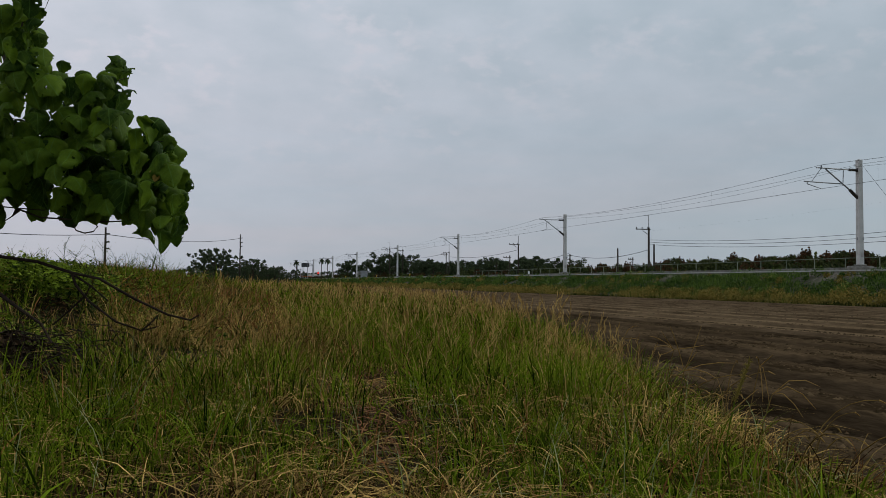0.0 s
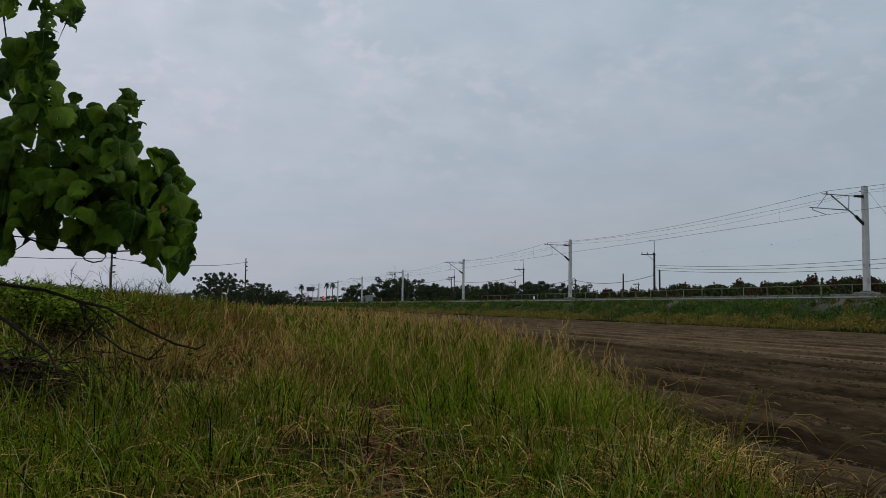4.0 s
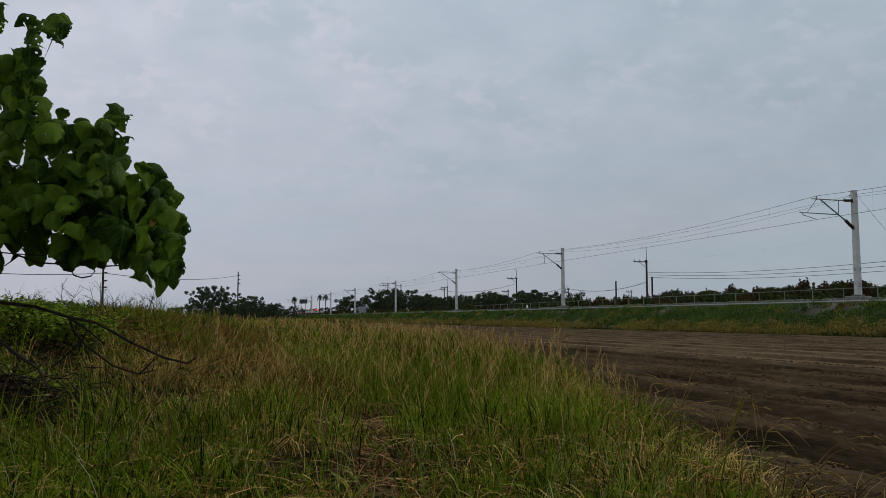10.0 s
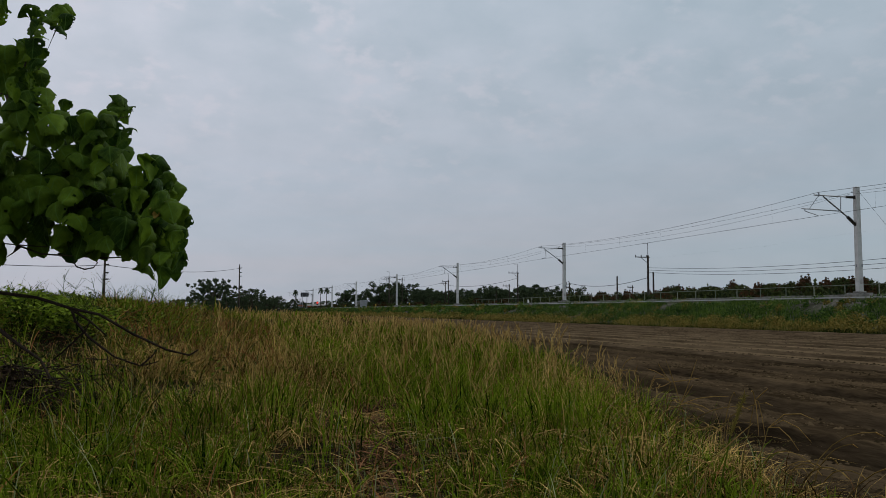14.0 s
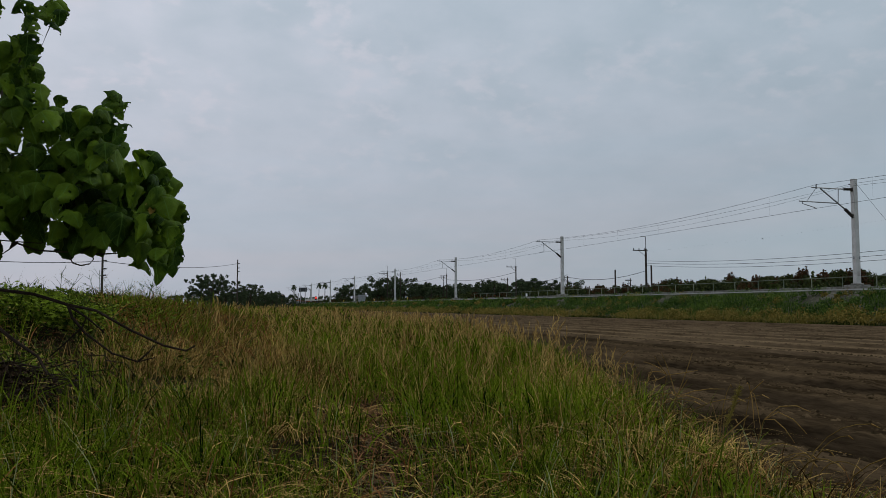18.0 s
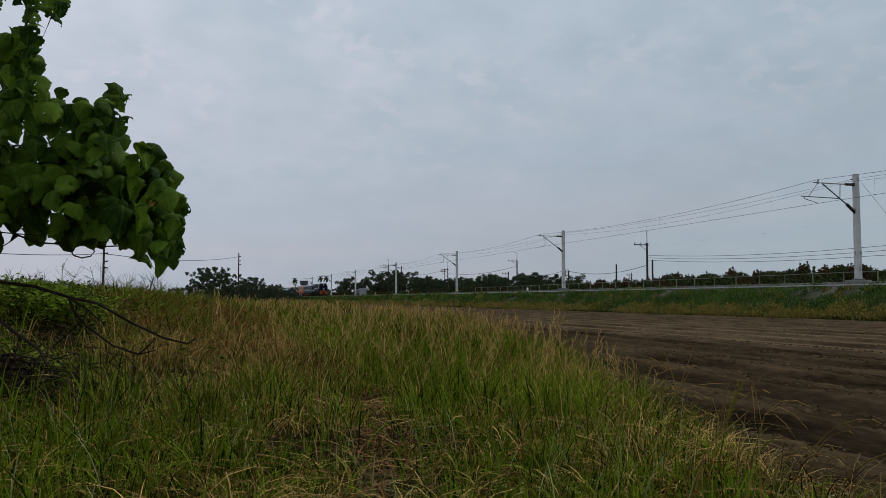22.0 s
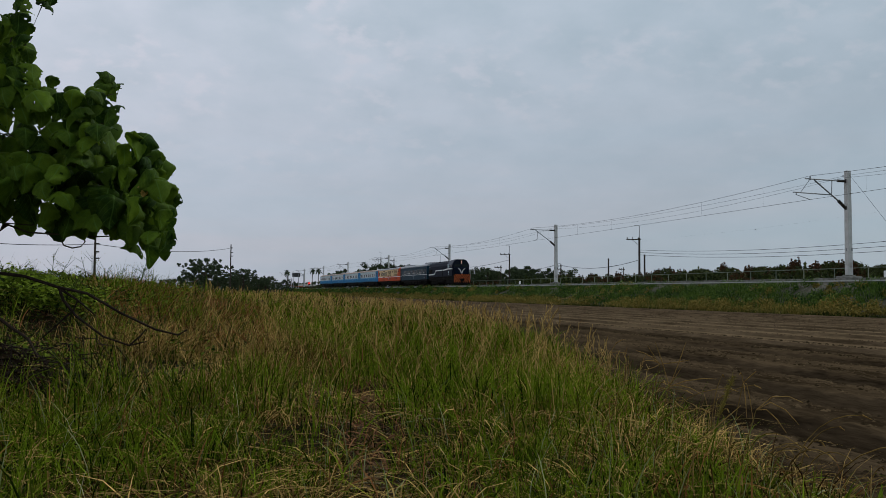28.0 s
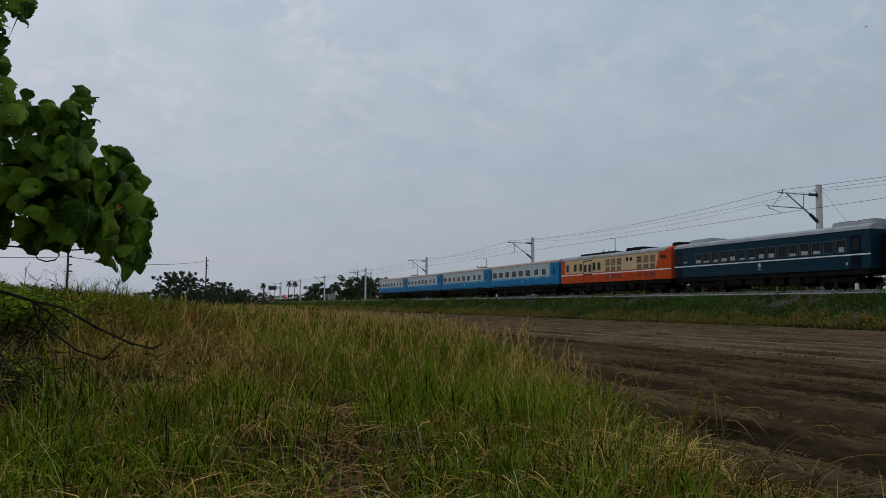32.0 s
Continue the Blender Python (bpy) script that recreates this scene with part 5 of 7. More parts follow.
def front_loco():
    L, w = 15.6, 1.38
    c = thing("diesel_locomotive", "dark navy diesel locomotive with white line and orange-striped front", "locomotive")
    f = L / 2
    part("hood", extrude_x(bmesh.new(), [(-w, 1.5), (-w, 3.25), (-w * 0.88, 3.70), (-w * 0.62, 3.90), (w * 0.62, 3.90), (w * 0.88, 3.70), (w, 3.25), (w, 1.5)], -f + 0.5, f - 3.6), M_NAVY, c)
    part("cab", extrude_x(bmesh.new(), [(-w - 0.03, 1.5), (-w - 0.03, 3.30), (-w * 0.72, 3.98), (-w * 0.55, 4.10), (w * 0.55, 4.10), (w * 0.72, 3.98), (w + 0.03, 3.30), (w + 0.03, 1.5)], f - 3.598, f - 0.9), M_NAVY, c)
    # blunt nose, a little narrower than the cab
    bm = bmesh.new()
    box(bm, f - 0.898, f - 0.45, -1.22, 1.22, 1.5, 2.86, 0.08)
    part("nose", bm, M_NAVY, c)
    part("windscreen_head", extrude_x(bmesh.new(), [(-1.30, 2.86), (-1.30, 3.28), (-0.95, 3.92), (0.95, 3.92), (1.30, 3.28), (1.30, 2.86)], f - 0.898, f - 0.7), M_NAVY, c)
    for y in (-0.66, 0.66):
        part("windscreen", box(bmesh.new(), f - 0.698, f - 0.68, y - 0.48, y + 0.48, 2.98, 3.42, 0.01), M_SCREEN, c)
    part("lamp_housing", box(bmesh.new(), f - 0.698, f - 0.60, -0.2, 0.2, 3.4, 4.05, 0.03), M_BLACK, c)
    for z in (3.58, 3.84):
        part("headlight", tube(bmesh.new(), [(f - 0.60, 0, z), (f - 0.55, 0, z)], 0.065, 10), M_LAMP, c, "small lit headlight")
    for y in (-0.62, 0.62):
        part("number_board", box(bmesh.new(), f - 0.698, f - 0.65, y - 0.28, y + 0.28, 3.64, 3.80, 0.01), M_SCREEN, c)
    # white chevron on the nose
    bm = bmesh.new()
    for s in (-1, 1):
        for (y0, z0), (y1, z1) in (((0.0, 1.92), (0.10, 2.26)), ((0.10, 2.26), (0.26, 2.52)), ((0.26, 2.52), (0.50, 2.70))):
            q = [bm.verts.new((f - 0.446, s * y0, z0)), bm.verts.new((f - 0.446, s * (y0 + 0.09), z0)), bm.verts.new((f - 0.446, s * (y1 + 0.09), z1 - 0.03)), bm.verts.new((f - 0.446, s * y1, z1 + 0.05))]
            q2 = [bm.verts.new((v.co.x - 0.006, v.co.y, v.co.z)) for v in q]
            bm.faces.new(q)
            for k in range(4):
                bm.faces.new((q[k], q[(k + 1) % 4], q2[(k + 1) % 4], q2[k]))
    part("chevron", bm, M_WHITE, c, "white chevron on the nose")
    # front apron with slanting warning stripes
    ap = part("front_apron", box(bmesh.new(), f - 0.40, f - 0.18, -1.42, 1.42, 0.35, 1.84, 0.03), M_BLACK, c)
    for s in (-1, 1):
        for k in range(7):
            y0 = 0.05 + 0.33 * k
            bm = bmesh.new()
            x = f - 0.18
            for z0, z1 in ((0.50, 1.78),):
                lean = 0.92
                pts = []
                for yy, zz in ((y0, z1), (y0 + 0.165, z1), (y0 + 0.165 - lean, z0), (y0 - lean, z0)):
                    pts.append((yy, zz))
                pts = [(min(max(yy, 0.0), 1.40), zz) for yy, zz in pts]
                # cut to the apron where the band leaves it
                if y0 - lean < 0:
                    cut = z1 - (z1 - z0) * (y0 / lean)
                    cut2 = z1 - (z1 - z0) * min(1, (y0 + 0.165) / lean)
                    pts = [(y0, z1), (y0 + 0.165, z1), (0.0 if y0 + 0.165 < lean else y0 + 0.165 - lean, cut2 if y0 + 0.165 < lean else z0), (0.0, z0 if y0 + 0.165 >= lean else cut), (0.0, cut)]
                    if y0 + 0.165 < lean:
                        pts = pts[:3] + pts[4:]
                pts = [(min(yy, 1.40), zz) for yy, zz in pts]
                q = [bm.verts.new((x + 0.006, s * yy, zz)) for yy, zz in pts]
                bm.faces.new(q)
                q2 = [bm.verts.new((x, s * yy, zz)) for yy, zz in pts]
                for i in range(len(q)):
                    bm.faces.new((q[i], q[(i + 1) % len(q)], q2[(i + 1) % len(q)], q2[i]))
                bmesh.ops.recalc_face_normals(bm, faces=bm.faces)
            part("stripe", bm, M_STRIPE, ap, "orange warning stripe")
    part("coupler_pocket", box(bmesh.new(), f - 0.17, f + 0.05, -0.32, 0.32, 0.62, 1.12, 0.04), M_BLACK, c)
    bm = extrude_x(bmesh.new(), [(-1.25, 0.06), (-1.35, 0.34), (1.35, 0.34), (1.25, 0.06)], f - 0.34, f - 0.2)
    part("snow_guard", bm, M_BLACK, c)
    # side details
    bands("white_line", (-f + 0.5, -f + 3.9, 1.82, 1.98, w), M_WHITE, c)
    for k in range(6):
        e0, e1 = (0.5 - 0.5 * math.cos(math.pi * q / 6) for q in (k, k + 1))
        bands("white_line", (-f + 3.9 + 0.2 * k, -f + 4.1 + 0.2 * k, 1.82 + 0.62 * e0, 1.98 + 0.64 * e0, w, 1.82 + 0.62 * e1, 1.98 + 0.64 * e1), M_WHITE, c)
    bands("white_line", (-f + 5.1, f - 5.6, 2.44, 2.62, w), M_WHITE, c)
    bands("white_line", (f - 5.5, f - 3.61, 2.46, 2.64, w, 2.58, 2.77), M_WHITE, c)
    bands("white_line", (f - 3.59, f - 0.9, 2.58, 2.77, w + 0.03), M_WHITE, c)
    for s in (-1, 1):
        for x in (f - 3.3, f - 2.82):
            part("cab_window", box(bmesh.new(), x - 0.19, x + 0.19, s * (w + 0.031), s * (w + 0.045), 2.86, 3.36, 0.01), M_PALE, c, "pale cab side window")
        part("cab_window", box(bmesh.new(), f - 2.1, f - 1.2, s * (w + 0.031), s * (w + 0.04), 2.95, 3.3, 0.01), M_PANE, c)
        part("emblem", tube(bmesh.new(), [(f - 3.0, s * (w + 0.031), 2.14), (f - 3.0, s * (w + 0.04), 2.14)], 0.16, 12), M_PALE, c, "round pale emblem")
        part("plate", box(bmesh.new(), f - 3.25, f - 2.75, s * (w + 0.031), s * (w + 0.038), 1.78, 1.88), M_PALE, c)
        part("plate", box(bmesh.new(), -f + 1.0, -f + 1.5, s * w, s * (w + 0.008), 3.10, 3.20), M_PALE, c)
        part("grille", box(bmesh.new(), -f + 0.8, -f + 2.9, s * w, s * (w + 0.012), 1.98, 2.75, 0.01), M_BLACK, c, "black radiator grille")
        part("walkway", box(bmesh.new(), -f + 0.3, f - 0.4, s * 1.22, s * 1.42, 1.40, 1.49), M_BLACK, c)
        part("panel", box(bmesh.new(), f - 6.6, f - 6.2, s * w, s * (w + 0.02), 1.62, 3.0, 0.01), M_BLACK, c)
        for x in (-0.8, 0.6):
            part("hood_door", box(bmesh.new(), x - 0.58, x + 0.58, s * w, s * (w + 0.012), 1.6, 2.36, 0.01), M_NAVY, c)
        bm = bmesh.new()
        tube(bm, [(f - 0.25, s * 1.3, 1.66), (f - 0.25, s * 1.3, 2.62), (f - 0.8, s * 1.32, 2.62)], 0.02, 5)
        tube(bm, [(f - 0.1, s * 1.38, 1.0), (f - 0.1, s * 1.38, 2.5), (f - 0.25, s * 1.3, 2.62)], 0.02, 5)
        part("handrail", bm, M_BLACK if s < 0 else M_GREY, c)
    for x in (-5.2, -2.6, 0.0, 2.2):
        part("roof_hatch", box(bmesh.new(), x - 0.8, x + 0.8, -0.6, 0.6, 3.902, 4.0, 0.03), M_BLACK, c)
    for s in (-1, 1):
        sl = [(s * (w + 0.035), 3.305), (s * (w * 0.72 + 0.012), 3.985), (s * w * 0.72, 3.93), (s * (w - 0.02), 3.30)]
        part("cab_roof_slope", extrude_x(bmesh.new(), sl, f - 4.1, f - 1.25), M_CABROOF, c, "grey cab roof slope, lighter than the cab")
        part("roof_edge_rail", tube(bmesh.new(), [(-f + 0.7, s * 0.86, 3.99), (f - 3.7, s * 0.86, 3.99)], 0.035, 5), M_BLACK, c)
        for k in range(6):
            part("rail_post", box(bmesh.new(), -f + 1.2 + 1.8 * k, -f + 1.32 + 1.8 * k, s * 0.82, s * 0.90, 3.85, 4.02), M_CABROOF if k % 2 else M_BLACK, c)
    part("cab_roof_hatch", box(bmesh.new(), f - 3.0, f - 1.1, -0.7, 0.7, 4.102, 4.18, 0.04), M_BLACK, c)
    part("fuel_tank", extrude_x(bmesh.new(), [(-1.25, 0.55), (-1.3, 0.8), (-1.3, 1.2), (1.3, 1.2), (1.3, 0.8), (1.25, 0.55), (0.9, 0.35), (-0.9, 0.35)], -1.8, 1.8), M_BLACK, c)
    part("side_sill", box(bmesh.new(), -f + 0.4, f - 0.45, -1.36, 1.36, 0.95, 1.199, 0.02), M_BLACK, c)
    for x0, x1 in ((-f + 0.9, -f + 5.4), (f - 5.8, f - 0.9)):
        part("bogie_cover", box(bmesh.new(), x0, x1, -1.12, 1.12, 0.32, 0.948, 0.05), M_BLACK, c)
    part("air_tank", tube(bmesh.new(), [(1.85, -1.05, 0.72), (2.4, -1.05, 0.72)], 0.2, 10), M_BLACK, c)
    part("frame", box(bmesh.new(), -f + 0.2, f - 0.42, -1.3, 1.3, 1.2, 1.398), M_BLACK, c)
    bogie(c, -f + 3.2, 0.46, (-1.6, 0, 1.6))
    bogie(c, f - 3.4, 0.46, (-1.6, 0, 1.6))
    return c


# each vehicle with the distance from the train's nose to its middle
TRAIN = [(front_loco(), 7.7), (dark_coach(), 26.1), (orange_loco(), 46.6)]
first_blue = blue_coach(31)
TRAIN.append((first_blue, 67.3))
for k in range(3):
    TRAIN.append((copy_thing(first_blue, pose(RAIL_X, 400 + 20 * k, RAIL_Z)), 87.5 + 20.2 * k))


# ---- the tree that reaches into view ----
def leaf_mesh(seed):
    """A broad heart-shaped leaf that arches over from its stalk and hangs with a pointed tip; its rim is ragged and a few holes are eaten in it."""
    g = random.Random(seed)
    rows, cols = 15, 11
    v = []
    droop, cup, over = g.uniform(1.35, 1.75), g.uniform(0.25, 0.6), g.uniform(0.32, 0.6)
    x = z = 0.0
    for i in range(rows):
        s = i / (rows - 1)
        ang = -0.35 + (droop + 0.35) * min(1.0, s / over) ** 0.8 + 0.25 * math.sin(5 * s + seed)
        if i:
            x += math.cos(ang) / (rows - 1)
            z -= math.sin(ang) / (rows - 1)
        wd = 0.98 * (s + 0.05) ** 0.42 * (1 - s) ** 0.80
        if i == rows - 1:
            wd = 0.006
        for j in range(cols):
            t = (j / (cols - 1)) * 2 - 1
            lobe = -0.20 * abs(t) ** 1.5 * max(0.0, 1 - s / 0.3)
            rim = 1.0 - (0.24 * g.random() ** 2 if j in (0, cols - 1) else 0.0)
            fold = cup * wd * t * t + 0.05 * math.sin(7 * s + 2 * seed) * abs(t) ** 3
            ripple = 0.022 * math.sin(11 * s + 5 * t + seed)
            w2 = wd * rim * (1 - 0.3 * cup * t * t)
            v.append((x + lobe * math.cos(ang) - math.sin(ang) * (fold + ripple), t * w2, z - lobe * math.sin(ang) - math.cos(ang) * (fold + ripple)))
    eaten = {(g.randrange(3, rows - 3), g.choice((1, 2, 3, 6, 7, 8))) for _ in range(g.choice((1, 2, 3, 4)))}
    nicks = {(g.randrange(2, rows - 2), g.choice((0, cols - 2))) for _ in range(g.choice((2, 3, 5)))}
    q = [(i * cols + j, i * cols + j + 1, (i + 1) * cols + j + 1, (i + 1) * cols + j) for i in range(rows - 1) for j in range(cols - 1) if (i, j) not in eaten | nicks]
    return soup(np.array(v), quads=np.array(q), smooth=True)


def at(a, d, z):
    return Vector((*from_camera(a, d), z))


# darker copy of the leaf colours, with the crown's inner shade painted in
M_LEAFIN = mat("shaded_broad_leaves", (0.017, 0.042, 0.005), (0.090, 0.158, 0.012), 5, 0.6, 0.12, 60, vary="island", through_light=0.42, low=0.2, high=0.85, spec=0.1)
leaf_tree = thing("broadleaf_tree", "young tree with large drooping heart-shaped green leaves", "tree")
LEAVES = []
for k in range(10):
    me = leaf_mesh(70 + k)
    me.materials.append(M_LEAF)
    LEAVES.append(me)
OLD_LEAF = leaf_mesh(99)
OLD_LEAF.materials.append(M_LEAFOLD)
TA, TD = -2.35, 2.9
trunk_z = float(bank_height(np.array(TA), np.array(TD)))
part("trunk", tube(bmesh.new(), [at(TA, TD, trunk_z - 0.15), at(TA + 0.05, TD - 0.03, trunk_z + 0.5), at(TA + 0.12, TD - 0.05, 1.5), at(TA + 0.1, TD, 2.4)], [0.07, 0.055, 0.045, 0.03], 8), M_BARK, leaf_tree)
# clumps of leaves at the ends of the twigs: middle (aside, height), half width and half height
CLUMPS = (
    (-1.437, 1.815, 0.057, 0.075), (-1.307, 1.785, 0.043, 0.050), (-1.224, 1.776, 0.054, 0.060), (-1.312, 1.682, 0.060, 0.062), (-1.293, 1.578, 0.040, 0.055),
    (-1.385, 1.560, 0.105, 0.140), (-1.240, 1.462, 0.064, 0.090), (-1.118, 1.432, 0.067, 0.086), (-1.030, 1.463, 0.055, 0.078), (-1.070, 1.368, 0.089, 0.075),
    (-1.310, 1.321, 0.169, 0.161), (-1.056, 1.241, 0.124, 0.108), (-0.918, 1.262, 0.088, 0.088), (-0.868, 1.143, 0.080, 0.102), (-0.886, 1.016, 0.085, 0.110),
    (-1.210, 1.122, 0.165, 0.132), (-1.390, 1.170, 0.110, 0.095), (-1.032, 1.090, 0.107, 0.104), (-1.415, 1.020, 0.052, 0.065), (-1.500, 1.200, 0.12, 0.20),
)
lg = random.Random(12)


def stray(m, co, room=1.10):
    """The share of a leaf that hangs outside all the clumps."""
    ct, st = math.cos(THETA), math.sin(THETA)
    out = 0
    for c in co:
        p = m @ c
        a, d = p.x * ct - p.y * st, p.x * st + p.y * ct
        a, z = a * 2.6 / d, 0.85 + (p.z - 0.85) * 2.6 / d
        out += all(((a - k[0]) / k[2]) ** 2 + ((z - k[1]) / k[3]) ** 2 > room for k in CLUMPS)
    return out / len(co)


def hang(clump, near, far, sizes):
    """A pose for one leaf in a clump: its stalk above, its tip below, inside the crown's lobes."""
    best, least = None, 9.0
    a0, z0, ra, rz = clump
    for _ in range(14):
        q, r = lg.random() * 6.283, math.sqrt(lg.random())
        size, d = lg.uniform(*sizes), lg.uniform(near, far)
        a, z = a0 + ra * r * math.cos(q), z0 + rz * r * math.sin(q) + size * 0.30
        base = at(a * d / 2.6, d, 0.85 + (z - 0.85) * d / 2.6)
        m = Matrix.Translation(base) @ pose(0, 0, 0, lg.gauss(0, 16), lg.gauss(-4, 16), lg.gauss(-105, 52)) @ Matrix.Scale(size, 4)
        s = stray(m, LEAF_CO)
        if s < least:
            best, least = m, s
        if s < 0.06:
            break
    return best


LEAF_CO = [v.co.copy() for v in LEAVES[0].vertices][::5]
shade_v, shade_q = [], []
for i, clump in enumerate(CLUMPS):
    a0, z0, ra, rz = clump
    n = 1 + round(2050 * ra * rz)
    # the twig that carries the clump
    root = at(-1.42, 2.68, 1.50) if z0 > 1.65 else at(TA + 0.1, TD - 0.03, 1.45 if z0 < 1.25 else z0 - 0.05)
    p0 = at(a0 * 1.03 - ra * 0.5, 2.70, z0 + 0.25 * rz)
    part("twig", tube(bmesh.new(), [root, root.lerp(p0, 0.55) + Vector((0, 0, -0.04)), p0, p0.lerp(at(a0, 2.62, z0), 0.6), at(a0 + 0.3 * ra, 2.62, z0 + 0.1 * rz)], [0.006, 0.0032, 0.0022, 0.0018, 0.001], 5), M_BARK, leaf_tree)
    for k in range(n):
        old = i == 13 and k == 0
        lf = part("leaf", OLD_LEAF if old else LEAVES[lg.randrange(10)], None, leaf_tree)
        lf.matrix_world = Matrix.Translation(at(-0.842, 2.42, 1.155)) @ pose(0, 0, 0, 0, 0, -105) @ Matrix.Scale(0.045, 4) if old else hang(clump, 2.42, 2.80, (0.072, 0.105) if i == 14 else (0.088, 0.128) if ra > 0.07 else (0.058, 0.086))
    src = LEAVES[i % 10]
    co = [v.co.copy() for v in src.vertices]
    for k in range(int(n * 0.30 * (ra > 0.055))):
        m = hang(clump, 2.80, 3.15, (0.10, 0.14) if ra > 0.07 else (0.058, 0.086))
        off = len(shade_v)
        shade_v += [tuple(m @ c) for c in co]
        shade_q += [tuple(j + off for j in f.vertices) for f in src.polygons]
tagged(part("inner_leaves", soup(np.array(shade_v), quads=np.array(shade_q), material=M_LEAFIN, smooth=True), None, leaf_tree), "inner leaves with the crown's shade in their darker colour", kind="stuff")
# unseen crown leaves and limbs, added above and beside the view to shade the hollow
co = [v.co.copy() for v in LEAVES[3].vertices]
faces = [tuple(f.vertices) for f in LEAVES[3].polygons]
crown_v, crown_q = [], []
while len(crown_v) < 170 * len(co):
    u = Vector((lg.gauss(0, 1), lg.gauss(0, 1), lg.gauss(0, 1))).normalized() * lg.uniform(0.5, 1.0)
    a, d, z = -2.3 + 1.6 * u.x, 3.5 + 1.6 * u.y, 2.4 + 1.2 * u.z
    if z < 1.15 or not (a < -0.70 * d or z > 1.15 + 0.46 * d):
        continue
    m = Matrix.Translation(at(a, d, z)) @ pose(0, 0, 0, lg.gauss(0, 18), lg.gauss(-6, 20), lg.uniform(0, 360)) @ Matrix.Scale(lg.uniform(0.11, 0.16), 4)
    off = len(crown_v)
    crown_v += [tuple(m @ c) for c in co]
    crown_q += [tuple(j + off for j in f) for f in faces]
tagged(part("crown", soup(np.array(crown_v), quads=np.array(crown_q), material=M_LEAFIN, smooth=True), None, leaf_tree), "unseen upper leaves added to shade the hollow", kind="stuff")
for z0, a1, d1, z1 in ((1.7, -3.2, 3.6, 2.2), (1.9, -2.6, 4.0, 2.6), (2.1, -1.9, 2.6, 2.75), (1.8, -3.0, 2.6, 2.3)):
    part("limb", tube(bmesh.new(), [at(TA + 0.11, TD, z0), at((TA + a1) / 2, (TD + d1) / 2, (z0 + z1) / 2 + 0.05), at(a1, d1, z1)], [0.022, 0.015, 0.006], 6), M_BARK, leaf_tree)
# boughs that show below the leaves
for pts, r in (
    ([(TA + 0.1, TD, 1.40), (-1.50, 2.62, 1.182), (-1.419, 2.62, 1.120), (-1.343, 2.62, 1.052), (-1.271, 2.62, 1.026), (-1.198, 2.62, 1.022), (-1.072, 2.62, 1.014), (-0.99, 2.62, 1.018), (-0.90, 2.62, 1.045)], 0.0042),
    ([(TA + 0.1, TD, 1.16), (-1.49, 2.62, 1.068), (-1.416, 2.62, 1.061), (-1.334, 2.62, 1.054), (-1.263, 2.62, 1.049), (-1.20, 2.62, 1.065)], 0.0030),
    ([(-1.343, 2.62, 1.052), (-1.36, 2.62, 1.03), (-1.39, 2.62, 1.01), (-1.42, 2.62, 0.99)], 0.0022),
):
    n = len(pts)
    part("bough", tube(bmesh.new(), [at(*p) for p in pts], [0.009] + [r * (1 - 0.6 * k / n) for k in range(1, n)], 6), M_BARK, leaf_tree)
part("tendril", tube(bmesh.new(), [at(-1.13, 2.62, 1.022) + Vector((0.035 * math.sin(k * 0.8), 0, -0.022 + 0.022 * math.cos(k * 0.8))) for k in range(8)], 0.0022, 4), M_BARK, leaf_tree)

# dead branches that lie over the weeds below it
dead = thing("dead_branch", "thin bare dark dead branch drooping over the grass", "branch")
for pts, r in (
    ([(-2.016, 2.772, 0.982), (-1.461, 2.730, 0.906), (-1.331, 2.730, 0.889), (-1.219, 2.730, 0.854), (-1.126, 2.730, 0.835), (-1.014, 2.730, 0.772), (-0.901, 2.730, 0.720), (-0.827, 2.730, 0.703), (-0.799, 2.730, 0.720)], 0.0105),
    ([(-1.219, 2.730, 0.854), (-1.200, 2.722, 0.813), (-1.153, 2.713, 0.762), (-1.060, 2.705, 0.697), (-0.976, 2.705, 0.669), (-0.921, 2.705, 0.683)], 0.007),
    ([(-1.153, 2.722, 0.813), (-1.163, 2.713, 0.781), (-1.228, 2.705, 0.716), (-1.265, 2.705, 0.684)], 0.006),
    ([(-1.209, 2.730, 0.846), (-1.153, 2.722, 0.813), (-1.094, 2.722, 0.764)], 0.006),
    ([(-0.974, 2.705, 0.671), (-0.941, 2.705, 0.700), (-0.924, 2.705, 0.721)], 0.004),
    ([(-1.932, 2.940, 0.965), (-1.461, 2.730, 0.790), (-1.377, 2.705, 0.738), (-1.293, 2.688, 0.688), (-1.260, 2.688, 0.629)], 0.012),
):
    part("stick", tube(bmesh.new(), [at(*p) for p in pts], [(0.0016 + 0.5 * r) * (1 - 0.6 * k / (len(pts) - 1)) for k in range(len(pts))], 6), M_DEAD, dead)
bp_ = random.Random(41)
brush = thing("brushwood", "heap of thin dead twigs over a dark hollow", "brushwood")
for k in range(190):
    a0, d0 = bp_.gauss(-2.02, 0.22), bp_.uniform(3.45, 4.1)
    z0 = float(bank_height(np.array(a0), np.array(d0)))
    ln, q, rise = bp_.uniform(0.12, 0.45), bp_.gauss(0.1, 1.0), bp_.uniform(0.0, 0.24)
    bow = bp_.uniform(-0.05, 0.06)
    part("twig", tube(bmesh.new(), [at(a0, d0, z0 + rise + 0.06), at(a0 + 0.3 * ln * math.cos(q), d0 + 0.3 * ln * math.sin(q), z0 + rise + 0.05 + bow), at(a0 + 0.7 * ln * math.cos(q), d0 + 0.5 * ln * math.sin(q), z0 + 0.5 * rise + bow), at(a0 + ln * math.cos(q), d0 + 0.6 * ln * math.sin(q), z0 - 0.02)], [0.0026, 0.0022, 0.0018, 0.001], 4), M_DEAD, brush)

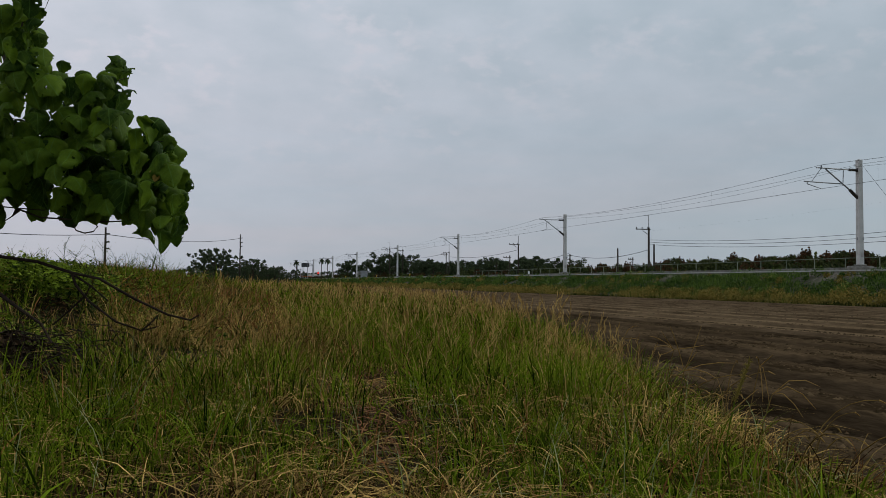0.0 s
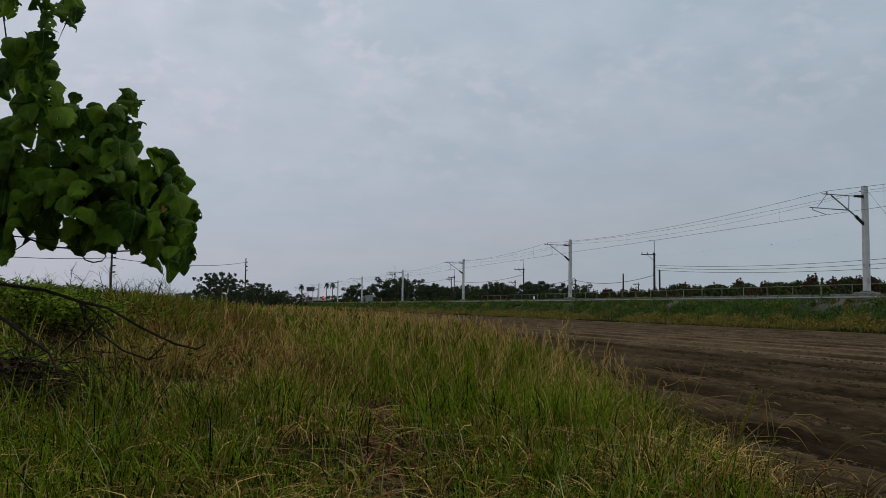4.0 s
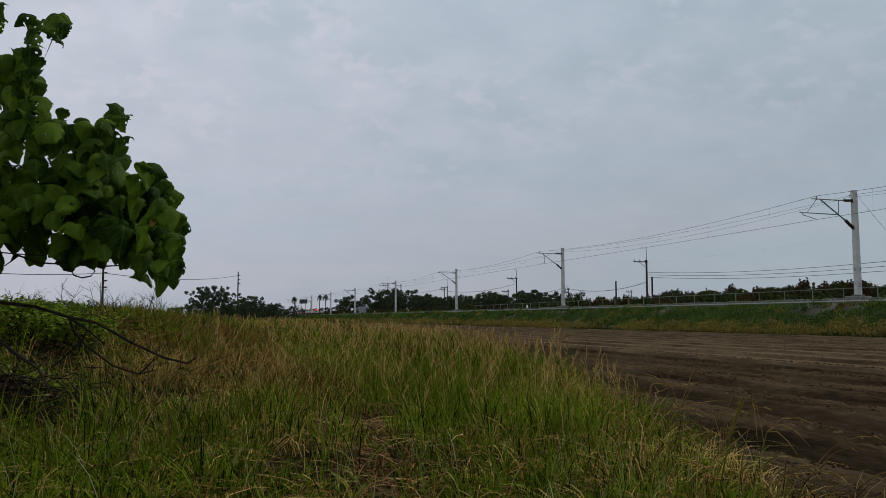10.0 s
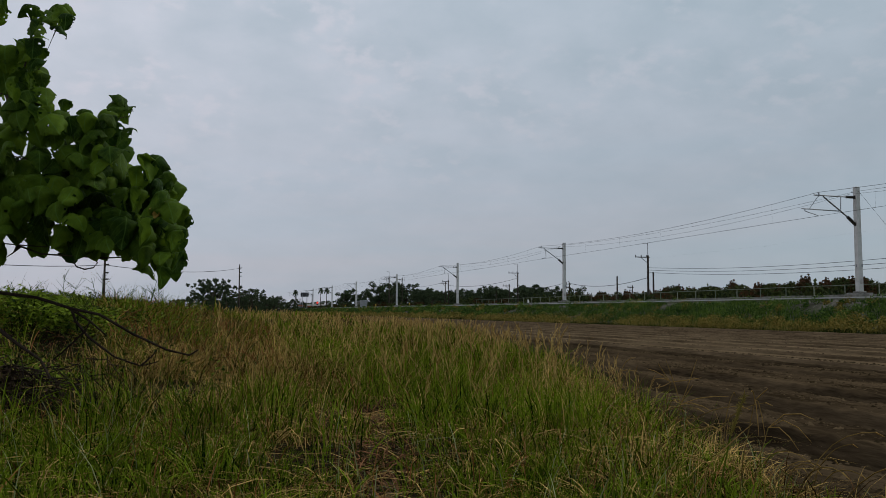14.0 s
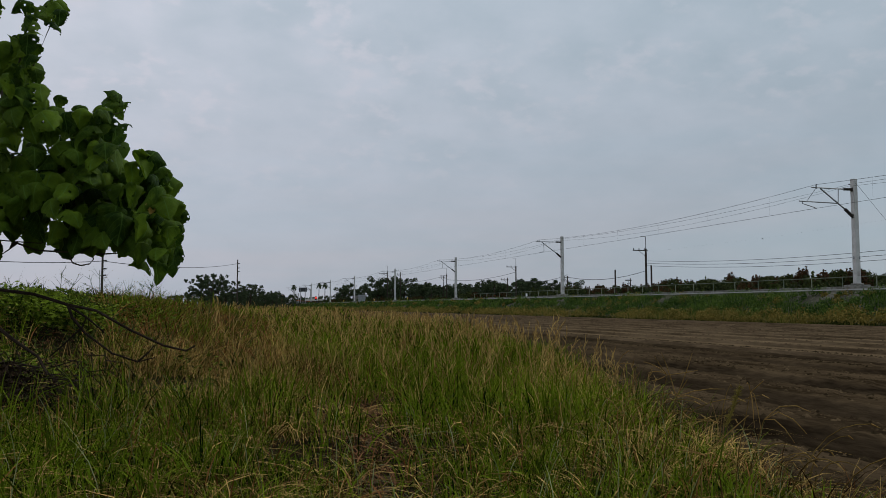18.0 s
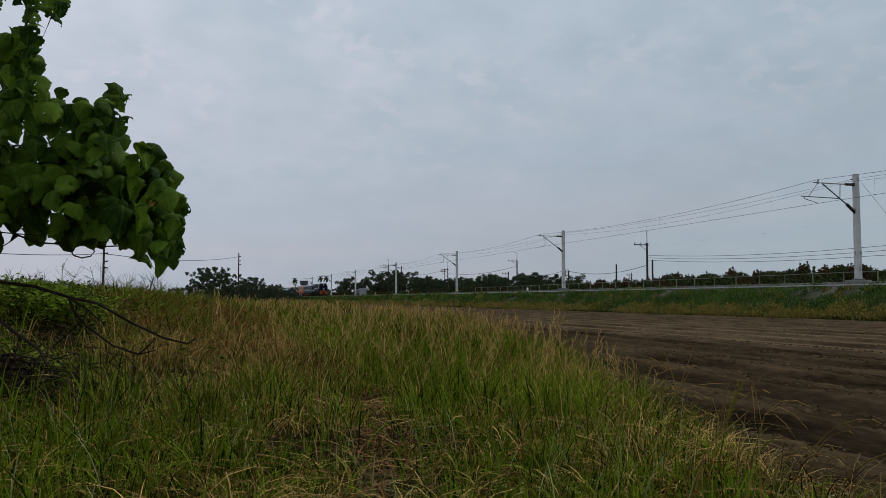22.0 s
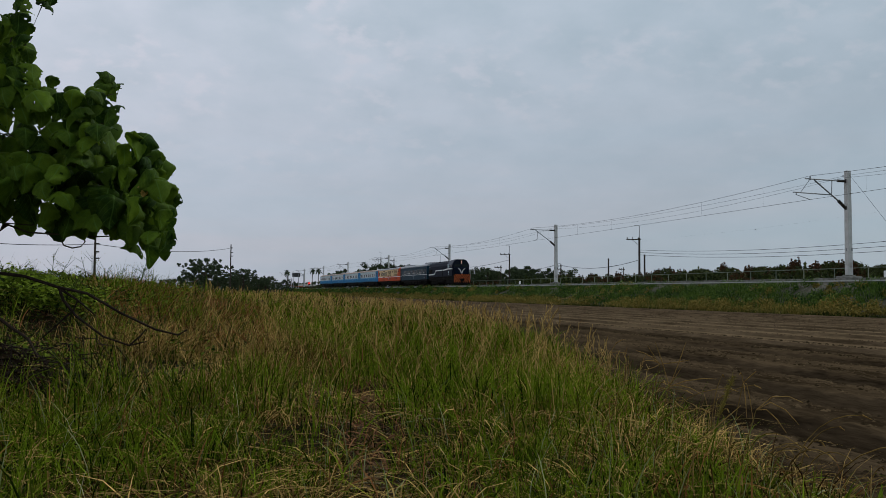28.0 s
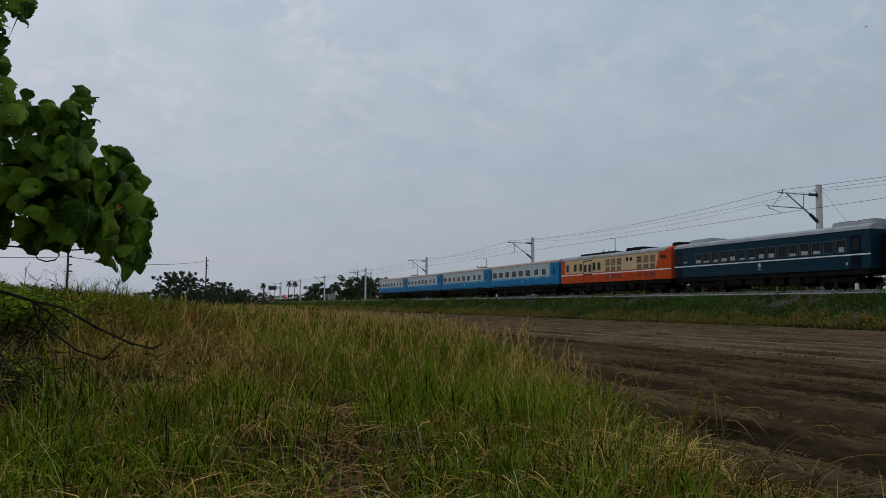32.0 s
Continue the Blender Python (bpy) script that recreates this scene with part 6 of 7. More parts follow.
# withered leaves, coloured near black to put in the shade under the twigs
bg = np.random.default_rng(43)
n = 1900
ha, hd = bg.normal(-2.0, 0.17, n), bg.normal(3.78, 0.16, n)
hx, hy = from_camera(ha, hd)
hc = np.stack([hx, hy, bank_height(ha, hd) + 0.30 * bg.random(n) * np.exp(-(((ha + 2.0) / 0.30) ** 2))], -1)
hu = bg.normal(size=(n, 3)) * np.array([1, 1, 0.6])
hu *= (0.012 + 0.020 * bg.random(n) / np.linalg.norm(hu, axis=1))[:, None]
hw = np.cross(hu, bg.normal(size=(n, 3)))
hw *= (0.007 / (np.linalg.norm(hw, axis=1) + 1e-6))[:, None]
M_DEADLEAF = mat("shade_dark_dead_leaves", (0.010, 0.008, 0.006), (0.045, 0.030, 0.018), 6, 0.9, vary="island", low=0.2, high=0.8, spec=0.0)
tagged(part("dead_leaves", soup(np.stack([hc - hu, hc + hw, hc + hu, hc - hw], 1).reshape(-1, 3), quads=np.arange(4 * n).reshape(-1, 4), material=M_DEADLEAF), None, brush), "withered leaves in the twigs, coloured dark for the hollow's shade", kind="stuff")


# ---- grass and weeds ----
def bare(a, d):
    """How bare the bank is: a worn path ahead, and a dark hollow under the tree."""
    return 0.97 * np.exp(-(((a + 0.072 * d) / 0.062) ** 2 + ((d - 3.5) / 1.5) ** 2) ** 1.5) + 0.6 * np.exp(-(((a + 2.1) / 0.5) ** 2 + ((d - 4.0) / 0.6) ** 2) ** 2) + 0.8 * np.exp(-(((a + 1.6) / 0.40) ** 2 + ((d - 3.55) / 0.45) ** 2) ** 2)


def weedy(a, d):
    """Where leafy weeds take the place of the grass: the side of the mound."""
    return np.clip((-a / np.maximum(d, 0.5) - 0.36 + 0.06 * (value_noise(a * 1.5, d * 1.5, 71) - 0.5)) / 0.07, 0, 1) * np.clip((d - 4.2) / 0.5, 0, 1) * np.clip((13 - d) / 3, 0, 1)


def scatter(n, d0, d1, seed, power=1.0, a_lo=-0.62, a_hi=0.66):
    """Roots on the bank within the wedge ahead of the camera."""
    g = np.random.default_rng(seed)
    d = d0 + (d1 - d0) * g.random(n) ** power
    a = (a_lo + (a_hi - a_lo) * g.random(n)) * d + g.normal(0, 0.05, n)
    a = np.clip(a, -22, 4)
    keep = a < bank_edge(d) + 0.42 * g.random(n) ** 2 - 0.05
    keep &= g.random(n) > bare(a, d) + 0.8 * weedy(a, d)
    keep &= g.random(n) < 0.06 + np.clip(2.3 * value_noise(a * 2.2, d * 2.2, 21) - 0.45 + 0.03 * d, 0, 1)
    return a[keep], d[keep]


def blades(a, d, phi, h, width, lean, seed, droop=0.42):
    """Arching strips with pointed tips, rooted in the bank at (a, d), leaning towards phi."""
    g = np.random.default_rng(seed)
    n = len(a)
    x, y = from_camera(a, d)
    root = np.stack([x, y, bank_height(a, d) - 0.02], -1)
    dirv = np.stack([np.cos(phi), np.sin(phi), 0 * phi], -1)
    psi = phi + np.pi / 2 + g.normal(0, 0.6, n)
    side = np.stack([np.cos(psi), np.sin(psi), 0 * psi], -1)
    side[:, 2] = g.normal(0, 0.3, n)
    ts, ws = (0, 0.3, 0.56, 0.8, 1.0), (0.8, 1.0, 0.85, 0.5, 0)
    rows = []
    for t, wk in zip(ts, ws):
        p = root + dirv * (lean * h * (0.2 * t + 0.8 * t ** 2.1))[:, None]
        p[:, 2] += h * (t - droop * np.minimum(lean, 1.9) * t ** 3)
        if wk:
            rows += [p - side * (width * wk / 2)[:, None], p + side * (width * wk / 2)[:, None]]
        else:
            rows.append(p)
    v = np.stack(rows, 1).reshape(-1, 3)
    b = 9 * np.arange(n)[:, None]
    q = np.concatenate([b + [[0, 1, 3, 2]], b + [[2, 3, 5, 4]], b + [[4, 5, 7, 6]]], 1).reshape(-1, 4)
    return v, q, b + [[6, 7, 8]]


def tussocks(clumps, per, d0, d1, h0, h1, width, radius, dry, seed, power=0.8):
    """Blades in tussocks that fan outwards; returns green and dry ones apart."""
    g = np.random.default_rng(seed)
    ca, cd = scatter(clumps, d0, d1, seed, power)
    m = len(ca)
    k = np.repeat(np.arange(m), per)
    n = len(k)
    ang, rad = g.random(n) * 2 * np.pi, radius * np.sqrt(g.random(n))
    a, d = ca[k] + np.cos(ang) * rad, cd[k] + np.sin(ang) * rad
    big = (0.6 + 0.7 * value_noise(ca * 0.9, cd * 0.9, 22)) * (0.75 + 0.5 * g.random(m))
    h = (h0 + (h1 - h0) * g.random(n) ** 1.2) * big[k]
    h *= np.clip(1.0 - (a - bank_edge(d) + 0.25) * 0.3, 0.75, 1.0) * np.interp(d, [3.2, 4.4, 6.5, 9], [0.85, 1.12, 1.22, 1.0])
    h *= 1 - 0.6 * np.exp(-((a + 0.075 * d) / 0.09) ** 2) * np.clip((4.6 - d) / 0.8, 0, 1) * np.clip((d - 1.4) / 0.5, 0, 1)
    lean = 0.08 + 0.55 * (rad / radius) * g.random(n) + (0.55 + 0.5 * np.clip((3.4 - d) / 1.0, 0, 1)) * g.random(n) ** 2
    phi = ang - THETA + g.normal(0, 1.1, n)
    w = width * (0.55 + 0.9 * g.random(n))
    p_dry = np.clip(dry - 0.14 * np.clip((-ca / cd - 0.12) / 0.2, 0, 1) + 0.35 * np.exp(-((ca + 0.2) / 0.35) ** 2) * np.clip(2.6 - cd, 0, 1) + 0.12 * np.clip((ca - bank_edge(cd) + 0.35) / 0.4, 0, 1) - 0.32 * np.clip((3.0 - cd) / 0.8, 0, 1) * np.clip(ca / 0.3, 0, 1) + 0.45 * np.exp(-(((ca + 1.4) / 0.5) ** 2 + ((cd - 4.8) / 1.0) ** 2)) + 0.9 * (value_noise(ca * 0.8 + 40, cd * 0.8, 51) - 0.5) + 0.5 * (g.random(m) - 0.5), 0.05, 0.92)
    is_dry = g.random(n) < p_dry[k]
    lean = np.where(is_dry, lean * 1.7, lean)
    w = np.where(is_dry, w * 0.7, w)
    return [blades(a[s], d[s], phi[s], h[s], w[s], lean[s], seed + 7) for s in (~is_dry, is_dry)]


def joined(pieces):
    vs, qs, ts, off = [], [], [], 0
    for v, q, t in pieces:
        vs.append(v), qs.append(q + off), ts.append(t + off)
        off += len(v)
    return np.concatenate(vs), np.concatenate(qs), np.concatenate(ts)


def loose(n, d0, d1, h0, h1, width, lean, seed, power=0.8):
    a, d = scatter(n, d0, d1, seed, power)
    g = np.random.default_rng(seed + 500)
    m = len(a)
    h = (h0 + (h1 - h0) * g.random(m)) * (0.75 + 0.5 * value_noise(a * 0.9, d * 0.9, 22))
    return blades(a, d, g.random(m) * 6.28, h, width * (0.6 + 0.8 * g.random(m)), lean * (0.3 + 1.2 * g.random(m)), seed + 900)


def straws(n, d0, d1, seed):
    """Long dead blades that arch out over the edge of the field."""
    g = np.random.default_rng(seed)
    d = d0 + (d1 - d0) * g.random(n)
    knot = np.round(d * 2.5 + 0.3 * g.normal(size=n)) / 2.5
    a = bank_edge(d) - np.abs(g.normal(0, 0.22, n)) + 0.22 * value_noise(knot * 7, 0 * d, 61)
    d = 0.55 * knot + 0.45 * d
    return blades(a, d, g.normal(-0.4, 1.3, n), 0.10 + 0.17 * g.random(n) ** 1.5, 0.0020 + 0.0022 * g.random(n), 0.3 + 1.3 * g.random(n), seed + 1, 0.4)


zones = [
    tussocks(1150, 44, 0.75, 3.0, 0.04, 0.19, 0.0032, 0.085, 0.46, 101, 0.7), tussocks(3000, 34, 3.0, 7.0, 0.08, 0.30, 0.0042, 0.10, 0.46, 102),
    tussocks(2700, 26, 7.0, 16.0, 0.12, 0.33, 0.009, 0.15, 0.27, 103), tussocks(1300, 16, 16.0, 48.0, 0.14, 0.32, 0.030, 0.3, 0.42, 104),
]
def around(n, per, seed):
    """Sparser tussocks on the rest of the bank, beside and behind the camera."""
    g = np.random.default_rng(seed)
    ca, cd = -13 + 14.2 * g.random(n), -2.7 + 22 * g.random(n)
    keep = (ca < bank_edge(cd) + 0.1) & ((np.abs(ca) > 0.64 * cd) | (cd < 0.75)) & (np.hypot(ca, cd) > np.where(cd < 0, 0.25, 0.75))
    ca, cd = ca[keep], cd[keep]
    k = np.repeat(np.arange(len(ca)), per)
    m = len(k)
    ang = g.random(m) * 6.28
    rad = 0.16 * np.sqrt(g.random(m))
    v = (ca[k] + np.cos(ang) * rad, cd[k] + np.sin(ang) * rad, ang + g.normal(0, 0.8, m), (0.08 + 0.18 * g.random(m)), 0.006 + 0.005 * g.random(m), 0.3 + 1.0 * g.random(m))
    dry_ = g.random(m) < 0.5
    return [blades(*(q[s] for q in v), seed + 3) for s in (~dry_, dry_)]


zones.append(around(6500, 10, 351))
# curled dead blades heaped in patches over the near tussocks
g = np.random.default_rng(411)
ld = 1.5 + 3.6 * g.random(9000)
la = (-0.36 + 0.80 * g.random(9000)) * ld
sel = (value_noise(la * 2.6, ld * 2.6, 412) > 0.52 + 0.12 * g.random(9000)) & (la < bank_edge(ld)) & (g.random(9000) > bare(la, ld)) & (g.random(9000) > np.clip((la / ld - 0.06) / 0.08, 0, 0.9))
la, ld = la[sel], ld[sel]
n = len(la)
lying = blades(la, ld, g.random(n) * 6.28, 0.09 + 0.11 * g.random(n), 0.0024 + 0.0022 * g.random(n), 0.8 + 1.1 * g.random(n), 413, 0.5)
green = joined([z[0] for z in zones] + [loose(9000, 0.8, 6.0, 0.05, 0.16, 0.005, 0.9, 106), loose(900, 1.0, 3.6, 0.12, 0.26, 0.0042, 0.7, 107)])
dry = joined([z[1] for z in zones] + [loose(7000, 0.9, 4.2, 0.07, 0.18, 0.0034, 1.9, 121), lying, loose(9000, 4.0, 9.0, 0.06, 0.15, 0.007, 2.2, 122), straws(480, 1.3, 6.0, 301)])
tagged(new("green_grass", soup(*green, M_BLADE)), "tussocks of green grass with arching blades on the bank", "grass", kind="stuff")
tagged(new("dry_grass", soup(*dry, M_STRAW)), "straw-coloured dry grass among the green tussocks", "grass", kind="stuff")

# pale thin culms that stand or lie across the near tussocks
tagged(new("pale_culms", soup(*joined([loose(620, 1.1, 3.6, 0.10, 0.27, 0.0026, 0.5, 151), loose(520, 1.1, 3.6, 0.05, 0.13, 0.0024, 2.4, 152)]), mat("pale_culms", (0.15, 0.18, 0.065), (0.34, 0.36, 0.17), 2.0, 0.6, vary="island", through_light=0.15, low=0.2, high=0.8, spec=0.1))), "pale greenish grass culms crossing the tussocks", "grass", kind="stuff")
ra_ = np.random.default_rng(161)
rd_ = ra_.uniform(5.2, 11.5, 3800)
ridge = blades(ra_.uniform(-0.41, -0.20, 3800) * rd_, rd_, ra_.random(3800) * 6.28, 0.16 + 0.24 * ra_.random(3800), 0.004 + 0.004 * ra_.random(3800), 0.3 + 0.8 * ra_.random(3800), 162)
rd_ = ra_.uniform(5.0, 11.5, 3400)
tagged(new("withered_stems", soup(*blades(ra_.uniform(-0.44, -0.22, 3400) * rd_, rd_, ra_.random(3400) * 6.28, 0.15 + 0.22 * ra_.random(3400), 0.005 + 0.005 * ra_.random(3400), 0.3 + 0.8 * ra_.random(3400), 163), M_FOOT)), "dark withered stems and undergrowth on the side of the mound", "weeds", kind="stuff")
tagged(new("rusty_stems", soup(*joined([ridge, loose(900, 1.2, 4.0, 0.10, 0.24, 0.0030, 0.7, 141), loose(4200, 4.0, 12.0, 0.14, 0.32, 0.005, 0.6, 142)]), M_RUSTY)), "rust-brown dead stems among the grass", "grass", kind="stuff")

# seed heads on thin culms
sa, sd = scatter(20000, 3.8, 30.0, 131, 1.0)
g = np.random.default_rng(132)
sel = g.random(len(sa)) < 0.22 + 0.65 * value_noise(sa * 0.5, sd * 0.5, 33)
sel &= sa > -0.26 * sd - 0.2 * g.random(len(sa))
sel &= g.random(len(sa)) > np.clip((-sa / sd - 0.02) / 0.14, 0, 0.65)
sa, sd = sa[sel], sd[sel]
hh = (0.24 + 0.16 * g.random(len(sa))) * np.clip(1.15 - sd / 60, 0.7, 1) * np.clip((sd + 5) / 12, 0.7, 1)
lean_s = 0.5 + g.random((len(sa), 1))
sx, sy = from_camera(sa, sd)
sz = bank_height(sa, sd)
lean_v = g.normal(0, 0.09, (len(sa), 2)) * lean_s
vs, qs, off = [], [], 0
for k in range(8):
    w = (0.0010 + 0.00042 * sd) * (0.7 if k == 0 else 1.0)
    lo, hi = (0.0, 1.0) if k == 0 else (0.62 + 0.05 * k, 0.73 + 0.05 * k)
    fan = g.normal(0, 0.013 if k else 0, (len(sa), 2))
    p0 = np.stack([sx + lean_v[:, 0] * lo, sy + lean_v[:, 1] * lo, sz + hh * lo], -1)
    p1 = np.stack([sx + lean_v[:, 0] * hi + fan[:, 0], sy + lean_v[:, 1] * hi + fan[:, 1], sz + hh * hi], -1)
    sv = np.stack([np.full(len(sa), math.cos(THETA)), np.full(len(sa), -math.sin(THETA)), np.zeros(len(sa))], -1) * w[:, None] / 2
    v = np.stack([p0 - sv, p0 + sv, p1 + sv * 0.6, p1 - sv * 0.6], 1).reshape(-1, 3)
    vs.append(v)
    qs.append(np.arange(len(v)).reshape(-1, 4) + off)
    off += len(v)
tagged(new("seeding_grass", soup(np.concatenate(vs), np.concatenate(qs), material=M_HEAD)), "tan feathery seed heads above the grass", "grass", kind="stuff")

# dead reddish litter in the hollow under the tree and along the worn path
g = np.random.default_rng(311)
ld = np.concatenate([g.normal(4.5, 0.40, 1100), g.uniform(2.3, 4.7, 420)])
la = np.concatenate([g.normal(-2.1, 0.40, 1100), -0.072 * ld[1100:] + g.normal(0, 0.06, 420)])
tagged(new("dead_litter", soup(*blades(la, ld, g.random(1520) * 6.28, 0.05 + 0.10 * g.random(1520), 0.003 + 0.004 * g.random(1520), 0.8 + 1.6 * g.random(1520), 312), M_LITTER)), "reddish-brown dead leaves and stalks on bare earth", "litter", kind="stuff")
# low growth whose dark colour paints the shade of the hollow
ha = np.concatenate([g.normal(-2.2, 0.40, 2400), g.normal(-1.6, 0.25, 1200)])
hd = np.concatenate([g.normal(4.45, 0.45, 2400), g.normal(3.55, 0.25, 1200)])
tagged(new("hollow_growth", soup(*blades(ha, hd, g.random(3600) * 6.28, np.where(hd > 3.9, 0.04 + 0.12 * g.random(3600), 0.02 + 0.06 * g.random(3600)), 0.004 + 0.006 * g.random(3600), 0.5 + 1.4 * g.random(3600), 318), M_FOOT)), "low growth coloured dark for the shade in the hollow under the tree", "weeds", kind="stuff")
pd_ = np.concatenate([g.uniform(2.2, 4.8, 360), g.normal(2.62, 0.12, 90)])
pa_ = np.concatenate([-0.072 * pd_[:360] + g.normal(0, 0.05, 360), g.uniform(-0.24, 0.06, 90)])
px_, py_ = from_camera(pa_, pd_)
rs = 0.004 + 0.015 * g.random(450) ** 2
pv = octa[None] * (1 + 0.5 * (g.random((450, 6, 3)) - 0.5)) * np.array([1.3, 1.0, 0.5]) * rs[:, None, None] + np.stack([px_, py_, bank_height(pa_, pd_) + 0.002], -1)[:, None]
tagged(new("path_crumbs", soup(pv.reshape(-1, 3), tris=(octf[None] + 6 * np.arange(450)[:, None, None]).reshape(-1, 3), material=M_BED)), "brown crumbs of earth on the worn path", "soil", kind="stuff")

# leafy weeds on the mound
g = np.random.default_rng(141)
n = 72000
wd_ = 3.7 + 10.5 * g.random(n) ** 1.2
wa = (-0.66 + 0.36 * g.random(n) ** 1.3) * wd_ + g.normal(0, 0.1, n)
keep = (value_noise(wa * 1.4, wd_ * 1.4, 44) > 0.30 + 0.25 * g.random(n)) & (g.random(n) < 0.10 + weedy(wa, wd_)) & (g.random(n) > bare(wa, wd_))
wa, wd_ = wa[keep], wd_[keep]
# three leaflets to a stalk
wa, wd_ = np.repeat(wa, 3), np.repeat(wd_, 3)
n = len(wa)
heap = 0.05 + 0.20 * value_noise(wa * 2.2, wd_ * 2.2, 45)
wx, wy = from_camera(wa, wd_)
wz = bank_height(wa, wd_) + heap * np.repeat(g.random(n // 3) ** 0.6, 3)
c = np.stack([wx, wy, wz], -1) + g.normal(0, 0.020, (n, 3))
s = (0.009 + 0.016 * g.random(n) ** 1.5) * np.clip(wd_ / 6, 0.95, 1.7)
a = g.normal(size=(n, 3)) * np.array([1, 1, 0.35])
a /= np.linalg.norm(a, axis=1)[:, None]
up = np.array([0, 0, 1.0]) + g.normal(0, 0.45, (n, 3))
b = np.cross(a, up)
b /= np.linalg.norm(b, axis=1)[:, None]
q = np.stack([c - a * s[:, None], c + b * s[:, None] * 0.62, c + a * s[:, None] * 1.1 - np.array([0, 0, 1]) * s[:, None] * 0.4, c - b * s[:, None] * 0.62], 1)
tagged(new("mound_weeds", soup(q.reshape(-1, 3), quads=np.arange(n * 4).reshape(-1, 4), material=M_WEED)), "dense bright green leafy weeds over the mound", "weeds", kind="stuff")

# dry wisps along the crest of the mound
wg = np.random.default_rng(171)
cd_ = wg.uniform(7.5, 11.5, 1300)
tagged(new("crest_wisps", soup(*blades(wg.uniform(-0.56, -0.28, 1300) * cd_, cd_, wg.random(1300) * 6.28, 0.10 + 0.30 * wg.random(1300) ** 1.6, 0.0022 + 0.002 * wg.random(1300), 0.2 + 0.7 * wg.random(1300), 172), M_STRIP)), "thin dry wisps of grass along the crest of the mound", "grass", kind="stuff")

# tall thin weeds that stand against the sky on the mound
tw = random.Random(8)
for k in range(26):
    dd = tw.uniform(7.5, 11.5)
    aa = tw.uniform(-0.52, -0.33) * dd
    z0 = float(bank_height(np.array(aa), np.array(dd)))
    h = tw.uniform(0.24, 0.45)
    wdg = thing("tall_weed", "thin branching weed gone to seed on the mound", "weed", "tall weeds")
    bm = bmesh.new()
    lx, ly = tw.uniform(-0.12, 0.12), tw.uniform(-0.1, 0.1)
    tube(bm, [(0, 0, -0.02), (lx * 0.4, ly * 0.4, h * 0.5), (lx, ly, h)], [0.0045, 0.0035, 0.002], 4)
    vv, qq = [], []
    for j in range(9):
        s = 0.4 + 0.6 * tw.random()
        a1 = tw.random() * 6.28
        ln = tw.uniform(0.05, 0.14)
        e = Vector((lx * s + math.cos(a1) * ln, ly * s + math.sin(a1) * ln, h * s + tw.uniform(0.02, 0.10)))
        part("branchlet", tube(bmesh.new(), [(lx * s, ly * s, h * s - 0.02), e], [0.002, 0.0012], 3), M_SLOPEWEED, wdg)
        for m in range(2):
            sz_ = tw.uniform(0.002, 0.005)
            o = e + Vector((tw.gauss(0, 0.015), tw.gauss(0, 0.015), tw.gauss(0, 0.015)))
            i0 = len(vv)
            vv += [o + Vector((-sz_, 0, 0)), o + Vector((0, sz_, -sz_)), o + Vector((sz_, 0, 0.3 * sz_)), o + Vector((0, -sz_, sz_))]
            qq.append((i0, i0 + 1, i0 + 2, i0 + 3))
    part("stem", bm, M_SLOPEWEED, wdg)
    tagged(part("seed_head", soup(np.array([tuple(v) for v in vv]), quads=np.array(qq), material=M_STRIP), None, wdg), kind="stuff")
    x, y = from_camera(aa, dd)
    wdg.matrix_world = pose(x, y, z0)


# rough grass along the foot and slope of the embankment
def strip_grass(name, label, n, x0, x1, h0, h1, wd, material, seed, clumpy):
    g = np.random.default_rng(seed)
    y = 14 + 330 * g.random(n) ** 1.7
    x = x0 + (x1 - x0) * g.random(n)
    keep = value_noise(x * 0.55 + 3, y * 0.28, seed) + 0.35 * value_noise(x * 2, y * 1.1, seed + 1) > clumpy
    x, y = x[keep], y[keep]
    n = len(x)
    z = embankment_z(x, y) - 0.03
    h = (h0 + (h1 - h0) * g.random(n)) * (0.55 + 0.9 * value_noise(x * 0.8, y * 0.45, seed + 2))
    w = wd * (0.6 + 0.8 * g.random(n)) * np.clip(y / 80, 1, 2.2)
    phi = g.random(n) * 6.28
    side = np.stack([np.cos(phi), np.sin(phi), 0 * phi], -1) * w[:, None] / 2
    ln = g.normal(0, 0.25, (n, 2)) * h[:, None]
    r = np.stack([x + bend(y), y, z], -1)
    m = r + np.stack([ln[:, 0] * 0.4, ln[:, 1] * 0.4, h * 0.6], -1)
    e = r + np.stack([ln[:, 0], ln[:, 1], h * 0.95], -1)
    v = np.stack([r - side, r + side, m + side * 0.8, m - side * 0.8, e], 1).reshape(-1, 3)
    b = 5 * np.arange(n)[:, None]
    return tagged(new(name, soup(v, b + [[0, 1, 2, 3]], b + [[3, 2, 4]], material)), label, "grass", kind="stuff")


strip_grass("verge_grass", "yellowing tall grass along the foot of the embankment", 34000, 32.6, 34.3, 0.22, 0.55, 0.030, M_STRIP, 201, 0.42)
# dark blades paint the shadow line under the verge grass
strip_grass("verge_foot", "short growth coloured dark for the shade at the foot of the verge", 26000, 32.35, 32.95, 0.16, 0.38, 0.04, M_FOOT, 203, 0.22)
strip_grass("slope_grass", "dark green weeds on the embankment slope", 95000, 33.7, 37.3, 0.22, 0.5, 0.036, M_SLOPEWEED, 205, 0.50)
strip_grass("shoulder_tufts", "sparse green tufts beside the pipe rail", 6000, 36.5, 38.2, 0.15, 0.5, 0.05, M_SLOPEWEED, 209, 0.98)

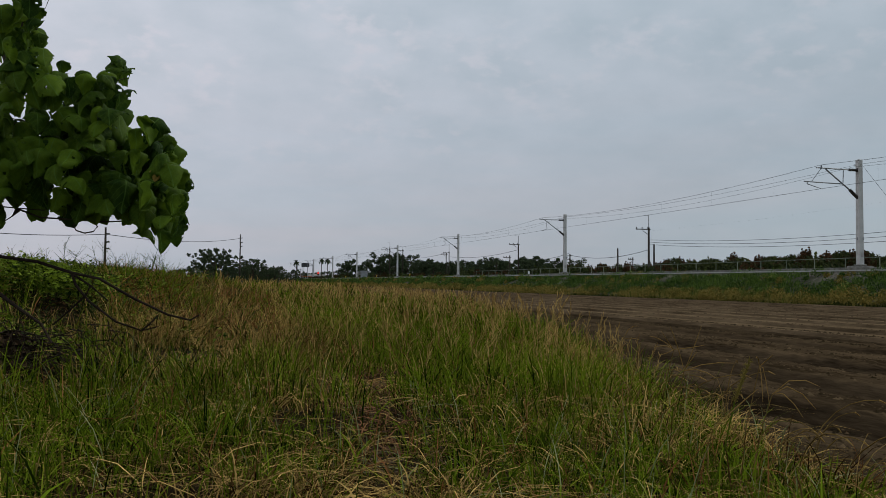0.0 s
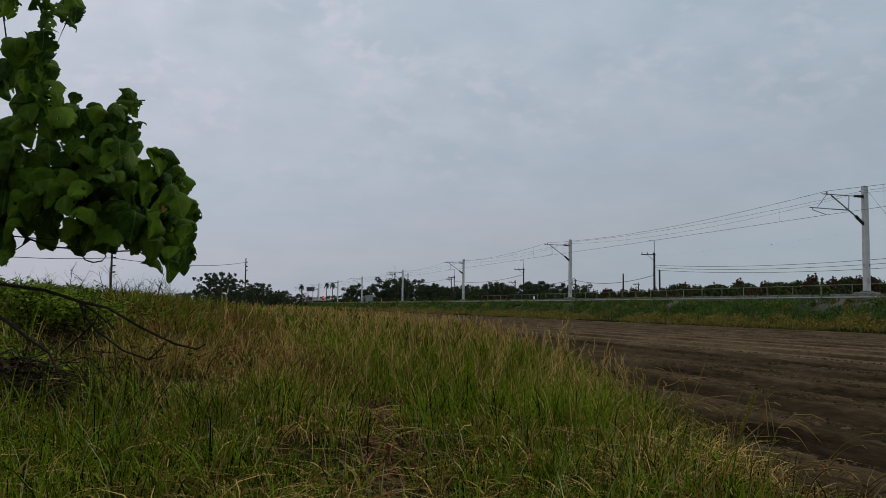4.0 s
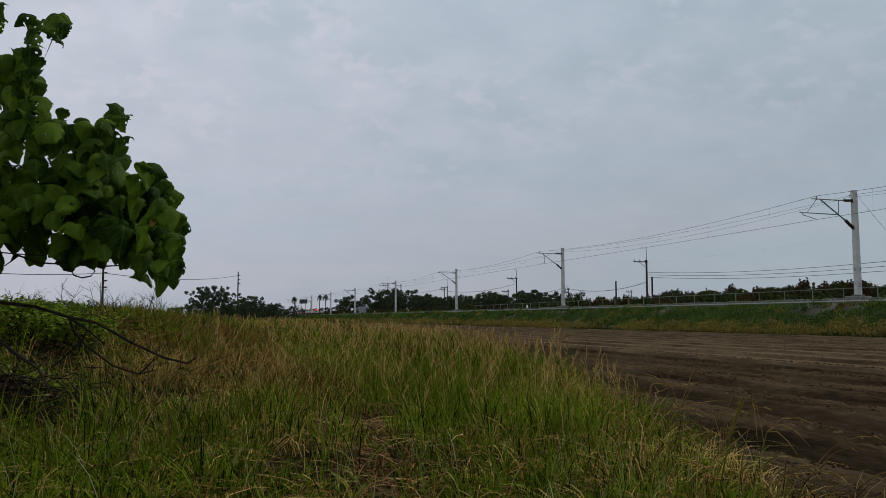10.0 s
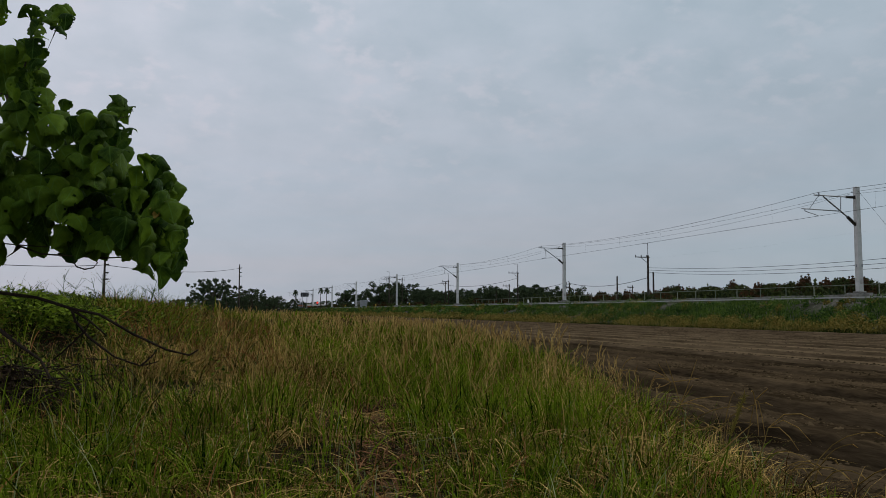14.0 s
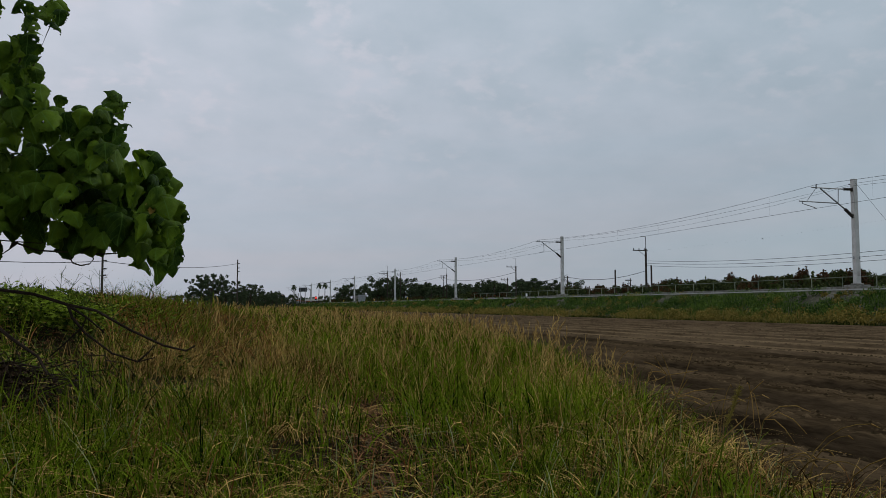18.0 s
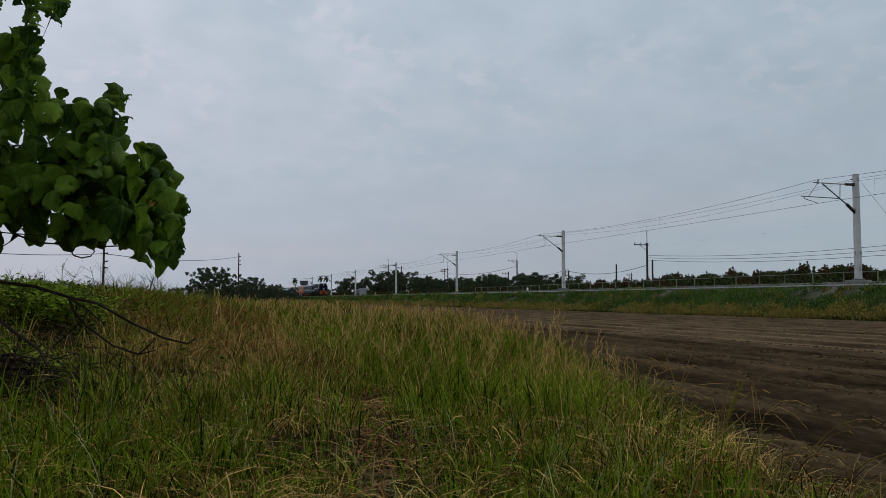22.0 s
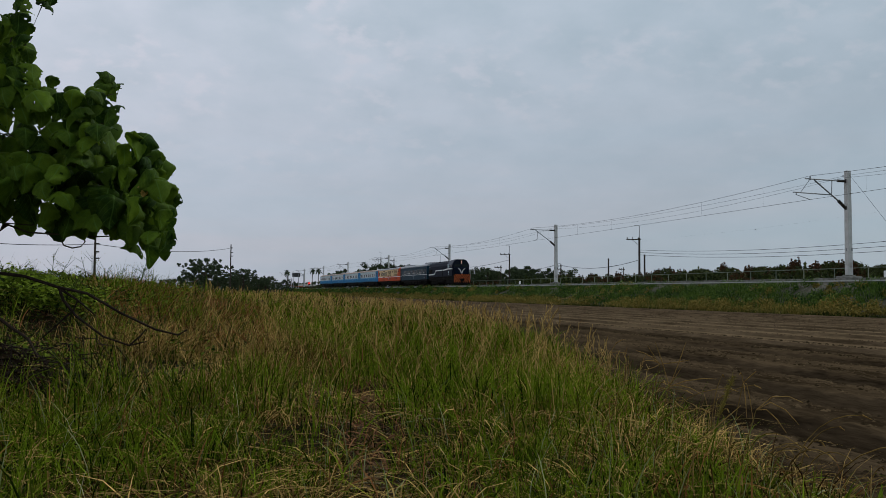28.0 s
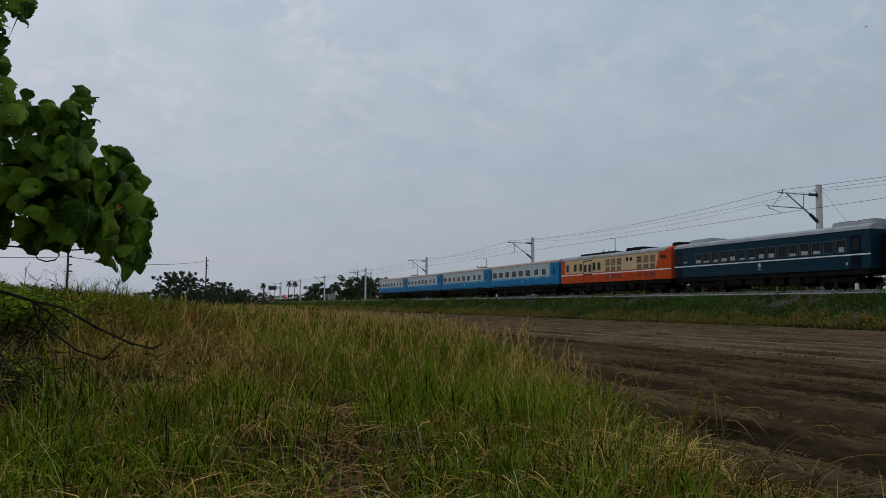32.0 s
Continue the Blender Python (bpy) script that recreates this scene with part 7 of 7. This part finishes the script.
def verge_clumps(name, label, n_clumps, x0, x1, size, leaves, material, seed):
    g = np.random.default_rng(seed)
    y = 16 + 300 * g.random(n_clumps) ** 1.6
    x = x0 + (x1 - x0) * g.random(n_clumps)
    r = size * (0.5 + g.random(n_clumps))
    k = np.repeat(np.arange(n_clumps), leaves)
    n = len(k)
    d = g.normal(size=(n, 3)) * np.array([1, 1, 0.7])
    d /= np.linalg.norm(d, axis=1)[:, None]
    rr = r[k] * (0.4 + 0.6 * g.random(n) ** 0.5)
    c = np.stack([x[k] + bend(y[k]), y[k], embankment_z(x[k], y[k]) + r[k] * 0.45], -1) + d * rr[:, None]
    s = (0.035 + 0.045 * g.random(n)) * np.clip(y[k] / 70, 1, 2)
    a = g.normal(size=(n, 3))
    a /= np.linalg.norm(a, axis=1)[:, None]
    b = np.cross(a, d)
    b /= np.linalg.norm(b, axis=1)[:, None] + 1e-6
    q = np.stack([c - a * s[:, None], c + b * s[:, None] * 0.6, c + a * s[:, None], c - b * s[:, None] * 0.6], 1)
    return tagged(new(name, soup(q.reshape(-1, 3), quads=np.arange(n * 4).reshape(-1, 4), material=material)), label, "weeds", kind="stuff")


verge_clumps("verge_weeds", "yellow-green bushy weeds along the field's edge", 820, 32.8, 34.5, 0.40, 130, M_VERGE, 231)
verge_clumps("slope_weeds", "dark green bushy weeds on the embankment slope", 760, 34.2, 37.2, 0.36, 130, M_SLOPEWEED, 232)
verge_clumps("olive_weeds", "low olive weeds on the upper part of the slope", 170, 35.4, 37.2, 0.32, 110, M_VERGE, 233)

# dry stems that arch over the edge of the field
ds = random.Random(17)
for k in range(90):
    dd = ds.uniform(1.4, 4.6)
    aa = float(bank_edge(dd)) - ds.uniform(-0.25, 0.35)
    z0 = float(bank_height(np.array(aa), np.array(dd)))
    st = thing("dry_stem", "bent straw-coloured dead grass stem", "grass stem", "dry stems")
    ang, ln, h = ds.uniform(-2.2, 1.6), ds.uniform(0.06, 0.26), ds.uniform(0.10, 0.30)
    dx, dy = math.cos(ang) * ln, math.sin(ang) * ln
    fall = ds.uniform(0.1, 0.5)
    curve = [(dx * u ** 1.7, dy * u ** 1.7, -0.03 + h * (1.35 * u - (0.35 + fall) * u ** 2.4)) for u in (0, 0.15, 0.3, 0.45, 0.6, 0.75, 0.88, 1.0)]
    part("stem", tube(bmesh.new(), curve, [0.0022 - 0.00015 * i for i in range(8)], 4), M_STRAW, st)
    part("spike", tube(bmesh.new(), [curve[-1], (dx * 1.12, dy * 1.12, curve[-1][2] - 0.012)], [0.0028, 0.001], 4), M_HEAD, st)
    x, y = from_camera(aa, dd)
    st.matrix_world = pose(x, y, z0)


# finger grass: a thin culm that ends in a few straight or drooping spikes
def finger_grass(a, d, z, spikes):
    p = thing("finger_grass", "dry finger grass with spreading tan seed spikes", "grass stem", "finger grass")
    top, foot = at(a, d, z), at(a - 0.04, d + 0.03, float(bank_height(np.array(a - 0.04), np.array(d + 0.03))))
    part("culm", tube(bmesh.new(), [(0, 0, -0.02), (top - foot) * 0.5 + Vector((-0.008, 0, 0.01)), top - foot], [0.0016, 0.0014, 0.0011], 4), M_STRAW, p)
    for da, dz, sag in spikes:
        e = at(a + da, d - 0.03, z + dz) - foot
        q = top - foot
        part("spike", tube(bmesh.new(), [q, q.lerp(e, 0.35) + Vector((0, 0, sag)), q.lerp(e, 0.7) + Vector((0, 0, sag * 0.8)), e], [0.0008, 0.0012, 0.0012, 0.0005], 4), M_HEAD, p)
    p.matrix_world = Matrix.Translation(foot)


finger_grass(0.60, 2.1, 0.618, ((-0.043, 0.113, 0.006), (0.034, 0.113, -0.004), (0.113, 0.023, 0.008), (0.070, -0.014, 0.010), (0.022, 0.05, 0.0)))
finger_grass(0.75, 2.0, 0.640, ((-0.02, 0.022, 0.012), (0.012, -0.09, 0.03), (-0.004, -0.08, 0.02), (0.02, 0.03, 0.0)))
finger_grass(0.78, 2.0, 0.575, ((0.10, 0.022, 0.025), (0.09, -0.03, 0.03), (0.06, -0.05, 0.02)))
fg = random.Random(23)
for k in range(9):
    d = fg.uniform(1.8, 5.5)
    a = float(bank_edge(d)) - fg.uniform(-0.12, 0.45)
    z = float(bank_height(np.array(a), np.array(d))) + fg.uniform(0.14, 0.30)
    finger_grass(a, d, z, [(fg.uniform(-0.09, 0.10), fg.uniform(-0.05, 0.10), fg.uniform(-0.004, 0.025)) for _ in range(fg.choice((3, 4, 5)))])
# one green foxtail among them
fx = thing("foxtail_grass", "green foxtail grass with a bristly seed head", "grass stem")
f0, f1, f2 = at(0.60, 1.92, 0.33), at(0.655, 1.9, 0.57), at(0.69, 1.9, 0.665)
part("culm", tube(bmesh.new(), [f0, f0.lerp(f1, 0.5) + Vector((0.006, 0, 0)), f1], [0.0022, 0.002, 0.0016], 5), M_WEED, fx)
part("seed_head", tube(bmesh.new(), [f1, f1.lerp(f2, 0.25), f1.lerp(f2, 0.6), f2], [0.0015, 0.0032, 0.0028, 0.001], 6), M_VERGE, fx)
bv, bq = [], []
for k in range(220):
    c = f1.lerp(f2, fg.random())
    u = Vector((fg.gauss(0, 1), fg.gauss(0, 1), fg.gauss(0.7, 0.5))).normalized()
    w = u.cross(Vector((0.2, 0.9, 0.1))).normalized() * 0.0006
    bv += [c - w, c + w, c + u * 0.011 + w * 0.3, c + u * 0.011 - w * 0.3]
    bq.append(tuple(range(4 * k, 4 * k + 4)))
tagged(part("bristles", soup(np.array([tuple(v) for v in bv]), quads=np.array(bq), material=M_VERGE), None, fx), kind="stuff")
# sparse growth on the slope down to the furrows
g = np.random.default_rng(371)
n = 620
ed = g.uniform(1.25, 4.5, n)
ea = bank_edge(ed) + 0.42 * g.random(n) ** 1.3
edge_v = blades(ea, ed, g.random(n) * 6.28, 0.05 + 0.13 * g.random(n) ** 1.5, 0.0022 + 0.002 * g.random(n), 0.3 + 1.5 * g.random(n), 372)
tagged(new("edge_grass", soup(*edge_v, M_STRAW)), "sparse straw-coloured blades on the bare edge of the bank", "grass", kind="stuff")


# ---- insects and birds ----
def winged(name, label, category, span, body, chord):
    t = thing(name, label, category)
    part("body", tube(bmesh.new(), [(-body / 2, 0, 0), (-body * 0.2, 0, 0), (body * 0.25, 0, 0), (body / 2, 0, 0)], [0.02 * body, 0.05 * body, 0.10 * body, 0.05 * body], 6), M_INSUL, t)
    pairs = ((0.28, 1.0), (0.12, 0.95)) if category == "insect" else ((0.1, 1.0),)
    wm = M_WING if category == "insect" else M_INSUL
    for x, s in pairs:
        for side in (-1, 1):
            v = np.array([(x * body, 0, 0), (x * body + chord * 0.5 * (1 if x > 0.2 else -1), side * span * 0.5 * s, chord * 0.5), (x * body - chord * 0.2 + chord * 0.5 * (1 if x > 0.2 else -1), side * span * 0.46 * s, chord * 0.45), (x * body - chord * 0.35, side * span * 0.1, 0.0)])
            part("wing", soup(v, quads=np.array([(0, 1, 2, 3)]), material=wm), None, t)
    return t


M_WING = mat("insect_wing", (0.55, 0.55, 0.57), rough=0.3, through_light=0.5)
dragonfly = winged("dragonfly", "dark dragonfly with clear wings flying past", "insect", 0.080, 0.045, 0.012)
bird = winged("bird", "small dark bird flying in the sky", "bird", 0.35, 0.2, 0.10)


# ---- what moves ----
def vehicle_pose(y):
    slope = -2.2e-4 * max(0.0, y - 130.0)
    return pose(RAIL_X + float(bend(y)), y, RAIL_Z, 0, 0, -90 - math.degrees(math.atan(slope)))


def motions():
    for vehicle, back in TRAIN:
        walk(vehicle, [(t, vehicle_pose(99.25 + 25.8 * (29.0 - t) + back)) for t in range(33)])
    fly = [(0.0, (4.5, 1.0, 3.0)), (12.6, (3.4, 1.6, 2.6)), (12.9, (1.386, 1.517, 1.775)), (13.0, (1.319, 1.883, 1.333)), (13.1, (1.847, 2.983, 1.365)), (13.2, (2.367, 4.095, 1.258)), (13.4, (3.928, 7.210, 1.118)), (14.0, (8.255, 18.508, 0.969)), (32.0, (20.827, 56.645, 0.989))]
    ri, up = Vector((math.cos(THETA), -math.sin(THETA), 0)), Vector((0, 0, 1))
    ax, wing = ri * 0.58 + up * 0.81, ri * 0.81 - up * 0.58
    turn = Matrix((ax, wing, ax.cross(wing))).transposed().to_4x4()
    walk(dragonfly, [(t, Matrix.Translation(p) @ turn) for t, p in fly])
    walk(bird, [(t, pose(*p, 0, 0, 140)) for t, p in ((0.0, (65.689, 23.013, 45.427)), (31.0, (43.033, 32.172, 19.504)), (32.0, (35.323, 34.898, 16.132)))])


motions()
